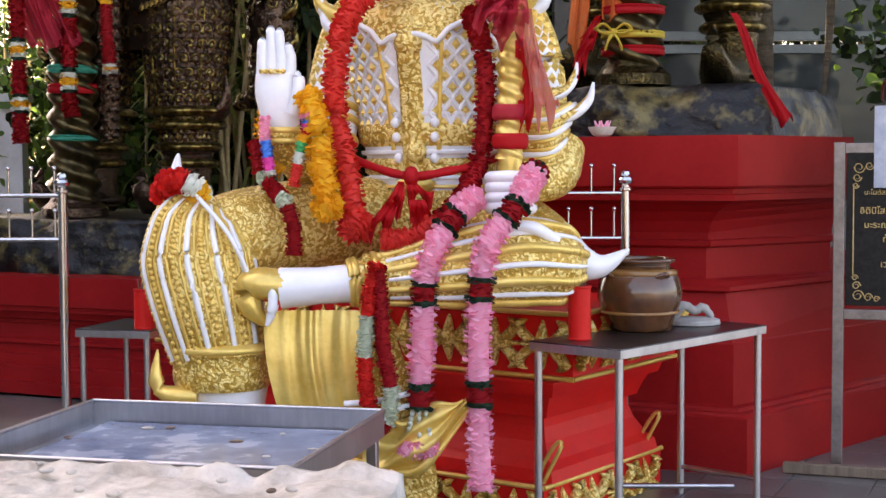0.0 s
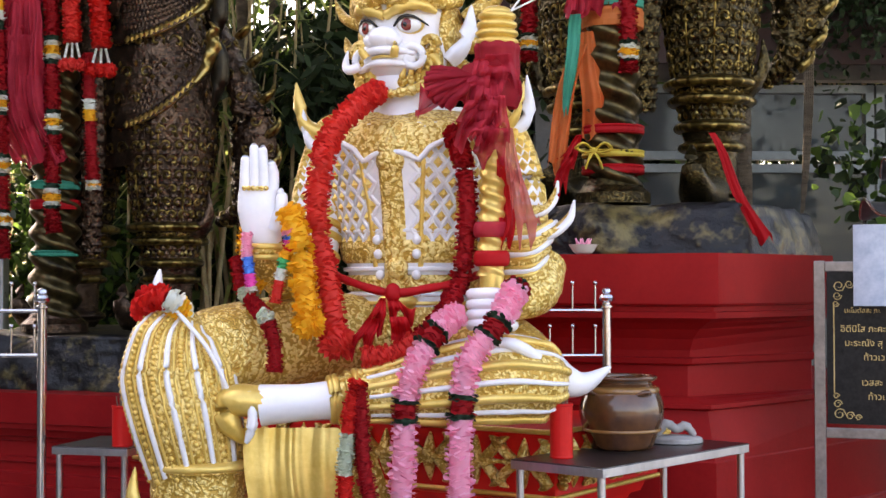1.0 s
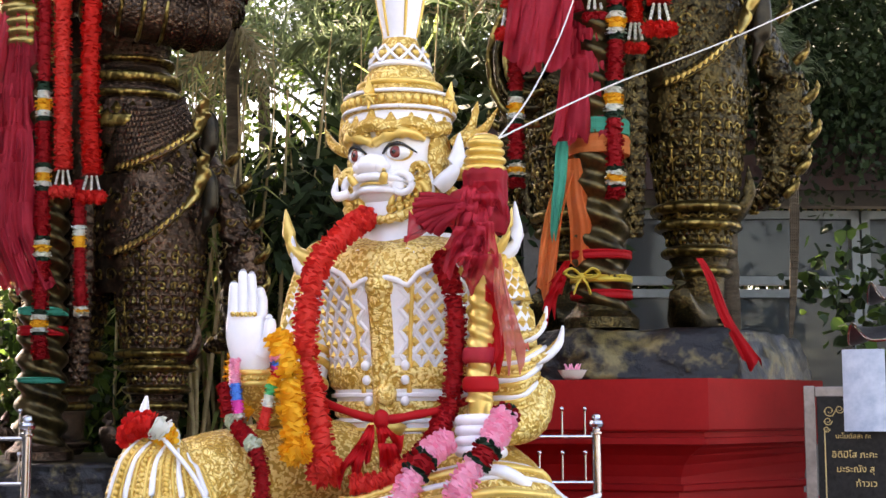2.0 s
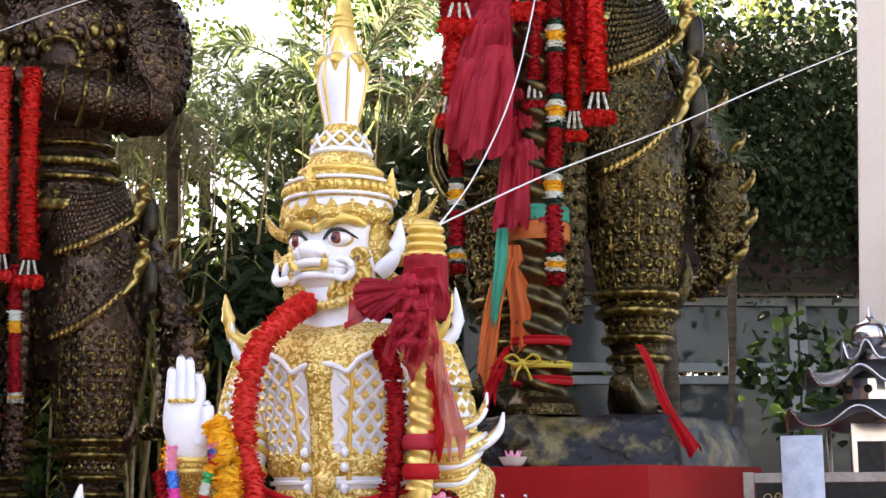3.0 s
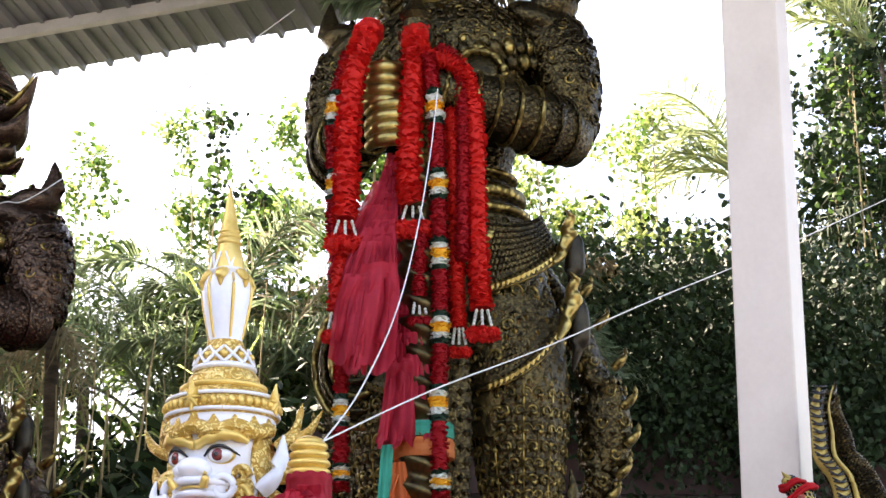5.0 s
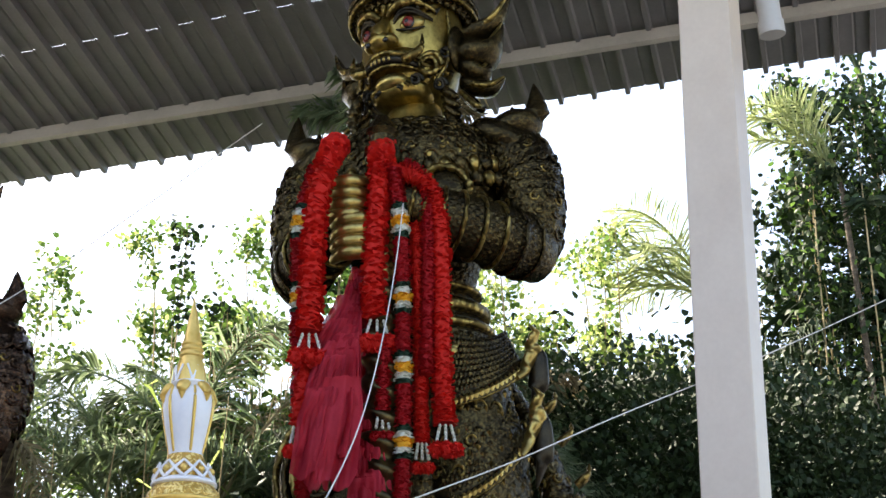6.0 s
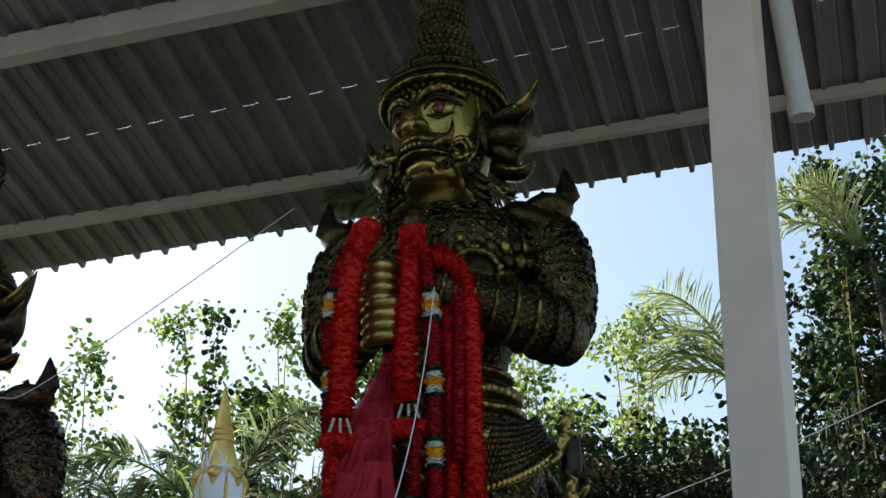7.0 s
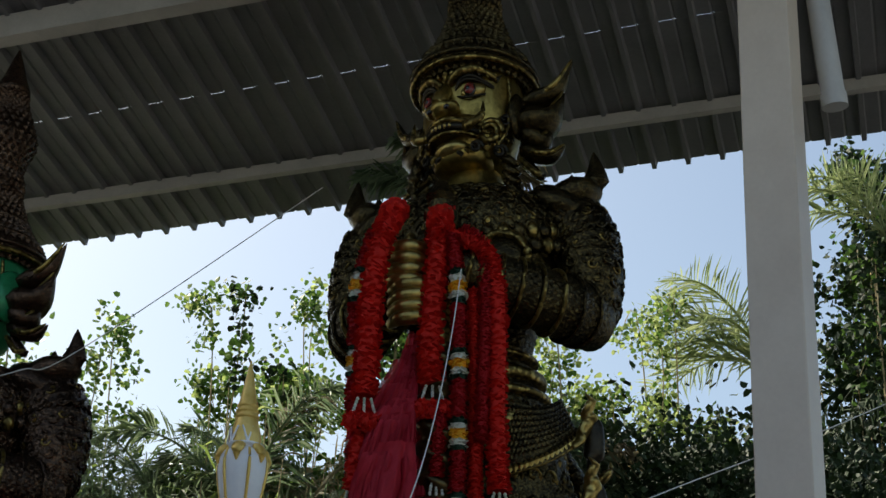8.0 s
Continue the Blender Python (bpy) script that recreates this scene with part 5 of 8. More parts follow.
    s.lathe([(0.19, 0.64), (0.205, 0.68), (0.205, 0.77), (0.215, 0.79), (0.2, 0.81)], GOLDR, (-0.92, 5.88, 0), seg=28)
    s.lathe([(0.2, 0.79), (0.225, 0.8), (0.225, 0.82), (0.2, 0.835)], GOLD, (-0.92, 5.88, 0), seg=28)
    s.flame((-1.0, 5.76, 0.62), (-1.17, 5.78, 0.81), 0.06, GOLD, (-0.08, 0, -0.07))
    s.lathe([(0.15, 0.42), (0.15, 0.5), (0.155, 0.56), (0.17, 0.66)], WHITE, (-0.9, 5.88, 0), seg=24)
    s.tube([(-0.9, 5.95, 0.4), (-0.92, 5.7, 0.38), (-0.95, 5.52, 0.33), (-0.96, 5.44, 0.38)], [0.12, 0.12, 0.09, 0.01], GOLD, 16, 14, 0.7)
    # crossed leg with gold ribs, ankle and upturned sole
    s.tube([(0.05, 6.35, 1.28), (0.3, 6.2, 1.24), (0.42, 6.05, 1.16)], [0.2, 0.2, 0.18], GOLDR, 20, 14)
    cr = s.tube([(0.53, 5.97, 1.13), (0.48, 5.93, 1.14), (0.3, 5.88, 1.155), (0.05, 5.83, 1.13), (-0.2, 5.79, 1.1), (-0.38, 5.76, 1.08)], [0.06, 0.165, 0.178, 0.155, 0.11, 0.085], GOLDR, 26, 34)
    for q in range(16):
        u = q / 16
        s.tube([cr(u, v) for v in fr(14, 0.1, 0.86)], [0.008, 0.013, 0.012, 0.008] if q % 2 == 0 else [0.012, 0.022, 0.02, 0.014], WHITE if q % 2 == 0 else GOLD, 8, 30)
        if q % 2:
            for v in fr(44, 0.12, 0.86):
                s.ball(cr(u, v), 0.019 if v < 0.6 else 0.014, GOLD, 7, 5)
    for v in (0.87, 0.9, 0.96, 0.99):
        s.tube([cr(i / 16, v) for i in range(17)], [0.016, 0.016], GOLD if v != 0.9 else GOLDR, 8, 32, caps=False)
    s.tube([(0.46, 5.98, 1.24), (0.54, 5.95, 1.16), (0.66, 5.95, 1.13), (0.78, 5.95, 1.2)], [0.1, 0.09, 0.05, 0.004], WHITE, 12, 16)
    s.tube([(0.2, 5.76, 1.31), (0.36, 5.76, 1.3), (0.48, 5.82, 1.22), (0.54, 5.88, 1.12)], [0.012, 0.028, 0.03, 0.02], WHITE, 8, 18)
    s.tube([(-0.36, 5.76, 1.08), (-0.5, 5.75, 1.07), (-0.66, 5.75, 1.06)], [0.08, 0.075, 0.085], WHITE, 18, 10)
    s.tube([(-0.64, 5.75, 1.07), (-0.74, 5.74, 1.08), (-0.8, 5.74, 1.06), (-0.775, 5.73, 0.98), (-0.72, 5.73, 0.91)], [0.08, 0.085, 0.07, 0.06, 0.012], GOLD, 16, 18, 0.8)
    s.tube([(-0.7, 5.69, 1.12), (-0.685, 5.68, 1.04), (-0.69, 5.68, 0.97), (-0.71, 5.68, 0.915)], [0.012, 0.02, 0.022, 0.008], WHITE, 8, 14)
    s.flame((-0.68, 5.7, 1.0), (-0.71, 5.69, 0.91), 0.03, WHITE)
    # gilded cloth over the throne's edge and the tail of the sash
    def drape(u, v):
        x = -0.73 + 0.5 * u + 0.14 * v * v
        return Vector((x + 0.02 * math.sin(9 * u), 5.74 - 0.05 * math.sin(math.pi * v) - (0.006 + 0.016 * v) * math.sin(TAU * u * 3.2 + v * 2) - 0.006 * math.sin(TAU * u * 8 + v * 5) + 0.05 * v, 0.97 - 0.62 * v))
    s.surf(drape, 40, 30, GOLD, closed=False)
    def tail(u, v):
        x = -0.24 - 0.1 * (1 - u) + 0.1 * v + 0.12 * u * v
        return Vector((x, 5.68 - 0.02 * math.sin(TAU * u) + 0.03 * v, 1.0 - 0.62 * v))
    s.surf(tail, 16, 24, GOLDR, closed=False)
    for z in (0.55, 0.6):
        s.tube([(-0.4, 5.665, z), (-0.26, 5.645, z + 0.015), (-0.13, 5.66, z + 0.045)], [0.012, 0.012], WHITE, 8, 10)
    def fish(u, v):
        top = spline([(-0.3, 5.7, 0.6), (-0.2, 5.68, 0.53), (-0.11, 5.67, 0.545), (0.0, 5.66, 0.6), (0.085, 5.67, 0.615)], v)
        low = spline([(-0.34, 5.7, 0.3), (-0.24, 5.68, 0.3), (-0.14, 5.66, 0.33), (-0.02, 5.66, 0.4), (0.1, 5.67, 0.575)], v)
        p = top.lerp(low, u)
        return p + Vector((0, -0.03 * math.sin(math.pi * u) - 0.018 * math.sin(15 * u + 8 * v), 0.014 * math.sin(13 * v + 4 * u)))
    s.surf(fish, 24, 36, GOLD, closed=False)
    s.tube([fish(0, v) for v in fr(14, 0, 1)], [0.01, 0.015, 0.014, 0.006], GOLD, 8, 30)
    s.tube([fish(1, v) for v in fr(14, 0, 1)], [0.012, 0.02, 0.018, 0.006], GOLD, 8, 30)

    def skirt(u, v):
        return Vector((-0.5 + 0.46 * u + 0.012 * math.sin(5 * v), 5.72 - 0.012 * math.sin(9 * u + v), 0.36 - 0.34 * v))
    s.surf(skirt, 24, 12, GOLDR, closed=False)
    return s.thing("seated_statue", "seated white and gold temple giant with tall crown and raised palm", "statue")


mesh_main = giant(BRONZE, BRONZE_GOLD, FACE_GOLD, "standing_statue")
tagged(new("standing_statue", mesh_main), "standing dark bronze temple giant with gilded face leaning on club", "statue", "standing temple giants").matrix_world = pose(MAIN.x, MAIN.y, MAIN.z + 0.325, 0, 0, SITE) @ Matrix.Diagonal((0.94, 1.03, 1.06, 1))
mesh_left = giant(BRONZE_WARM, BRONZE_GOLD, GREENP, "standing_statue")
tagged(new("standing_statue", mesh_left), "standing coppery bronze temple giant with green face leaning on club", "statue", "standing temple giants").matrix_world = pose(LEFT.x, LEFT.y, LEFT.z + 0.41, 0, 0, SITE) @ Matrix.Diagonal((1.02, 1.03, 1.06, 1))
white_giant()

# ---- throne of the seated giant ----
def ornament(s, c, rt, up, nrm, k, mat):
    """A gilded scroll: two curled leaves and a bud."""
    c = Vector(c)
    for sx in (-1, 1):
        for sz in (-1, 1):
            pts = [c + rt * (sx * 0.02 * k) + up * (sz * 0.01 * k), c + rt * (sx * 0.07 * k) + up * (sz * 0.03 * k) + nrm * 0.012, c + rt * (sx * 0.11 * k) + up * (sz * 0.075 * k) + nrm * 0.014, c + rt * (sx * 0.07 * k) + up * (sz * 0.1 * k) + nrm * 0.008]
            s.tube(pts, [0.012 * k, 0.03 * k, 0.032 * k, 0.006 * k], mat, 7, 9, 0.7)
    s.tube([c - up * 0.1 * k, c + nrm * 0.012, c + up * 0.1 * k], [0.004, 0.04 * k, 0.004], mat, 7, 8, 0.7)
    s.tube([c - rt * 0.15 * k, c + nrm * 0.01, c + rt * 0.15 * k], [0.004, 0.03 * k, 0.004], mat, 7, 8, 0.7)


def throne():
    rot = -36.0
    t = empty("throne", "glossy red throne base with gilded scrollwork on every tier", "throne", pose(0.425, 6.03, -0.09, 0, 0, rot) @ Matrix.Scale(1.062, 4))

    def tier(name, prof, x0, x1, y0, y1, mat, label=""):
        s = Sculpt()
        verts, faces = [], []
        for z, d in prof:
            verts += [(x0 + d, y0 + d, z), (x1 - d, y0 + d, z), (x1 - d, y1 - d, z), (x0 + d, y1 - d, z)]
        for j in range(len(prof) - 1):
            faces += [(j * 4 + i, j * 4 + (i + 1) % 4, j * 4 + 4 + (i + 1) % 4, j * 4 + 4 + i) for i in range(4)]
        n = len(verts)
        faces += [(n - 4, n - 3, n - 2, n - 1), (3, 2, 1, 0)]
        s.add(verts, faces, mat, False)
        return s.part(name, t, label)
    tier("slab", [(0, 0.0), (0.235, 0.0), (0.25, 0.012)], -2.35, 0.0, 0.0, 1.02, RED_GLOSS)
    tier("body", [(0.251, 0.05), (0.3, 0.06), (0.33, 0.09), (0.4, 0.13), (0.46, 0.15), (0.5, 0.15), (0.505, 0.12), (0.56, 0.1), (0.6, 0.08), (0.605, 0.05), (0.66, 0.03), (0.67, 0.03)], -2.35, 0.06, 0.0, 1.02, RED_GLOSS)
    tier("seat_block", [(0.68, 0.005), (0.69, 0.0), (0.93, 0.0), (0.95, 0.02)], -2.33, 0.09, 0.08, 0.98, RED_GLOSS)
    for z, x1, y0, y1 in ((0.243, 0.004, -0.004, 1.02), (0.682, 0.094, 0.076, 0.98), (0.945, 0.09, 0.08, 0.97)):
        s = Sculpt()
        s.tube([(-2.34, y0, z), (x1, y0, z)], [0.011, 0.011], GOLD, 8, 1)
        s.tube([(x1, y0, z), (x1, y1, z)], [0.011, 0.011], GOLD, 8, 1)
        s.part("gilded_moulding", t, "gilded moulding")
    X, Y, Z = Vector((1, 0, 0)), Vector((0, 1, 0)), Vector((0, 0, 1))
    for z, x1, y0, nx, ny, k in ((0.815, 0.09, 0.08, 10, 4, 1.02), (0.13, 0.0, 0.0, 10, 4, 0.95)):
        for i in range(nx):
            s = Sculpt()
            ornament(s, (x1 - 0.14 - i * 0.235, y0 - 0.002, z), X, Z, -Y, k, GOLDR)
            s.part("scroll_ornament", t)
        for i in range(ny):
            s = Sculpt()
            ornament(s, (x1 + 0.002, y0 + 0.14 + i * 0.235, z), Y, Z, X, k, GOLDR)
            s.part("scroll_ornament", t)
    for y in (0.05, 0.9):
        s = Sculpt()
        s.tube([(-0.06, y, 0.25), (-0.03, y, 0.33), (0.03, y, 0.42), (0.055, y, 0.415), (0.0, y, 0.31), (-0.03, y, 0.25)], [0.009, 0.009], GOLD, 8, 20)
        s.part("ring_handle", t, "thin gilded ring handle")


# ---- tables, tray, offerings ----
def steel_table(label, corner, ang, w, d, h, braces=True):
    """A table whose front left top corner is at corner; it runs w along its front and d back."""
    t = empty("steel_table", label, "table", pose(corner[0], corner[1], 0, 0, 0, ang), "stainless steel side tables")
    s = Sculpt()
    s.box((w / 2, d / 2, h - 0.004), (w, d, 0.008), TABLE_DARK, bevel=0.003)
    s.part("tabletop", t, "dark worn sheet steel top")
    s = Sculpt()
    for c, z in (((w / 2, 0.006, h - 0.022), (w, 0.012, 0.036)), ((w / 2, d - 0.006, h - 0.022), (w, 0.012, 0.036)), ((0.006, d / 2, h - 0.022), (0.012, d - 0.026, 0.036)), ((w - 0.006, d / 2, h - 0.022), (0.012, d - 0.026, 0.036))):
        s.box(c, z, STEEL, bevel=0.002)
    s.part("apron_rim", t)
    for x in (0.028, w - 0.028):
        for y in (0.028, d - 0.028):
            rod("leg", STEEL, t, (x, y, 0.0), (x, y, h - 0.04), 0.0165, seg=12)
    if braces:
        rod("brace", STEEL, t, (0.028, d * 0.5, 0.13), (w - 0.028, d * 0.8, 0.13), 0.012)
        rod("brace", STEEL, t, (0.028, d - 0.03, 0.13), (w - 0.028, d - 0.03, 0.13), 0.012)
    return t


def tray_table():
    t = empty("tray_table", "wide stained steel candle tray on square legs, shallow water inside", "tray table", pose(-0.81, 4.3, 0, 0, 0, -13))
    w, d, h, k = 1.04, 0.93, 0.665, 0.085
    simple("tray_bottom", TRAY_STEEL, t, [((0, 0, h), (w, d, 0.006))], bevel=0)
    for c, z in (((0, -d / 2, h + k / 2), (w, 0.008, k)), ((0, d / 2, h + k / 2), (w, 0.008, k)), ((-w / 2, 0, h + k / 2), (0.008, d - 0.008, k)), ((w / 2, 0, h + k / 2), (0.008, d - 0.008, k))):
        simple("tray_wall", STEEL, t, [(c, z)], bevel=0.002)
    for a, b in (((-w / 2, -d / 2), (w / 2, -d / 2)), ((-w / 2, d / 2), (w / 2, d / 2)), ((-w / 2, -d / 2), (-w / 2, d / 2)), ((w / 2, -d / 2), (w / 2, d / 2))):
        rod("rolled_rim", STEEL, t, (*a, h + k), (*b, h + k), 0.007, seg=8)
    for x in (-1, 1):
        for y in (-1, 1):
            simple("leg", STEEL, t, [((x * (w / 2 - 0.03), y * (d / 2 - 0.03), h / 2 - 0.002), (0.035, 0.035, h - 0.004))], bevel=0.003)
    m, n, l, b = nodes_of("still_grimy_water")
    b.inputs["Roughness"].default_value = 0.12
    v = coords(n, l)
    l.new(ramp(n, l, noise_tex(n, l, v, 5.0, 6.0), [(0.42, (0.13, 0.17, 0.27)), (0.56, (0.2, 0.25, 0.36)), (0.6, (0.34, 0.39, 0.5))]), b.inputs["Base Color"])
    bumped(n, l, b, noise_tex(n, l, v, 14.0), 0.05, 0.004)
    s = Sculpt()
    s.box((0.03, 0.01, h + 0.012), (w - 0.08, d - 0.06, 0.01), m)
    s.part("water", t, "grimy bluish water with wax film")
    rnd = random.Random(5)
    for i in range(14):
        s = Sculpt()
        s.ball((rnd.uniform(-0.45, 0.45), rnd.uniform(-0.4, 0.4), h + 0.019), (rnd.uniform(0.008, 0.03), rnd.uniform(0.008, 0.02), 0.004), WAX if i % 4 else SOOT, 8, 6)
        s.part("wax_drip", t)


def wax_trough():
    t = empty("candle_trough", "candle trough heaped with dirty cream wax and sooty stubs", "candle trough", pose(-0.8, 3.42, 0.11, 0, 0, -11))
    simple("stand", STEEL, t, [((0, 0, 0.245), (1.1, 0.34, 0.71))])
    s = Sculpt()

    def heap(u, v):
        x, y = -0.62 + 1.3 * u, -0.2 + 0.42 * v
        p = Vector((x * 4, y * 4, 0.3))
        z = 0.655 + 0.03 * noise.noise(p) + 0.012 * noise.noise(p * 4) + 0.006 * noise.noise(p * 11)
        if v > 0.9:
            z += 0.03 * (0.6 + 0.4 * math.sin(u * 34 + 2 * math.sin(u * 9)))
        return Vector((x, y, z - (0.12 if v in (0.0, 1.0) or u in (0.0, 1.0) else 0)))
    s.surf(heap, 130, 44, WAX, closed=False)
    s.part("wax_crust", t, "lumpy cream wax with a scalloped edge")
    rnd = random.Random(8)
    for i in range(12):
        s = Sculpt()
        x, y, r = rnd.uniform(-0.55, 0.6), rnd.uniform(-0.12, 0.19), rnd.uniform(0.01, 0.024)
        s.ball((x, y, 0.672 + rnd.uniform(-0.01, 0.012)), (r, r * 0.8, r * 0.4), rnd.choice([WAX, WAX, WAX, SOOT]), 10, 7, Matrix.Rotation(rnd.uniform(0, 3), 3, 'Z'))
        s.part("wax_lump", t)


def incense_can(pos, r=0.05, h=0.22):
    t = empty("incense_can", "bright red cylinder holding burnt brown incense sticks", "incense holder", pose(*pos), "red incense holders")
    s = Sculpt()
    s.steps([(r, 0.0), (r + 0.002, 0.006), (r, 0.012), (r, h - 0.012), (r + 0.003, h - 0.008), (r + 0.003, h), (r - 0.006, h), (r - 0.006, h - 0.05)], RED_GLOSS, seg=28)
    s.part("can", t)
    rnd = random.Random(int(pos[0] * 100))
    for i in range(12):
        a, q = rnd.uniform(0, TAU), rnd.uniform(0, r * 0.7)
        x, y = q * math.cos(a), q * math.sin(a)
        rod("incense_stick", WOOD, t, (x, y, h - 0.06), (x * 1.5 + rnd.uniform(-0.01, 0.01), y * 1.5, h + rnd.uniform(0.03, 0.09)), 0.0028, seg=5)


def clay_pot(pos):
    t = empty("clay_pot", "brown glazed round clay jar with an ochre band", "pot", pose(*pos) @ Matrix.Scale(0.9, 4))
    s = Sculpt()
    s.lathe([(0.001, 0.0), (0.13, 0.0), (0.165, 0.05), (0.2, 0.14), (0.205, 0.2), (0.185, 0.27), (0.15, 0.315), (0.15, 0.325), (0.17, 0.335), (0.172, 0.35), (0.15, 0.355), (0.135, 0.34), (0.14, 0.25), (0.001, 0.2)], CLAY, seg=44)
    s.part("body", t)
    for z, r, w in ((0.285, 0.179, 0.02), (0.095, 0.187, 0.012)):
        s = Sculpt()
        s.lathe([(r - 0.012, z - w), (r + 0.004, z - w * 0.5), (r + 0.003, z + w * 0.5), (r - 0.016, z + w)], CLAY_BAND, seg=44)
        s.part("glaze_band", t, "ochre glazed band")
    for i in range(4):
        a = TAU * i / 4 + 0.5
        s = Sculpt()
        s.tube([(0.18 * math.cos(a - 0.2), 0.18 * math.sin(a - 0.2), 0.27), (0.205 * math.cos(a), 0.205 * math.sin(a), 0.285), (0.18 * math.cos(a + 0.2), 0.18 * math.sin(a + 0.2), 0.27)], [0.01, 0.012, 0.01], CLAY, 8, 8)
        s.part("lug", t)


def pot_lid(pos):
    t = empty("stone_lid", "pale grey stone lid with a twisted cord handle", "lid", pose(*pos))
    s = Sculpt()
    s.lathe([(0.001, 0.0), (0.115, 0.0), (0.125, 0.012), (0.115, 0.025), (0.04, 0.032), (0.001, 0.034)], STONE_GREY, seg=30)
    s.part("disc", t)
    s = Sculpt()
    s.tube([(-0.08, 0, 0.03), (-0.04, -0.01, 0.085), (0.01, 0.0, 0.06), (0.05, 0.0, 0.075), (0.09, 0.0, 0.03)], [0.016, 0.02, 0.02, 0.02, 0.014], STONE_GREY, 8, 20, wave=0.12, waves=9)
    s.part("handle", t)


def lotus_cup(pos):
    t = empty("lotus_offering", "small pale pink lotus shaped offering cup", "offering", pose(*pos))
    s = Sculpt()
    s.lathe([(0.02, 0.0), (0.05, 0.01), (0.075, 0.05), (0.07, 0.045), (0.02, 0.02)], P_WHITE, seg=18)
    s.part("cup", t)
    for i in range(7):
        a = TAU * i / 7
        s = Sculpt()
        s.flame((0.02 * math.cos(a), 0.02 * math.sin(a), 0.03), (0.045 * math.cos(a), 0.045 * math.sin(a), 0.085), 0.016, P_PINK)
        s.part("petal", t)


def fence(x0, x1, y, post_x):
    t = empty("steel_railing", "polished steel railing with ball topped uprights", "railing", pose(post_x, y, 0), "steel railings")
    n = max(3, round((x1 - x0) / 0.12))
    rod("post", STEEL_BRIGHT, t, (0, 0, 0), (0, 0, 1.42), 0.025, seg=16)
    s = Sculpt()
    s.steps([(0.025, 1.42), (0.035, 1.425), (0.035, 1.435), (0.022, 1.44), (0.022, 1.45), (0.038, 1.46), (0.042, 1.475), (0.036, 1.49), (0.02, 1.497), (0.028, 1.505), (0.024, 1.52), (0.006, 1.53)], STEEL_BRIGHT, seg=18)
    s.part("finial", t)
    for z in (1.41, 1.18):
        rod("rail", STEEL_BRIGHT, t, (x0 - post_x, 0, z), (x1 - post_x, 0, z), 0.012)
    for i in range(n):
        x = x0 - post_x + (x1 - x0) * (i + 0.5) / n
        for z0, z1 in ((1.41, 1.55), (1.18, 1.33)):
            s = Sculpt()
            s.tube([(x, 0, z0), (x, 0, z1)], [0.006, 0.006], STEEL_BRIGHT, 8, 1)
            s.ball((x, 0, z1), 0.013, STEEL_BRIGHT, 8, 6)
            s.part("upright", t)


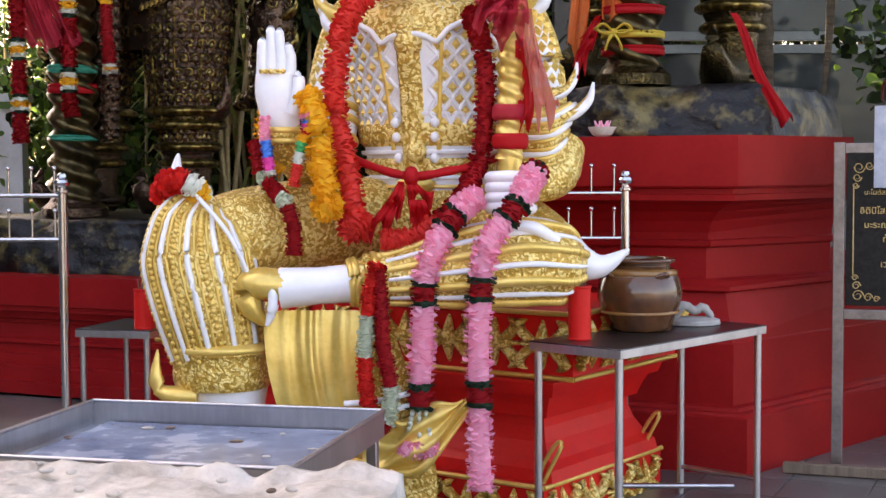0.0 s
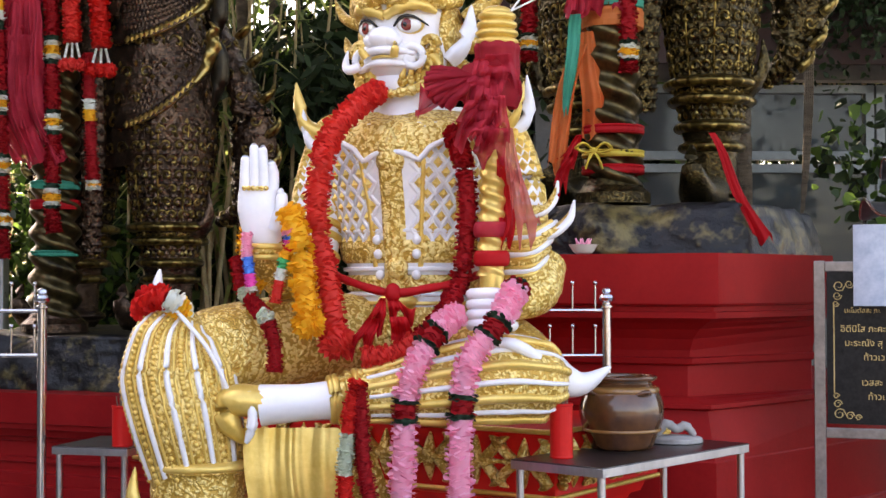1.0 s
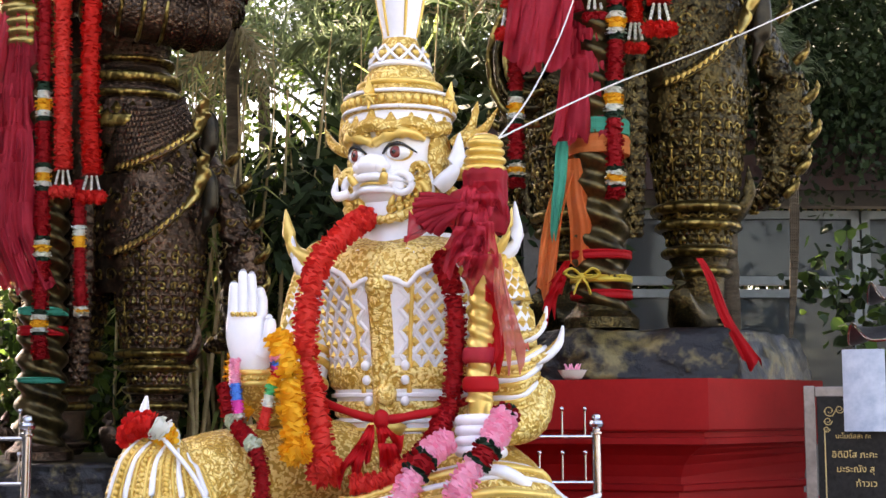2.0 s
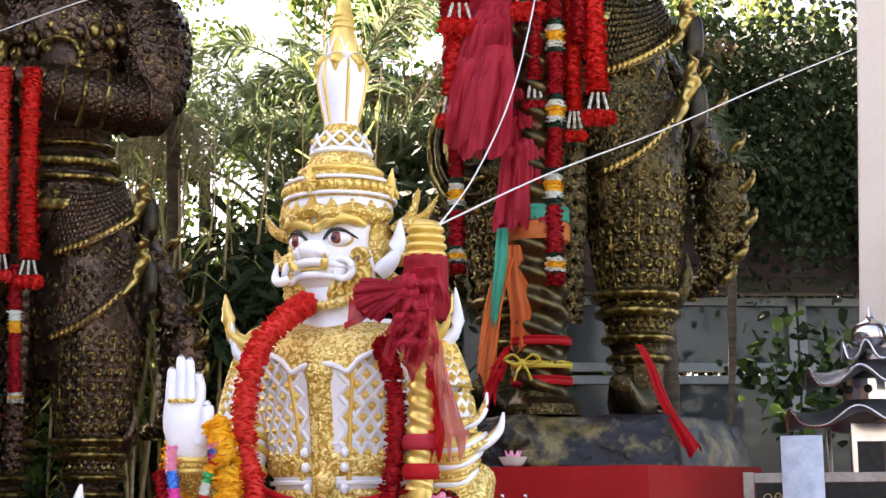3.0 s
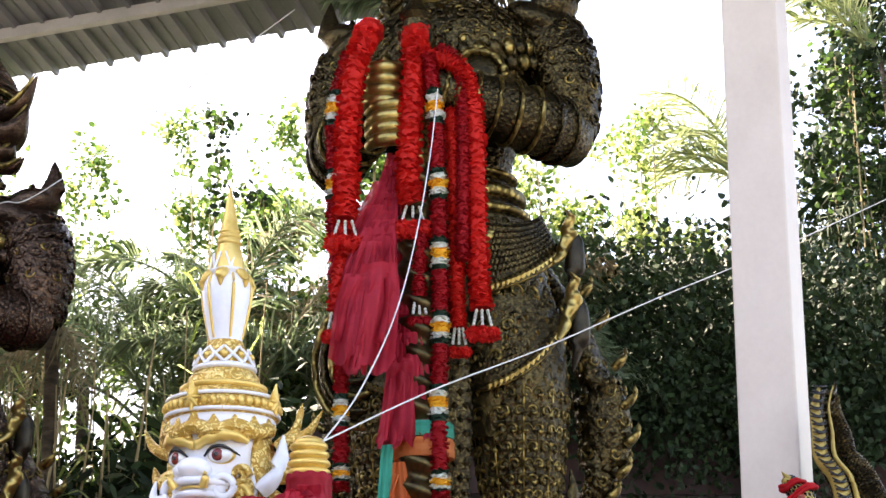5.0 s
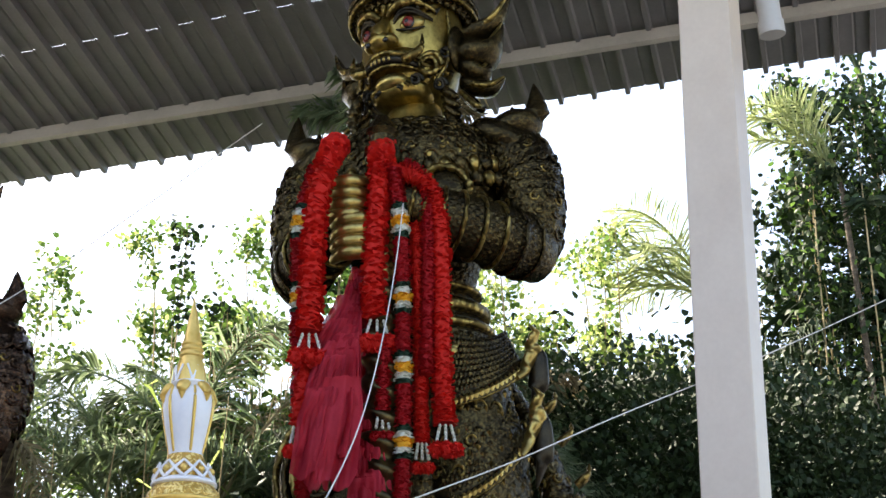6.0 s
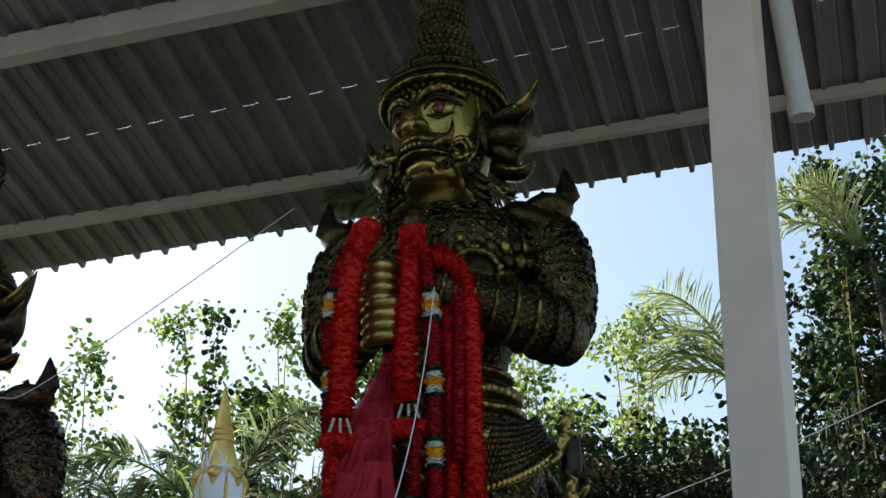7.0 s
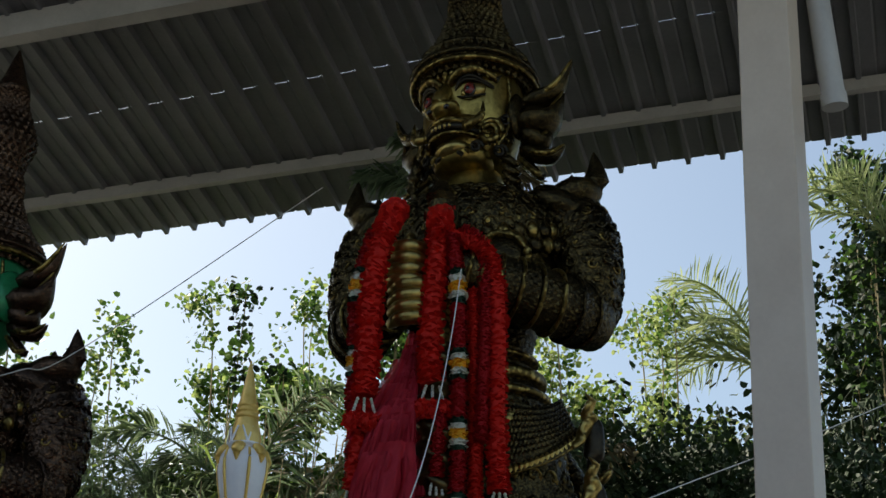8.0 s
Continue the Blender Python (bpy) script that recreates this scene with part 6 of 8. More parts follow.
def sign_board():
    t = empty("notice_board", "black granite prayer board with gold lettering in a steel frame", "sign", pose(1.985, 7.12, 0, 0, 0, -20))
    w, z0, z1 = 0.86, 0.80, 1.66
    for x in (0.0, w):
        simple("frame_post", SIGN_STEEL, t, [((x, 0, z1 / 2), (0.055, 0.04, z1))])
    for z in (z1 - 0.03, z0):
        simple("frame_rail", SIGN_STEEL, t, [((w / 2, 0, z), (w - 0.055, 0.04, 0.05))])
    simple("plate", BLACK_SIGN, t, [((w / 2, -0.005, (z0 + z1) / 2), (w - 0.07, 0.02, z1 - z0 - 0.09))], "black granite plate")
    for z in (0.02,):
        simple("foot_bar", WOOD, t, [((w / 2, -0.12, 0.03), (w + 0.5, 0.06, 0.05))])
    y = -0.017
    for sx, cx in ((1, 0.075), (-1, w - 0.075)):
        for sz, cz in ((1, z0 + 0.075), (-1, z1 - 0.105)):
            s = Sculpt()
            for r, ox, oz in ((0.03, 0.02, 0.02), (0.022, 0.07, 0.012), (0.022, 0.012, 0.07), (0.016, 0.11, 0.005), (0.016, 0.005, 0.11)):
                s.tube([(cx + sx * (ox + r * (1 - q / 12) * math.cos(q)), y, cz + sz * (oz + r * (1 - q / 12) * math.sin(q))) for q in range(10)], [0.006, 0.005, 0.002], SIGN_GOLD, 6, 30, 0.5)
            s.part("corner_scroll", t, "gold corner scroll")
        rod("gold_line", SIGN_GOLD, t, (cx - sx * 0.005, y, z0 + 0.2), (cx - sx * 0.005, y, z1 - 0.22), 0.003, seg=6)
    lines = ((1.40, 0.12, 0.033, "\u0e19\u0e30\u0e42\u0e21\u0e15\u0e31\u0e2a\u0e2a\u0e30 \u0e20\u0e30"), (1.305, 0.10, 0.045, "\u0e2d\u0e34\u0e15\u0e34\u0e1b\u0e34\u0e42\u0e2a \u0e20\u0e30\u0e04\u0e30"), (1.235, 0.12, 0.045, "\u0e21\u0e30\u0e23\u0e30\u0e13\u0e31\u0e07 \u0e2a\u0e38"),
             (1.165, 0.21, 0.045, "\u0e17\u0e49\u0e32\u0e27\u0e40\u0e27"), (1.04, 0.2, 0.045, "\u0e40\u0e27\u0e2a\u0e2a\u0e30"), (0.97, 0.23, 0.045, "\u0e17\u0e49\u0e32\u0e27\u0e40"))
    for z, x, size, text in lines:
        cu = bpy.data.curves.new("lettering", "FONT")
        cu.body, cu.size, cu.extrude = text, size, 0.001
        cu.materials.append(SIGN_GOLD)
        ob = new("lettering", cu)
        ob.parent = t
        ob.matrix_basis = pose(x, y, z, 90, 0, 0)
        tagged(ob, "gold lettering")
        simple("lettering_bar", SIGN_GOLD, t, [((x + 0.3 + 0.15 * (z > 1.2), y, z + 0.014), (0.2, 0.003, 0.024))], bevel=0)
    # curled sheet hung in front of the plate
    s = Sculpt()

    def sheet(u, v):
        a = -1.0 + 2.0 * u
        return Vector((0.27 + 0.12 * math.sin(a), -0.06 - 0.05 * math.cos(a), 1.435 + 0.4 * v))
    s.surf(sheet, 18, 6, PAPER, closed=False)
    s.surf(lambda u, v: sheet(1 - u, v) + Vector((0, 0.003, 0)), 18, 6, PAPER, closed=False)
    s.part("curled_notice", t, "curled bluish notice sheet")


def lantern():
    t = empty("candle_lantern", "stainless steel pagoda shaped candle lantern with curved roofs", "lantern", pose(2.84, 7.62, 0))
    for a in range(4):
        x, y = 0.2 * (1 if a in (0, 3) else -1), 0.2 * (1 if a < 2 else -1)
        simple("corner_post", STEEL_BRIGHT, t, [((x, y, 0.97), (0.03, 0.03, 1.9))])
    simple("panel", BLACK_SIGN, t, [((-0.12, -0.205, 1.4), (0.16, 0.006, 0.9))], bevel=0)
    simple("panel", LANTERN_STEEL, t, [((0.1, -0.2, 1.4), (0.22, 0.006, 0.9))], bevel=0)
    simple("panel", LANTERN_STEEL, t, [((0, 0, 0.9), (0.38, 0.38, 0.02))])
    simple("valance", STEEL_BRIGHT, t, [((0, -0.21, 1.87), (0.4, 0.012, 0.1))])

    def roof_tier(z, r, rise, rt):
        s = Sculpt()

        def fn(u, v):
            k = 0.5 - 0.5 * math.cos(TAU * u * 6)
            rr = rt + (r - rt) * v
            return Vector((rr * math.cos(TAU * u), rr * math.sin(TAU * u), z + rise * (1 - v) ** 1.6 + v ** 2 * 0.07 * (1 - k) ** 2 - 0.03 * v * k))
        s.surf(fn, 96, 12, LANTERN_STEEL)
        s.surf(lambda u, v: fn(1 - u, v) - Vector((0, 0, 0.008)), 96, 12, LANTERN_STEEL)
        s.tube([fn(i / 96, 1.0) for i in range(97)], [0.009, 0.009], STEEL_BRIGHT, 6, 192, caps=False)
        s.part("curved_roof", t, "scalloped sheet steel roof")
    roof_tier(1.93, 0.47, 0.13, 0.14)
    roof_tier(2.15, 0.36, 0.12, 0.08)
    roof_tier(2.3, 0.16, 0.05, 0.05)
    s = Sculpt()
    s.steps([(0.17, 2.05), (0.17, 2.16)], STEEL_BRIGHT, seg=24)
    s.part("drum", t)
    for a in range(9):
        s = Sculpt()
        q = TAU * a / 9
        s.ball((0.17 * math.cos(q), 0.17 * math.sin(q), 2.105), (0.024, 0.024, 0.024), BLACK_SIGN, 10, 8)
        s.part("round_vent", t)
    s = Sculpt()
    s.lathe([(0.03, 2.31), (0.045, 2.34), (0.095, 2.37), (0.105, 2.41), (0.09, 2.46), (0.04, 2.49), (0.02, 2.51), (0.002, 2.57)], STEEL_BRIGHT, seg=28)
    s.part("ball_finial", t, "polished ball finial")


def naga():
    """Serpent balustrade heads rising beside the column."""
    s = Sculpt((3.6, 7.8, 0))
    crest = [(3.78, 7.75, 0.0), (3.7, 7.72, 1.4), (3.52, 7.64, 2.25), (3.44, 7.6, 2.41), (3.39, 7.6, 2.57), (3.38, 7.6, 2.7), (3.35, 7.6, 2.83), (3.275, 7.6, 2.94), (3.275, 7.6, 3.08), (3.27, 7.6, 3.22), (3.31, 7.6, 3.345)]

    def shift(dx, dy, pts):
        return [(x + dx, y + dy, z) for x, y, z in pts]
    body = s.tube(shift(0.15, 0.12, crest), [0.2, 0.2, 0.19, 0.17, 0.15, 0.12, 0.1, 0.06, 0.004], BRONZE_DARK, 18, 70)
    s.studs(body, fr(18), fr(90, 0.3, 0.97), 0.026, 0.02, 0.014, BRONZE)
    plate = s.tube(crest, [0.06, 0.06, 0.06, 0.058, 0.055, 0.05, 0.045, 0.035, 0.006], SERPENT_GOLD, 12, 90, 0.5, up=(0, 1, 0))
    for q in range(34):
        v = 0.45 + 0.53 * q / 33
        c = spline(crest, v)
        s.tube([c + Vector((-0.045, -0.03, 0.012)), c + Vector((0.0, -0.042, -0.016 + 0.02 * (q % 2))), c + Vector((0.04, -0.03, 0.012))], [0.004, 0.008, 0.004], EYE_BLACK, 6, 6)
    s.tube(shift(0.075, -0.02, crest), [0.018, 0.018, 0.016, 0.012, 0.003], SERPENT_GOLD, 8, 80)
    for q in range(12):
        c = spline(crest, 0.5 + 0.47 * q / 11) + Vector((0.16 - 0.1 * q / 11, 0.08, 0.0))
        s.flame(c, c + Vector((0.1, 0.02, 0.09)), 0.035, BRONZE, (0.02, 0, -0.03))
    s.thing("serpent_statue", "black and gold serpent balustrade rearing up beside the column", "statue")
    s = Sculpt((3.2, 7.4, 0))
    neck_pts = [(3.5, 7.6, 0.0), (3.44, 7.55, 1.5), (3.3, 7.45, 2.2), (3.2, 7.4, 2.39), (3.15, 7.4, 2.47), (3.1, 7.4, 2.56), (3.06, 7.4, 2.67), (3.01, 7.4, 2.74), (2.965, 7.4, 2.785)]
    neck = s.tube(neck_pts, [0.11, 0.11, 0.1, 0.095, 0.088, 0.08, 0.066, 0.05, 0.024], SERPENT_GOLD, 16, 60)
    s.studs(neck, fr(9), fr(30, 0.4, 0.95), 0.012, 0.02, 0.008, EYE_BLACK)
    s.flame((2.99, 7.39, 2.77), (2.945, 7.38, 2.815), 0.024, SERPENT_GOLD)
    s.flame((2.98, 7.39, 2.75), (2.955, 7.38, 2.7), 0.016, BRONZE_DARK)
    s.thing("serpent_statue", "small gold and black serpent head tied with red cloth", "statue")
    for v, r, lean in ((0.9, 0.05, 0.35), (0.875, 0.058, 0.4), (0.8, 0.074, 0.6), (0.775, 0.08, 0.6), (0.69, 0.09, -0.5)):
        c, q = spline(neck_pts, v), Sculpt()
        q.tube([c + Vector((r * math.cos(a), 0.9 * r * math.sin(a), lean * r * math.cos(a + 0.4) + 0.006 * math.sin(3 * a))) for a in [TAU * i / 16 for i in range(17)]], [0.018, 0.024, 0.016, 0.022], F_RED, 9, 40, 0.7, caps=False, wave=0.1, waves=9)
        q.thing("ribbon", "red ribbon wound round the serpent's neck", "ribbon", m=Matrix())


# ---- garlands, scarves, threads ----
def petal_tube(s, pts, v0, v1, r, mat, rnd, length):
    n = max(2, int(length * (v1 - v0) / (r * 0.3)))
    s.tube([spline(pts, v0 + (v1 - v0) * i / 6) for i in range(7)], [r * 0.76, r * 0.76], mat, 10, max(3, n // 2))
    verts, faces = [], []
    for j in range(n):
        v = v0 + (v1 - v0) * (j + 0.5) / n
        c, d = spline(pts, v), spline(pts, min(v + 0.01, 1)) - spline(pts, max(v - 0.01, 0))
        d = d.normalized() if d.length > 1e-7 else Vector((0, 0, -1))
        a = d.cross(Vector((0.3, 1, 0.1))).normalized()
        b = d.cross(a)
        off = rnd.random()
        bulge = 0.9 + 0.2 * abs(math.sin(v * length / r * 2.4))
        for i in range(12):
            q = TAU * (i + off) / 12 + rnd.uniform(-0.2, 0.2)
            o, w = a * math.cos(q) + b * math.sin(q), a * -math.sin(q) + b * math.cos(q)
            k, e = r * rnd.uniform(0.9, 1.08) * bulge, rnd.uniform(-0.22, 0.22) * r
            p, t = c + o * (r * 0.6), c + o * k + d * e
            m = (p + t) / 2
            h = len(verts)
            tw = d * rnd.uniform(-0.14, 0.14) * r
            verts += [p, m + w * (r * 0.27) + tw, t + w * (r * 0.2) + tw, t + o * (r * 0.05), t - w * (r * 0.2) - tw, m - w * (r * 0.27) - tw]
            faces.append((h, h + 1, h + 2, h + 3, h + 4, h + 5))
    s.add(verts, faces, mat, False)


def flower_ball(s, c, r, mat, rnd, n=160):
    s.ball(c, r * 0.7, mat, 10, 8)
    verts, faces = [], []
    for i in range(n):
        z = rnd.uniform(-1, 1)
        a = rnd.uniform(0, TAU)
        o = Vector((math.sqrt(1 - z * z) * math.cos(a), math.sqrt(1 - z * z) * math.sin(a), z))
        w = o.cross(Vector((rnd.random(), rnd.random(), rnd.random()))).normalized()
        p, t = Vector(c) + o * r * 0.5, Vector(c) + o * r * rnd.uniform(0.85, 1.12)
        h = len(verts)
        verts += [p, (p + t) / 2 + w * r * 0.2, t, (p + t) / 2 - w * r * 0.2]
        faces.append((h, h + 1, h + 2, h + 3))
    s.add(verts, faces, mat, False)


def garland(label, pts, r, pattern, ball=None, tassel=None, group=""):
    o = Vector(pts[0])
    loc = [Vector(p) - o for p in pts]
    t = empty("garland", label, "garland", Matrix.Translation(o), group)
    rnd = random.Random(len(label) + int(1000 * abs(o.x)))
    length = sum((loc[i + 1] - loc[i]).length for i in range(len(loc) - 1))
    total, v = sum(p[0] for p in pattern), 0.0
    for share, mat in pattern:
        s = Sculpt()
        v1 = v + share / total
        petal_tube(s, loc, v, v1, r * (1.06 if mat in (P_WHITE, P_YEL) else 1.0), mat, rnd, length)
        s.part("flower_band" if share / total < 0.08 else "flower_strand", t)
        v = v1
    end = loc[-1]
    if ball:
        s = Sculpt()
        flower_ball(s, end, ball[1], ball[0], rnd)
        s.part("flower_ball", t)
    if tassel:
        for k in range(3):
            s = Sculpt()
            dx = (k - 1) * r * 0.5
            for q in range(5):
                s.ball(end + Vector((dx * (1 + 0.15 * q), -0.01, -r * 0.3 - 0.022 * q)), (0.011, 0.011, 0.014), P_WHITE, 7, 5)
            s.part("white_bead_string", t)
            s = Sculpt()
            flower_ball(s, end + Vector((dx * 1.7, -0.01, -r * 0.3 - 0.15)), r * 0.85, tassel, rnd, 110)
            s.part("flower_ball", t)


def cloth(label, mat, pts, widths, layers=1, jag=0.03, side=(1, -0.2, 0)):
    o = Vector(pts[0])
    loc = [Vector(p) - o for p in pts]
    t = empty("scarf", label, "scarf", Matrix.Translation(o), "cloth scarves")
    rnd = random.Random(int(abs(o.x) * 977) + len(label))
    sv = Vector(side).normalized()
    for k in range(layers):
        v0 = 0.0 if layers == 1 else 0.78 * k / layers * rnd.uniform(0.8, 1.0)
        v1 = 1.0 if k == layers - 1 else min(1.0, v0 + (rnd.uniform(0.2, 0.42) if layers > 8 else rnd.uniform(0.38, 0.62)))
        ph, off, nf = rnd.uniform(0, 6), rnd.uniform(-0.6, 0.6) if layers > 3 else rnd.uniform(-0.25, 0.25), rnd.uniform(1.0, 2.0)
        ww = rnd.uniform(0.3, 0.62) if layers > 3 else (rnd.uniform(0.5, 1.0) if layers > 1 else 1.0)

        def fn(u, v, v0=v0, v1=v1, ph=ph, off=off, nf=nf, ww=ww, k=k):
            q = v0 + (v1 - v0) * v
            w = lerp(widths, q) * ww * (0.75 + 0.35 * v)
            c = spline(loc, q) + sv * (off * w)
            f = (0.08 + 0.16 * v) * w * math.sin(TAU * nf * u + ph + 2.2 * v) + (0.03 + 0.05 * v) * w * math.sin(TAU * nf * 2.7 * u + 2 * ph + 3 * v) + 0.02 * math.sin(9 * v + ph) * (v > 0)
            e = jag * v ** 4 * math.sin(TAU * 1.6 * u + ph) + jag * 0.25 * v ** 5 * math.sin(TAU * 4.1 * u + ph * 2)
            return c + sv * (w * (u - 0.5)) + Vector((0, -0.011 * k + 0.05 * off * v - f - 0.04 * w * math.sin(math.pi * u), e))
        s = Sculpt()
        s.surf(fn, 44, 26, mat, closed=False)
        s.part("cloth_layer", t)
    return t


def cord(label, mat, pts, r, name="cord", cat="cord"):
    o = Vector(pts[0])
    s = Sculpt(o)
    s.tube(pts, [r, r], mat, 7, 40)
    s.thing(name, label, cat)


def knot_bits():
    """Ribbons wound round the clubs, and the seated giant's waist sash."""
    s = Sculpt()
    s.tube([(-0.4, 6.12, 1.6), (-0.32, 5.98, 1.56), (-0.14, 5.88, 1.51), (0.02, 5.89, 1.53), (0.16, 5.97, 1.56), (0.26, 6.1, 1.6)], [0.022, 0.024, 0.028, 0.022, 0.022], F_RED, 10, 30, 0.7, wave=0.08, waves=7)
    s.ball((-0.13, 5.86, 1.51), (0.034, 0.03, 0.042), F_RED, 12, 8)
    s.thing("waist_sash", "red cloth sash tied round the seated giant's waist", "sash", m=Matrix())
    q = Sculpt()
    q.lathe([(0.074, 2.36), (0.088, 2.42), (0.086, 2.5), (0.09, 2.53), (0.078, 2.56)], F_CRIM, (0.305, 5.92, 0), seg=60, lobes=9, lobe=0.1)
    q.lathe([(0.08, 2.28), (0.1, 2.34), (0.094, 2.4)], F_CRIM, (0.3, 5.92, 0), seg=60, lobes=7, lobe=0.14)
    q.ball((0.2, 5.84, 2.4), (0.06, 0.05, 0.06), F_CRIM, 12, 8)
    for i in range(9):
        a = radians(150 + 11 * i)
        q.tube([(0.2, 5.82, 2.4), (0.2 + 0.11 * math.cos(a), 5.77 - 0.01 * (i % 3), 2.38 + 0.07 * math.sin(a)), (0.2 + 0.2 * math.cos(a), 5.76 + 0.015 * (i % 2), 2.36 + 0.12 * math.sin(a))], [0.02, 0.038, 0.03], F_CRIM, 9, 10, 0.5, wave=0.1, waves=3)
    q.thing("club_scarf", "crimson cloth wound round the top of the gilded club", "scarf", m=Matrix())
    for z, mat in ((1.62, F_RED), (1.74, F_CRIM)):
        b = Sculpt()
        b.lathe([(0.064, z), (0.075, z + 0.015), (0.074, z + 0.05), (0.064, z + 0.065)], mat, (0.28, 5.92, 0), seg=20, lobes=6, lobe=0.06)
        b.thing("ribbon", "red ribbon wound round the gilded club", "ribbon", m=Matrix())
    def wrap(origin, zs, r):
        for z, h, mat, nm in zs:
            b = Sculpt()
            b.steps([(r - 0.03, z), (r - 0.004, z + 0.004), (r + 0.001, z + h * 0.3), (r - 0.003, z + h * 0.6), (r + 0.002, z + h * 0.8), (r - 0.006, z + h - 0.004), (r - 0.03, z + h)], mat, origin, seg=30)
            b.thing("ribbon", nm + " ribbon wound round the giant's twisted club", "ribbon", m=Matrix())
    cm = Vector((MAIN.x, MAIN.y, 0)) - BACK * (0.82 * 1.03)
    wrap(cm, ((3.2, 0.1, F_GREEN, "green"), (3.08, 0.12, F_ORANGE, "orange"), (2.44, 0.06, F_RED, "red"), (2.3, 0.05, F_YEL, "yellow"), (2.2, 0.06, F_RED, "dark red")), 0.19)
    b = Sculpt()
    kn = Vector((cm.x - 0.14, cm.y - 0.19, 2.33))
    b.ball(kn, (0.024, 0.02, 0.022), F_YEL, 10, 8)
    for sx in (-1, 1):
        b.tube([kn, kn + Vector((0.06 * sx, -0.02, 0.045)), kn + Vector((0.1 * sx, -0.01, 0.015)), kn + Vector((0.05 * sx, -0.01, -0.01)), kn], [0.01, 0.02, 0.022, 0.016, 0.01], F_YEL, 8, 20, 0.4)
        b.tube([kn, kn + Vector((0.03 * sx, -0.02, -0.05)), kn + Vector((0.05 * sx, -0.015, -0.11))], [0.01, 0.017, 0.012], F_YEL, 8, 12, 0.4)
    b.thing("ribbon_bow", "small yellow ribbon bow on the twisted club", "bow", m=Matrix())
    cl = Vector((LEFT.x, LEFT.y, 0)) - BACK * (0.82 * 1.03)
    wrap(cl, ((1.75, 0.05, F_GREEN, "green"), (2.25, 0.07, F_GREEN, "green"), (2.1, 0.08, F_RED, "red")), 0.185)


throne()
steel_table("stainless steel side table holding a jar and incense", (0.352, 5.84), -42, 0.46, 1.14, 0.83)
steel_table("small stainless steel side table with incense holder", (-1.84, 7.06), -16, 0.41, 0.5, 0.75, False)
tray_table()
wax_trough()
incense_can((0.564, 5.87, 0.83), 0.047, 0.225)
incense_can((-1.49, 7.05, 0.75), 0.05, 0.2)
clay_pot((0.857, 6.19, 0.83))
pot_lid((1.13, 6.43, 0.83))
lotus_cup((0.84, 7.5, 1.701))
fence(-3.4, -1.96, 7.4, -1.98)
fence(0.0, 0.93, 7.25, 0.93)
sign_board()
lantern()
naga()

garland("thick red flower garland round the giant's neck", [(-0.20, 6.20, 2.39), (-0.27, 6.12, 2.33), (-0.39, 6.03, 2.19), (-0.44, 5.98, 2.00), (-0.45, 5.98, 1.79), (-0.40, 5.92, 1.55), (-0.36, 5.85, 1.31)], 0.055, [(1, P_CORAL)], ball=(P_CORAL, 0.085), group="garlands on the seated giant")
garland("slim red flower garland beside the gilded club", [(0.12, 6.05, 2.20), (0.17, 5.95, 2.03), (0.18, 5.95, 1.79), (0.15, 5.95, 1.57), (0.06, 5.85, 1.40), (-0.11, 5.78, 1.27), (-0.25, 5.75, 1.25)], 0.045, [(0.75, P_DEEP), (0.25, P_CORAL)], group="garlands on the seated giant")
garland("orange marigold garland hanging from the raised wrist", [(-0.56, 5.90, 1.85), (-0.51, 5.82, 1.71), (-0.49, 5.80, 1.55), (-0.47, 5.78, 1.39)], 0.054, [(1, P_YEL)], ball=(P_YEL, 0.075), group="garlands on the seated giant")
garland("orange marigold garland behind the raised wrist", [(-0.71, 6.02, 1.83), (-0.75, 6.02, 1.74), (-0.74, 6.02, 1.62), (-0.67, 6.02, 1.54)], 0.04, [(1, P_YEL)], group="garlands on the seated giant")
garland("bright plastic bead garland on the raised wrist", [(-0.56, 5.82, 1.77), (-0.55, 5.82, 1.71), (-0.58, 5.82, 1.62), (-0.61, 5.82, 1.47)], 0.026, [(0.15, P_PINK), (0.1, P_BLUE), (0.12, P_MAG), (0.08, P_RED), (0.12, P_YEL), (0.12, P_GREEN), (0.1, P_WHITE), (0.21, P_CORAL)], group="garlands on the seated giant")
garland("pink and blue bead garland on the raised wrist", [(-0.73, 5.86, 1.76), (-0.73, 5.86, 1.69), (-0.72, 5.86, 1.60), (-0.71, 5.86, 1.52)], 0.024, [(0.45, P_PINK), (0.25, P_BLUE), (0.2, P_MAG), (0.1, P_WHITE)], group="garlands on the seated giant")
garland("dark red and white garland lying over the thigh", [(-0.79, 6.00, 1.66), (-0.76, 5.95, 1.53), (-0.70, 5.88, 1.46), (-0.64, 5.80, 1.40), (-0.61, 5.80, 1.30), (-0.61, 5.80, 1.19)], 0.034, [(0.22, P_DEEP), (0.1, P_PALE), (0.2, P_DEEP), (0.1, P_PALE), (0.38, P_DEEP)], group="garlands on the seated giant")
garland("pink and dark red flower garland hanging over the throne", [(0.14, 5.80, 1.43), (0.05, 5.72, 1.36), (-0.02, 5.66, 1.25), (-0.07, 5.66, 1.11), (-0.08, 5.66, 0.95), (-0.09, 5.66, 0.76), (-0.10, 5.66, 0.58)], 0.055, [(0.16, P_PINK), (0.015, P_DARK), (0.06, P_DEEP), (0.018, P_DARK), (0.235, P_PINK), (0.018, P_DARK), (0.055, P_DEEP), (0.018, P_DARK), (0.255, P_PINK), (0.018, P_DARK), (0.06, P_DEEP), (0.018, P_DARK)], tassel=P_PINK, group="garlands on the seated giant")
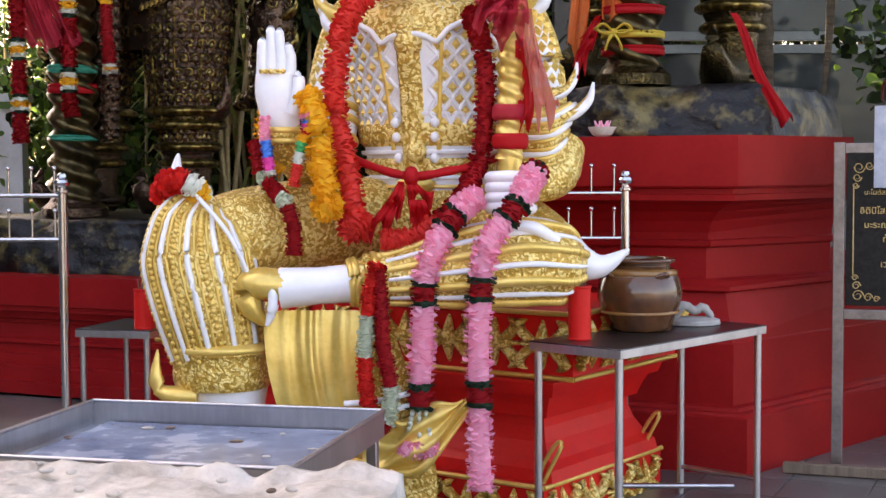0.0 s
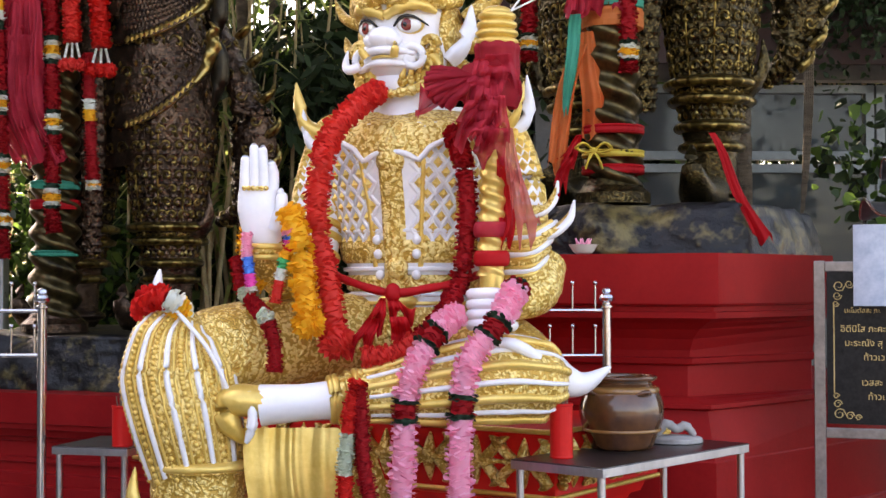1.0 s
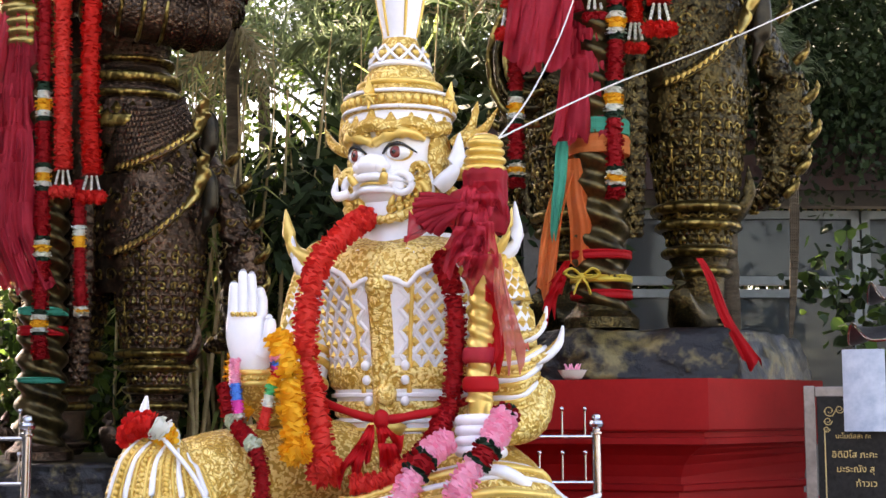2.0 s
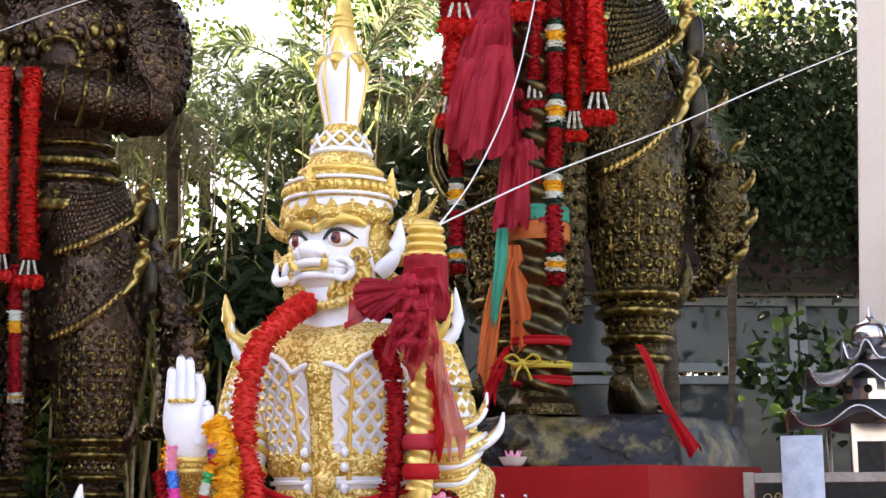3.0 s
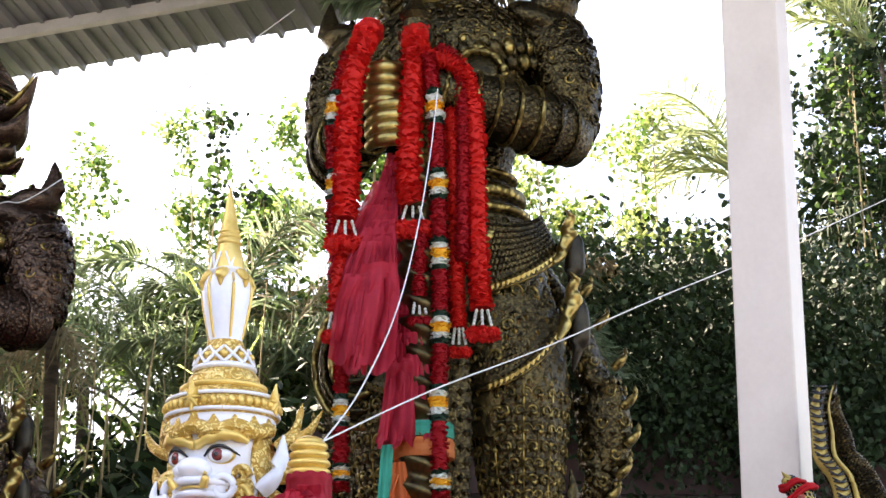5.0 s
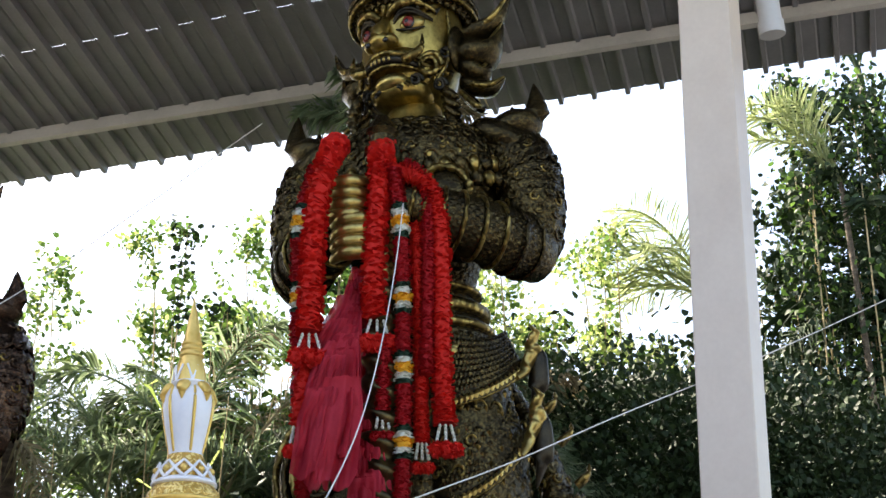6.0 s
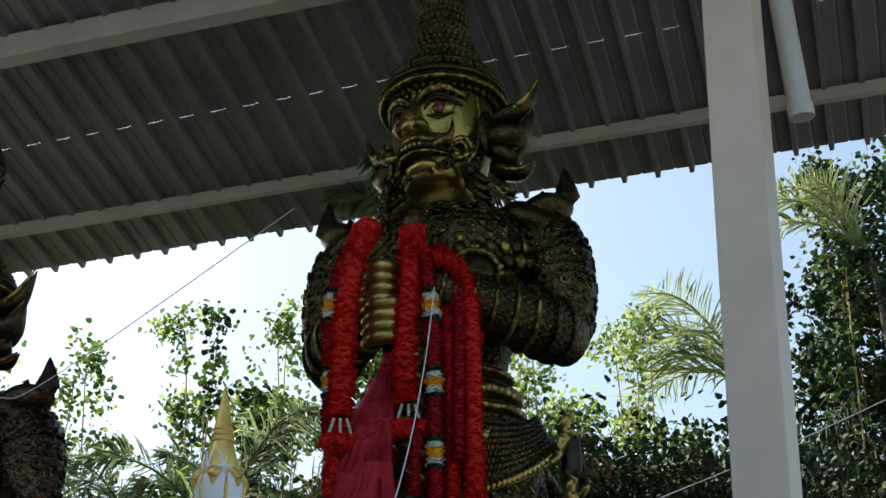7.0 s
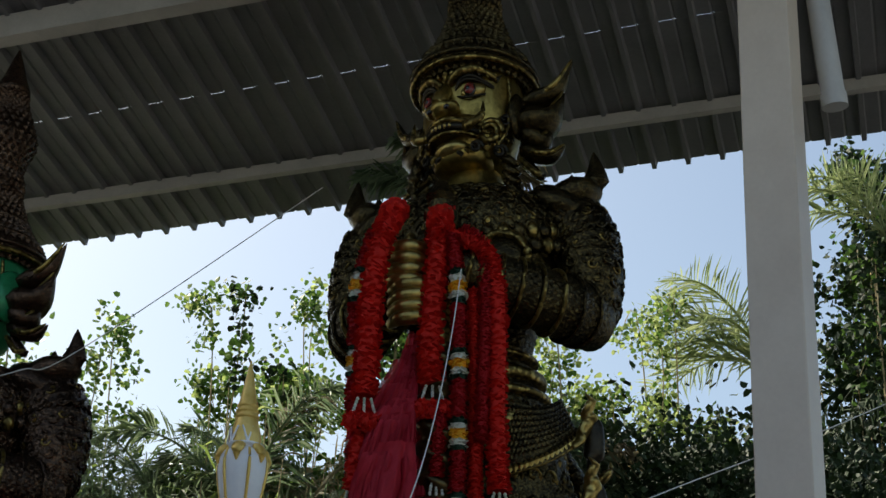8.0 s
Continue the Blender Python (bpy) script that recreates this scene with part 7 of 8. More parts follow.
garland("long pink and dark red flower garland from the fist", [(0.38, 5.85, 1.53), (0.35, 5.78, 1.48), (0.28, 5.70, 1.37), (0.18, 5.66, 1.24), (0.15, 5.66, 1.08), (0.14, 5.66, 0.90), (0.14, 5.66, 0.67), (0.14, 5.66, 0.49), (0.15, 5.66, 0.25)], 0.055, [(0.012, P_DARK), (0.04, P_DEEP), (0.012, P_DARK), (0.15, P_PINK), (0.012, P_DARK), (0.045, P_DEEP), (0.012, P_DARK), (0.18, P_PINK), (0.015, P_DARK), (0.04, P_DEEP), (0.015, P_DARK), (0.18, P_PINK), (0.015, P_DARK), (0.04, P_DEEP), (0.015, P_DARK), (0.185, P_PINK)], group="garlands on the seated giant")
garland("red and white flower loop hanging from the crossed leg", [(-0.26, 5.60, 1.17), (-0.29, 5.60, 1.04), (-0.31, 5.60, 0.86), (-0.31, 5.60, 0.68), (-0.28, 5.60, 0.56), (-0.23, 5.60, 0.53), (-0.21, 5.60, 0.66), (-0.24, 5.60, 0.84), (-0.25, 5.60, 1.02), (-0.26, 5.60, 1.15)], 0.036, [(0.16, P_RED), (0.1, P_PALE), (0.24, P_RED), (0.06, P_DEEP), (0.12, P_PALE), (0.32, P_DEEP)], group="garlands on the seated giant")
garland("red and white flower wreath on the knee", [(-1.17, 5.90, 1.43), (-1.12, 5.80, 1.49), (-1.04, 5.76, 1.49), (-1.00, 5.80, 1.45), (-1.00, 5.90, 1.42)], 0.05, [(0.5, P_RED), (0.15, P_WHITE), (0.15, P_YEL), (0.12, P_WHITE), (0.08, P_DARK)], group="garlands on the seated giant")
garland("fat red flower garland hung over the bronze hands", [(0.86, 8.80, 6.11), (0.78, 8.43, 5.85), (0.70, 8.43, 5.55), (0.67, 8.43, 5.19), (0.66, 8.43, 4.88), (0.65, 8.43, 4.59)], 0.085, [(1, P_RED)], tassel=P_RED, group="garlands on the bronze giant")
garland("fat red flower garland hung over the bronze hands", [(1.18, 8.80, 6.13), (1.12, 8.43, 5.86), (1.10, 8.43, 5.57), (1.07, 8.43, 5.21), (1.06, 8.43, 4.89), (1.08, 8.43, 4.70)], 0.085, [(1, P_RED)], tassel=P_RED, group="garlands on the bronze giant")
garland("long dark red garland banded with yellow flowers", [(1.19, 8.37, 5.73), (1.23, 8.37, 5.34), (1.24, 8.37, 4.90), (1.24, 8.37, 4.53), (1.24, 8.37, 4.15), (1.23, 8.37, 3.77), (1.21, 8.37, 3.40), (1.21, 8.37, 2.98), (1.21, 8.37, 2.80)], 0.055, [(0.09, P_DEEP), (0.012, P_DARK), (0.013, P_WHITE), (0.022, P_YEL), (0.013, P_WHITE), (0.012, P_DARK), (0.09, P_DEEP), (0.012, P_DARK), (0.013, P_WHITE), (0.022, P_YEL), (0.013, P_WHITE), (0.012, P_DARK), (0.09, P_DEEP), (0.012, P_DARK), (0.013, P_WHITE), (0.022, P_YEL), (0.013, P_WHITE), (0.012, P_DARK), (0.09, P_DEEP), (0.012, P_DARK), (0.013, P_WHITE), (0.022, P_YEL), (0.013, P_WHITE), (0.012, P_DARK), (0.09, P_DEEP), (0.012, P_DARK), (0.013, P_WHITE), (0.022, P_YEL), (0.013, P_WHITE), (0.012, P_DARK), (0.09, P_DEEP), (0.012, P_DARK), (0.013, P_WHITE), (0.022, P_YEL), (0.013, P_WHITE), (0.012, P_DARK), (0.06, P_DEEP)], group="garlands on the bronze giant")
garland("long dark red garland banded with yellow flowers", [(0.69, 8.64, 5.84), (0.59, 8.64, 5.42), (0.59, 8.64, 4.98), (0.59, 8.64, 4.60), (0.62, 8.64, 4.18), (0.64, 8.64, 3.80), (0.64, 8.64, 3.40), (0.64, 8.64, 3.07), (0.64, 8.64, 2.91)], 0.05, [(0.09, P_DEEP), (0.012, P_DARK), (0.013, P_WHITE), (0.022, P_YEL), (0.013, P_WHITE), (0.012, P_DARK), (0.09, P_DEEP), (0.012, P_DARK), (0.013, P_WHITE), (0.022, P_YEL), (0.013, P_WHITE), (0.012, P_DARK), (0.09, P_DEEP), (0.012, P_DARK), (0.013, P_WHITE), (0.022, P_YEL), (0.013, P_WHITE), (0.012, P_DARK), (0.09, P_DEEP), (0.012, P_DARK), (0.013, P_WHITE), (0.022, P_YEL), (0.013, P_WHITE), (0.012, P_DARK), (0.09, P_DEEP), (0.012, P_DARK), (0.013, P_WHITE), (0.022, P_YEL), (0.013, P_WHITE), (0.012, P_DARK), (0.09, P_DEEP), (0.012, P_DARK), (0.013, P_WHITE), (0.022, P_YEL), (0.013, P_WHITE), (0.012, P_DARK), (0.06, P_DEEP)], group="garlands on the bronze giant")
garland("red flower garland on the club with a tassel", [(1.25, 8.40, 5.78), (1.40, 8.40, 5.66), (1.42, 8.40, 5.21), (1.40, 8.40, 4.66), (1.39, 8.40, 4.32)], 0.055, [(1, P_DEEP)], group="garlands on the bronze giant")
garland("bright red flower garland with a ball tassel", [(1.08, 8.40, 5.74), (1.38, 8.40, 5.67), (1.49, 8.40, 5.39), (1.49, 8.40, 4.76), (1.49, 8.40, 4.27), (1.50, 8.40, 4.01)], 0.07, [(1, P_RED)], tassel=P_RED, group="garlands on the bronze giant")
garland("slim red flower garland with a ball tassel", [(1.35, 8.46, 5.38), (1.36, 8.46, 4.78), (1.36, 8.46, 4.21), (1.36, 8.46, 3.90)], 0.05, [(1, P_RED)], tassel=P_RED, group="garlands on the bronze giant")
garland("slim red flower garland with a ball tassel", [(0.68, 8.50, 4.66), (0.63, 8.50, 4.39), (0.60, 8.50, 4.00)], 0.06, [(1, P_RED)], tassel=P_RED, group="garlands on the bronze giant")
garland("slim red flower garland with a small tassel", [(1.14, 8.42, 4.57), (1.12, 8.42, 4.31), (1.11, 8.42, 4.08)], 0.05, [(1, P_DEEP)], tassel=P_DEEP, group="garlands on the bronze giant")
garland("long dark red garland banded with yellow flowers", [(-2.75, 10.44, 4.61), (-2.74, 10.44, 3.82), (-2.73, 10.44, 3.39), (-2.73, 10.44, 2.95), (-2.72, 10.44, 2.55), (-2.73, 10.44, 2.11), (-2.71, 10.44, 1.93)], 0.058, [(0.13, P_DEEP), (0.014, P_DARK), (0.014, P_WHITE), (0.024, P_YEL), (0.014, P_WHITE), (0.014, P_DARK), (0.13, P_DEEP), (0.014, P_DARK), (0.014, P_WHITE), (0.024, P_YEL), (0.014, P_WHITE), (0.014, P_DARK), (0.13, P_DEEP), (0.014, P_DARK), (0.014, P_WHITE), (0.024, P_YEL), (0.014, P_WHITE), (0.014, P_DARK), (0.13, P_DEEP), (0.014, P_DARK), (0.014, P_WHITE), (0.024, P_YEL), (0.014, P_WHITE), (0.014, P_DARK), (0.16, P_DEEP)], group="garlands on the green-faced giant")
garland("long dark red garland banded with yellow flowers", [(-3.18, 10.44, 4.43), (-3.12, 10.44, 3.24), (-3.10, 10.44, 2.61), (-3.09, 10.44, 2.11), (-3.09, 10.44, 1.74)], 0.058, [(0.13, P_DEEP), (0.014, P_DARK), (0.014, P_WHITE), (0.024, P_YEL), (0.014, P_WHITE), (0.014, P_DARK), (0.13, P_DEEP), (0.014, P_DARK), (0.014, P_WHITE), (0.024, P_YEL), (0.014, P_WHITE), (0.014, P_DARK), (0.13, P_DEEP), (0.014, P_DARK), (0.014, P_WHITE), (0.024, P_YEL), (0.014, P_WHITE), (0.014, P_DARK), (0.13, P_DEEP), (0.014, P_DARK), (0.014, P_WHITE), (0.024, P_YEL), (0.014, P_WHITE), (0.014, P_DARK), (0.16, P_DEEP)], group="garlands on the green-faced giant")
garland("red flower garland with a ball tassel", [(-2.61, 10.39, 4.72), (-2.59, 10.39, 3.87), (-2.57, 10.39, 3.32)], 0.065, [(1, P_CORAL)], tassel=P_CORAL, group="garlands on the green-faced giant")
garland("red flower garland with a ball tassel", [(-2.39, 10.39, 4.72), (-2.39, 10.39, 3.87), (-2.36, 10.39, 3.28)], 0.072, [(1, P_RED)], tassel=P_RED, group="garlands on the green-faced giant")
garland("dark red garland with white flower bands", [(-2.46, 10.42, 3.24), (-2.45, 10.42, 2.86), (-2.43, 10.42, 2.40), (-2.42, 10.42, 2.24)], 0.05, [(0.3, P_DEEP), (0.06, P_WHITE), (0.06, P_YEL), (0.38, P_DEEP), (0.06, P_WHITE), (0.06, P_YEL), (0.08, P_WHITE)], group="garlands on the green-faced giant")
cloth("crimson chiffon scarf tied round the bronze club", F_CRIM, [(0.97, 8.61, 5.12), (0.93, 8.61, 4.79), (0.85, 8.61, 4.44), (0.80, 8.61, 4.02), (0.76, 8.61, 3.58)], [0.14, 0.28, 0.44, 0.52, 0.4], layers=30)
cloth("crimson chiffon scarf hanging lower on the bronze club", F_CRIM, [(1.02, 8.59, 4.51), (0.99, 8.59, 4.06), (0.99, 8.59, 3.65), (0.97, 8.59, 3.15)], [0.16, 0.32, 0.36, 0.4], layers=18)
cloth("crimson scarf knotted round the gilded club", F_CRIM, [(0.27, 5.82, 2.49), (0.27, 5.82, 2.35), (0.26, 5.82, 2.18), (0.23, 5.82, 2.05)], [0.26, 0.28, 0.32, 0.26], layers=11, jag=0.04)
cloth("crimson scarf end flaring from the knot", F_CRIM, [(0.22, 5.78, 2.37), (0.13, 5.78, 2.34), (0.04, 5.78, 2.31), (-0.02, 5.78, 2.29)], [0.06, 0.1, 0.14, 0.17], layers=2, jag=0.04, side=(0.2, 0, 1))
cloth("faded pink scarf tail beside the gilded club", F_PINK, [(0.35, 5.84, 2.19), (0.37, 5.84, 2.02), (0.40, 5.84, 1.89), (0.43, 5.84, 1.75)], [0.08, 0.11, 0.12, 0.13], layers=2, jag=0.06)
cloth("sheer red scarf tail beside the gilded club", F_RED, [(0.32, 5.88, 2.07), (0.33, 5.88, 1.93), (0.34, 5.88, 1.80), (0.32, 5.88, 1.71)], [0.06, 0.08, 0.07, 0.06], layers=1)
cloth("red waist sash tail on the seated giant", F_RED, [(-0.17, 5.82, 1.49), (-0.19, 5.82, 1.42), (-0.22, 5.82, 1.35), (-0.24, 5.82, 1.29)], [0.05, 0.12, 0.15, 0.16], layers=2, jag=0.05)
cloth("red waist sash tail on the seated giant", F_RED, [(-0.14, 5.83, 1.49), (-0.11, 5.83, 1.42), (-0.09, 5.83, 1.34), (-0.08, 5.83, 1.28)], [0.05, 0.1, 0.12, 0.12], layers=2, jag=0.05)
cloth("orange chiffon ribbon tied on the bronze club", F_ORANGE, [(0.96, 8.44, 3.05), (0.97, 8.44, 2.81), (1.00, 8.44, 2.61), (1.01, 8.44, 2.42)], [0.1, 0.16, 0.17, 0.17], layers=1, jag=0.02)
cloth("orange chiffon ribbon tail on the bronze club", F_ORANGE, [(0.94, 8.48, 3.03), (0.85, 8.48, 2.78), (0.80, 8.48, 2.51), (0.77, 8.48, 2.24)], [0.1, 0.12, 0.12, 0.1], layers=1, jag=0.04)
cloth("green ribbon tied on the bronze club", F_GREEN, [(0.92, 8.41, 3.15), (0.91, 8.41, 2.98), (0.88, 8.41, 2.77), (0.85, 8.41, 2.57)], [0.1, 0.09, 0.07, 0.03], layers=1)
cloth("red ribbon bow tails on the bronze club", F_RED, [(0.93, 8.42, 2.43), (0.88, 8.42, 2.30), (0.83, 8.42, 2.20), (0.81, 8.42, 2.10)], [0.06, 0.1, 0.12, 0.1], layers=2, jag=0.05)
cloth("red ribbon hanging from the curled toe", F_RED, [(1.68, 8.30, 2.43), (1.73, 8.22, 2.29), (1.78, 8.10, 2.08), (1.83, 7.98, 1.92), (1.88, 7.90, 1.79)], [0.05, 0.07, 0.08, 0.11], layers=1)
cloth("sheer red cloth hanging from the serpent's neck", F_PINK, [(3.02, 7.32, 2.68), (2.99, 7.31, 2.55), (2.98, 7.31, 2.42), (2.97, 7.31, 2.26)], [0.05, 0.09, 0.11, 0.12], layers=2, jag=0.05)
cloth("crimson chiffon scarf on the green-faced giant's club", F_CRIM, [(-3.01, 10.65, 4.84), (-3.02, 10.65, 4.14), (-3.03, 10.65, 3.49), (-3.00, 10.65, 2.85), (-2.80, 10.65, 2.42)], [0.3, 0.55, 0.62, 0.5, 0.38], layers=20)
knot_bits()
cord("white sacred thread from the club across to the column", THREAD, [(0.36, 5.88, 2.68), (0.93, 6.60, 3.07), (1.63, 7.20, 3.45), (2.44, 7.80, 3.91), (3.74, 8.60, 4.60), (6.2, 10.2, 6.0)], 0.0042, "sacred_thread", "thread")
cord("white sacred thread rising to the bronze giant's hands", THREAD, [(0.36, 5.88, 2.68), (0.55, 6.30, 2.99), (0.78, 6.90, 3.51), (0.96, 7.40, 4.10), (1.13, 7.95, 4.83), (1.24, 8.30, 5.45)], 0.0042, "sacred_thread", "thread")
cord("white sacred thread slung across the coppery giant", THREAD, [(-3.4, 9.5, 4.3), (-2.10, 9.6, 4.89), (-1.68, 9.7, 5.09), (-1.30, 9.9, 5.36), (0.4, 10.6, 7.2)], 0.0042, "sacred_thread", "thread")

# ---- trees and climbers behind the shrine ----
def leaf_mesh(name, centres, size, mats, seed, long=1.6, droop=0.3):
    """Many small leaves, each a pointed blade."""
    g = np.random.default_rng(seed)
    n = len(centres)
    d = g.normal(size=(n, 3))
    d[:, 2] -= droop
    d /= np.linalg.norm(d, axis=1)[:, None]
    w = np.cross(d, g.normal(size=(n, 3)))
    w /= np.linalg.norm(w, axis=1)[:, None] + 1e-9
    k = size * g.uniform(0.55, 1.3, size=(n, 1))
    nn = np.cross(d, w)
    a, b = centres - d * k * long / 2, centres + d * k * long / 2
    m = centres - d * k * 0.15 + nn * k * 0.12
    q = centres + d * k * long * 0.2
    verts = np.stack([a + d * k * 0.1, m - d * k * 0.2 + w * k * 0.42, q + w * k * 0.36, b, q - w * k * 0.36, m - d * k * 0.2 - w * k * 0.42], axis=1).reshape(-1, 3)
    me = bpy.data.meshes.new(name)
    me.from_pydata(verts.tolist(), [], np.arange(6 * n).reshape(-1, 6).tolist())
    for mt in mats:
        me.materials.append(mt)
    me.polygons.foreach_set("material_index", g.integers(0, len(mats), n).astype(np.int32))
    me.update()
    return me


def clumps(g, n_clumps, per, lo, hi, spread):
    c = g.uniform(lo, hi, size=(n_clumps, 3))
    p = np.repeat(c, per, axis=0)
    return p + g.normal(size=p.shape) * np.array(spread)


def bank(label, lo, hi, n_clumps, per, spread, size, mats, seed, name="climber_leaves", long=1.5):
    g = np.random.default_rng(seed)
    me = leaf_mesh(name, clumps(g, n_clumps, per, np.array(lo), np.array(hi), spread), size, mats, seed + 1, long)
    return tagged(new(name, me), label, "foliage", kind="stuff")


def frond(base, tip, lift, n, leaf, mat, seed, hang=0.6):
    """A feather palm frond: an arching rib with leaflets down both sides."""
    rnd = random.Random(seed)
    s = Sculpt(base)
    a, b = Vector(base), Vector(tip)
    mid = (a + b) / 2 + Vector((0, 0, lift))
    pts = [a, (a + mid) / 2 + Vector((0, 0, lift * 0.3)), mid, (mid + b) / 2 + Vector((0, 0, lift * 0.22)), b]
    s.tube(pts, [0.03, 0.02, 0.012, 0.004], mat, 6, 16, caps=False)
    verts, faces = [], []
    for i in range(n):
        v = 0.14 + 0.86 * (i + rnd.random() * 0.5) / n
        p, d = spline(pts, v), (spline(pts, min(v + 0.02, 1)) - spline(pts, max(v - 0.02, 0))).normalized()
        sd = d.cross(Vector((0, 0, 1)))
        sd = sd.normalized() if sd.length > 1e-4 else Vector((1, 0, 0))
        up = sd.cross(d)
        ln = leaf * (math.sin(math.pi * min(1, v * 0.85 + 0.12)) * 0.8 + 0.2) * rnd.uniform(0.8, 1.15)
        for k in (-1, 1):
            q = (sd * k * 0.85 + d * rnd.uniform(0.45, 0.8) + up * rnd.uniform(-0.45, 0.75)).normalized()
            e1 = p + q * ln * 0.5
            e2 = p + q * ln - Vector((0, 0, hang * ln * rnd.uniform(0.4, 1.0)))
            wd = d * (0.009 + 0.008 * rnd.random())
            h = len(verts)
            verts += [p - wd * 0.5, p + wd * 0.5, e1 + wd, e2, e1 - wd]
            faces.append((h, h + 1, h + 2, h + 3, h + 4))
    s.add(verts, faces, mat, False)
    return s


def palm(label, pos, trunk_h, n, length, leaf, seed, mat=None, spread=(0, TAU), per=46, r=0.14, rise=(-0.1, 1.25), hang=0.6):
    rnd = random.Random(seed)
    t = empty("palm_tree", label, "palm", Matrix.Translation(pos), "palms behind the shrine")
    if trunk_h > 0.2:
        s = Sculpt()
        s.tube([(0, 0, 0), (0.05, 0.02, trunk_h * 0.5), (0, 0, trunk_h)], [r * 1.3, r, r * 0.85], BARK, 14, 40, wave=0.06, waves=int(trunk_h * 5))
        s.part("trunk", t)
    for i in range(n):
        a = spread[0] + (spread[1] - spread[0]) * (i + rnd.uniform(0, 0.8)) / n
        el = rnd.uniform(*rise)
        ln = length * rnd.uniform(0.75, 1.1)
        b = Vector((0, 0, trunk_h))
        e = b + Vector((math.cos(a) * math.cos(el) * ln, math.sin(a) * math.cos(el) * ln, math.sin(el) * ln * 0.9 - 0.35 * ln * (1 - math.sin(max(el, 0)))))
        f = frond(b, e, ln * 0.22, per, leaf, mat or (L_DRYPALM if rnd.random() < 0.12 else L_PALM), seed * 100 + i, hang)
        f.part("frond", t)
    return t


def vines(label, lo, hi, n, tops, per, spread, size, mats, seed):
    """Climbing shoots: each runs up a leaning cane and carries its leaves in bunches."""
    rnd, g = random.Random(seed), np.random.default_rng(seed)
    centres, stems = [], Sculpt()
    for i in range(n):
        b = Vector((rnd.uniform(lo[0], hi[0]), rnd.uniform(lo[1], hi[1]), 0))
        if -2.4 < b.x < -1.0 and i % 5:
            continue
        h = rnd.uniform(*tops) if rnd.random() < 0.45 else rnd.uniform(tops[0] * 0.7, 0.5 * (tops[0] + tops[1]))
        lean = Vector((rnd.uniform(-0.5, 0.5), rnd.uniform(-0.2, 0.2), h))
        bow = Vector((rnd.uniform(-0.5, 0.5), 0, 0.2))
        pts = [b, b + lean * 0.5 + bow * 0.5, b + lean, b + lean + Vector((rnd.uniform(-0.4, 0.4), 0, rnd.uniform(-0.35, 0.1)))]
        stems.tube(pts, [0.02, 0.014, 0.008, 0.004], DRY, 5, 14, caps=False)
        bunches = max(5, per // 22)
        for q in range(bunches):
            v = 0.3 + 0.7 * rnd.random() ** 0.8
            c = spline(pts, v) + Vector((rnd.gauss(0, 0.2), rnd.gauss(0, 0.15), rnd.gauss(0, 0.1))) * (1.3 - v * 0.8)
            k = 22 + int(20 * (1 - v))
            centres.append(np.array(c) + g.normal(size=(k, 3)) * spread * np.array((1.1, 1.0, 1.3)))
    stems.thing("cane_stems", "pale dry canes that carry the climbers", "canes", kind="stuff", m=Matrix())
    return tagged(new("climber_leaves", leaf_mesh("climber_leaves", np.concatenate(centres), size, mats, seed + 1, 1.3)), label, "foliage", kind="stuff")


def reeds(label, lo, hi, n, height, seed, thick=1.0, blades=14):
    """Tall yellowed cane stems with narrow leaves."""
    rnd = random.Random(seed)
    s = Sculpt()
    verts, faces = [], []
    for i in range(n):
        x, y = rnd.uniform(lo[0], hi[0]), rnd.uniform(lo[1], hi[1])
        h = height * rnd.uniform(0.6, 1.1)
        lean = Vector((rnd.uniform(-0.6, 0.6), rnd.uniform(-0.4, 0.4), h))
        b = Vector((x, y, 0))
        s.tube([b, b + lean * 0.5 + Vector((0, 0, 0.1)), b + lean], [0.022 * thick, 0.016 * thick, 0.005 * thick], DRY, 5, 8, caps=False)
        for k in range(blades):
            p = b + lean * rnd.uniform(0.3, 1.0)
            q = Vector((rnd.uniform(-1, 1), rnd.uniform(-1, 1), rnd.uniform(-0.3, 0.8))).normalized() * rnd.uniform(0.4, 0.9)
            w = q.cross(Vector((0, 0, 1))).normalized() * 0.022
            m = len(verts)
            verts += [p, p + q * 0.5 + w, p + q - Vector((0, 0, 0.25)), p + q * 0.5 - w]
            faces.append((m, m + 1, m + 2, m + 3))
    s.add(verts, faces, L_SUN, False)
    return s.thing("cane_thicket", label, "canes", kind="stuff", m=Matrix())


palm("date palm with arching grey-green fronds behind the shrine", (-0.5, 15.6, 0), 4.2, 17, 3.5, 0.75, 1, per=64, r=0.09, spread=(-0.7, math.pi + 0.7), rise=(0.2, 1.25))
palm("date palm with arching grey-green fronds behind the shrine", (1.6, 16.0, 0), 4.1, 16, 3.6, 0.8, 2, per=68, r=0.09, spread=(-0.7, math.pi + 0.7), rise=(0.2, 1.25))
palm("young palm with drooping fronds beside the building", (2.75, 12.4, 0), 4.7, 20, 1.15, 0.42, 3, r=0.08, per=56)
palm("palm with fronds paled for sunlight reaching out past the column", (6.2, 15.6, 0), 7.7, 7, 2.0, 0.6, 4, L_PALM_SUN, spread=(2.2, 3.9), per=38, r=0.09, rise=(0.3, 0.75), hang=0.15)
palm("young palm fronds paled for sunlight above the creeper tree", (7.9, 15.2, 0), 9.3, 5, 1.9, 0.55, 8, L_PALM_SUN, spread=(2.4, 3.5), per=36, r=0.04, rise=(0.6, 1.15), hang=0.2)
palm("dark palm crown rising under the roof's edge", (9.1, 16.5, 0), 11.8, 6, 1.25, 0.36, 9, L_SHADE, per=50, r=0.05, rise=(0.9, 1.4), hang=0.2)
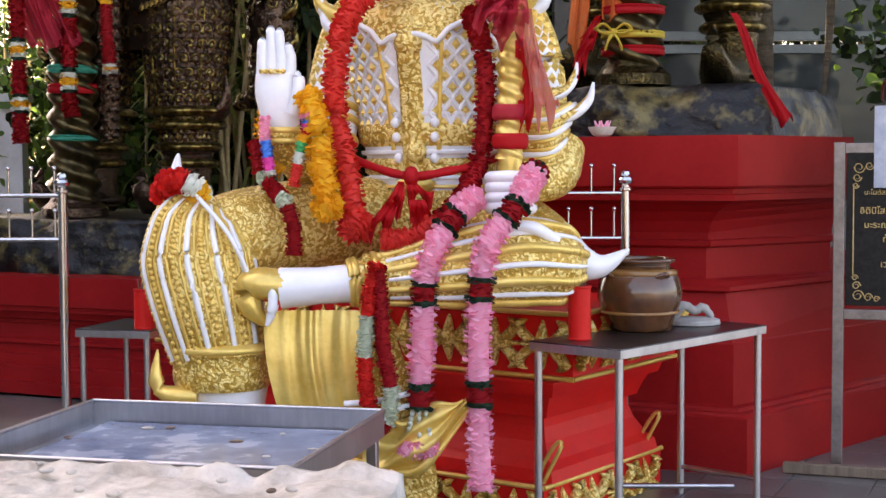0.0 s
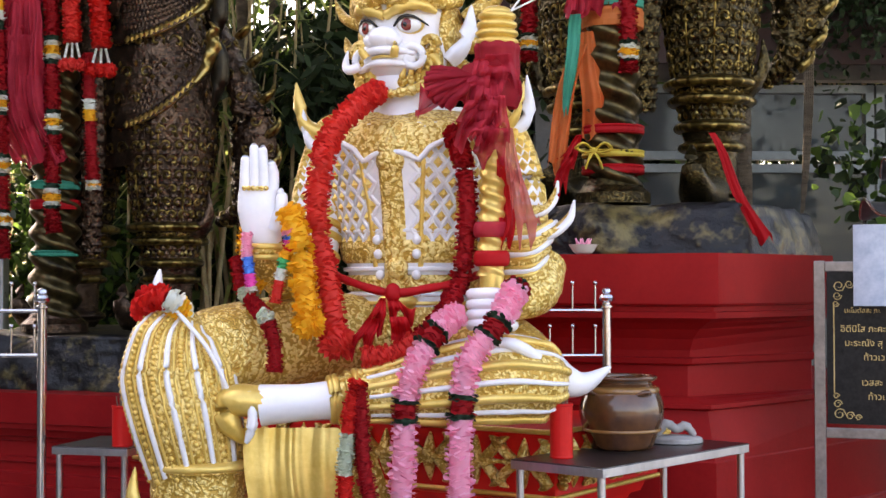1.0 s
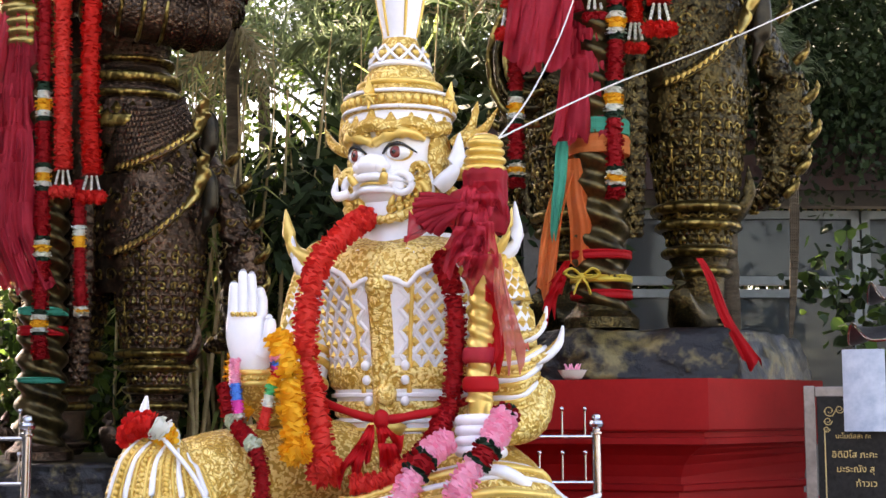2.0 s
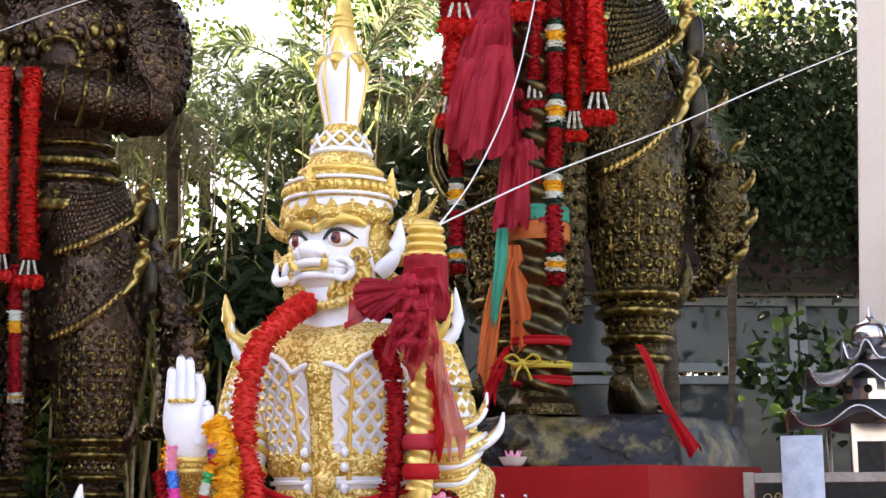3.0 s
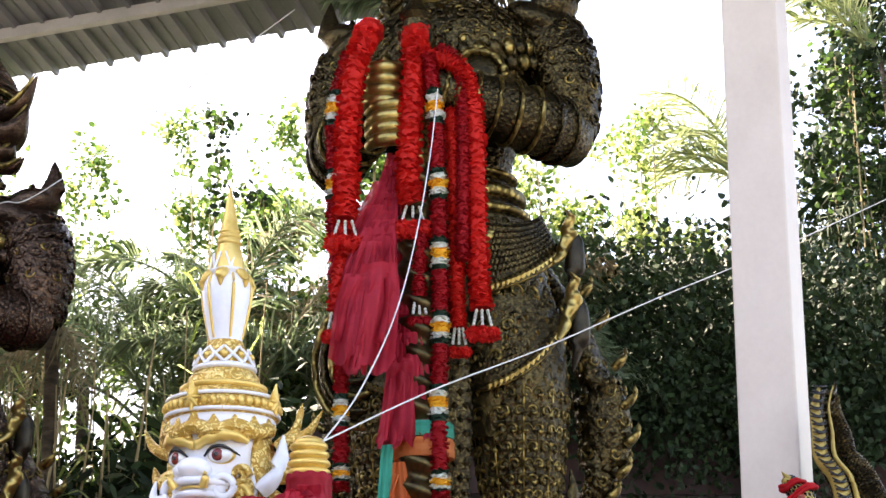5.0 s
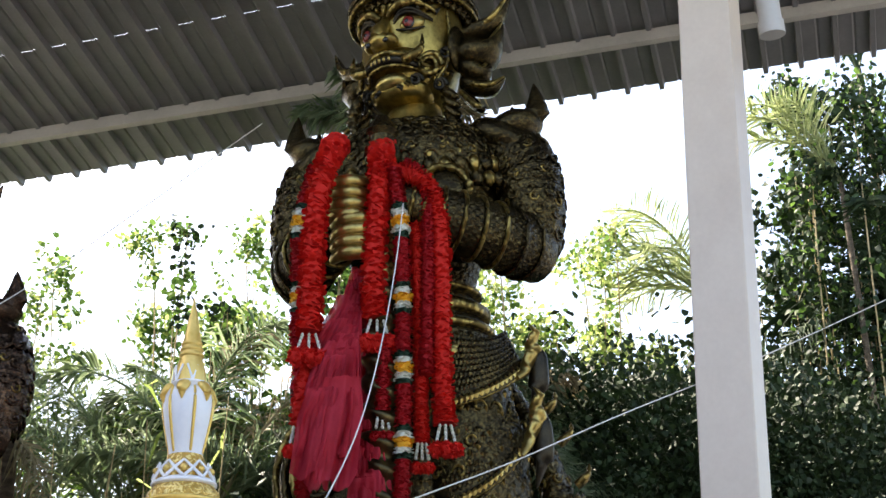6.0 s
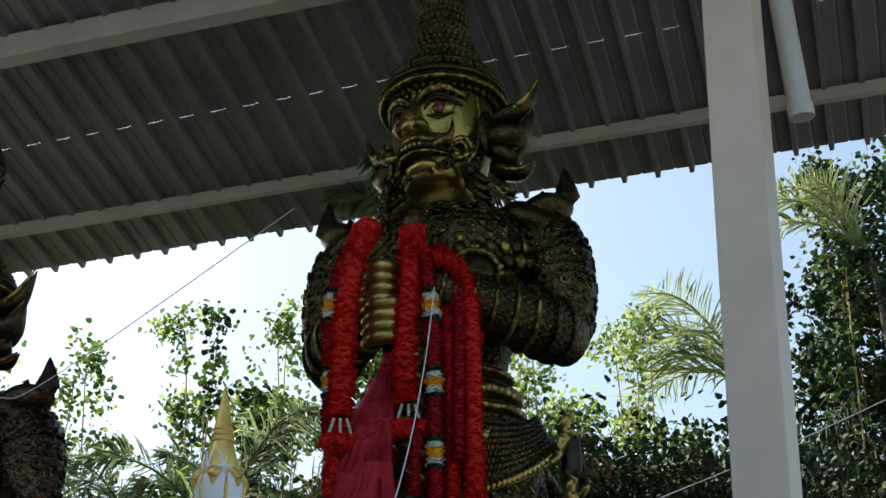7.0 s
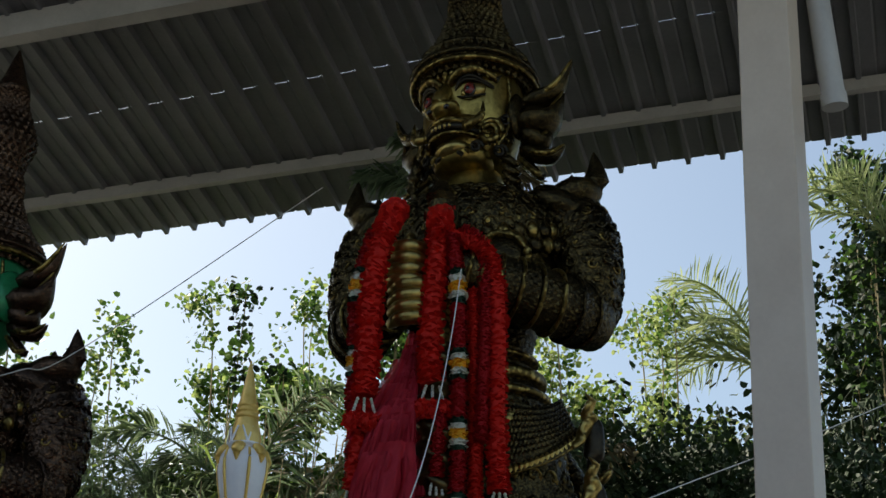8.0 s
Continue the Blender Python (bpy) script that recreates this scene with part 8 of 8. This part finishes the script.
palm("tall palm rising beyond the column", (8.6, 15.6, 0), 7.6, 11, 2.3, 0.6, 5, L_SHADE, per=56)
palm("broad palm at the edge of the court", (-3.6, 16.2, 0), 3.9, 9, 2.8, 0.7, 6, per=60, spread=(-0.3, math.pi + 0.3))
palm("palm with upright fronds reaching under the roof", (1.62, 11.4, 0), 7.2, 13, 1.25, 0.36, 7, r=0.06, per=60, rise=(0.75, 1.3))
reeds("thicket of tall dry yellow canes with green blades", (-3.6, 13.9), (0.2, 15.2), 52, 6.2, 3)
reeds("stand of leaning straw coloured canes in the sun", (-2.6, 13.0), (-1.3, 13.8), 30, 4.9, 4, 1.4, 9)
palm("grey-green palm with stiff rising fronds", (-1.7, 16.0, 0), 5.2, 6, 2.6, 0.6, 41, spread=(-0.5, math.pi + 0.5), per=60, r=0.08, rise=(0.3, 1.1), hang=0.4)
palm("grey-green palm with stiff rising fronds", (0.2, 15.4, 0), 5.0, 11, 2.6, 0.6, 42, spread=(-0.5, math.pi + 0.5), per=60, r=0.08, rise=(0.3, 1.1), hang=0.4)
palm("dead palm trunk hung with dry brown fronds", (-1.72, 13.3, 0), 5.2, 4, 0.9, 0.4, 31, L_DRYPALM, per=30, r=0.075, rise=(-1.2, -0.6))
# part of the sunlight on these climbers is in the leaf colour
vines("climbers on tall dead canes, some leaves lightened for sunlight", (-5.6, 16.2), (2.4, 17.4), 104, (6.6, 8.9), 320, 0.085, 0.07, (L_SUN, L_MID, L_MID, L_MID), 11)
vines("dark climber shoots hanging over dead canes", (-4.4, 15.6), (1.6, 16.2), 16, (6.8, 8.8), 220, 0.07, 0.075, (L_MID, L_SHADE), 12)
# the gloom of these banks comes from their darkened leaf colour
bank("dense hedge behind the statues, most leaves darkened for shade", (-7.0, 18.6, 0.2), (3.5, 20.0, 3.6), 70, 120, (0.5, 0.4, 0.5), 0.14, (L_SHADE, L_SHADE, L_MID), 13, "hedge_leaves")
bank("dense trees behind the building, leaf colour darkened for shade", (2.6, 15.8, 2.6), (12.0, 18.5, 6.9), 230, 180, (0.45, 0.4, 0.4), 0.1, (L_SHADE,), 14, "tree_leaves")
vines("feathery climbers beside the standing giant, most leaves lightened for sunlight", (3.0, 15.0), (5.2, 16.0), 30, (6.2, 8.6), 280, 0.08, 0.06, (L_SUN, L_SUN, L_MID), 15)
vines("tall creeper covered tree beyond the column", (7.3, 15.2), (11.0, 16.8), 60, (8.0, 11.2), 420, 0.12, 0.08, (L_SHADE, L_SHADE, L_SHADE, L_MID), 16)
bank("dense heart of the tree beyond the column, leaves darkened for shade", (7.6, 16.4, 4.0), (11.5, 17.6, 8.6), 110, 150, (0.3, 0.26, 0.4), 0.085, (L_SHADE,), 20, "tree_leaves")
bank("hedge beside the standing giant, leaf colour darkened for shade", (2.6, 13.6, 4.2), (7.0, 14.4, 6.0), 190, 150, (0.25, 0.2, 0.2), 0.075, (L_SHADE,), 21, "hedge_leaves")
bank("creeper leaves darkened for shade, hanging before the building's eave", (2.9, 12.1, 3.75), (6.8, 12.7, 5.6), 150, 130, (0.35, 0.18, 0.26), 0.055, (L_SHADE,), 17)
bank("broad green leaves of a creeper before the windows", (3.4, 11.4, 2.1), (4.1, 12.0, 2.95), 20, 13, (0.12, 0.1, 0.12), 0.11, (L_SHADE, L_SHADE, L_MID), 18, "creeper_leaves", 1.2)
bank("shrubs behind the statues, some leaves darkened for shade", (-6.5, 14.0, 0.3), (0.5, 15.0, 2.4), 95, 110, (0.35, 0.3, 0.4), 0.1, (L_SHADE, L_MID, L_MID), 19, "shrub_leaves")
bank("palm scrub behind the seated giant, leaf colour darkened for shade", (-1.2, 13.3, 1.6), (1.8, 14.5, 4.3), 115, 125, (0.3, 0.25, 0.22), 0.09, (L_SHADE,), 22, "shrub_leaves", 3.0)
bank("low scrub behind the sunlit canes, some leaves darkened for shade", (-4.0, 14.3, 0.8), (-0.6, 15.2, 4.0), 90, 120, (0.35, 0.2, 0.3), 0.09, (L_SHADE, L_MID), 25, "shrub_leaves", 2.4)
# hanging aerial roots before the windows
for k in range(5):
    x = 3.1 + 0.016 * k
    cord("brown aerial root hanging before the windows", BARK, [(x, 11.6, 4.4), (x + 0.03, 11.6, 3.2), (x - 0.02, 11.6, 1.9 + 0.12 * k)], 0.008, "aerial_root", "root")
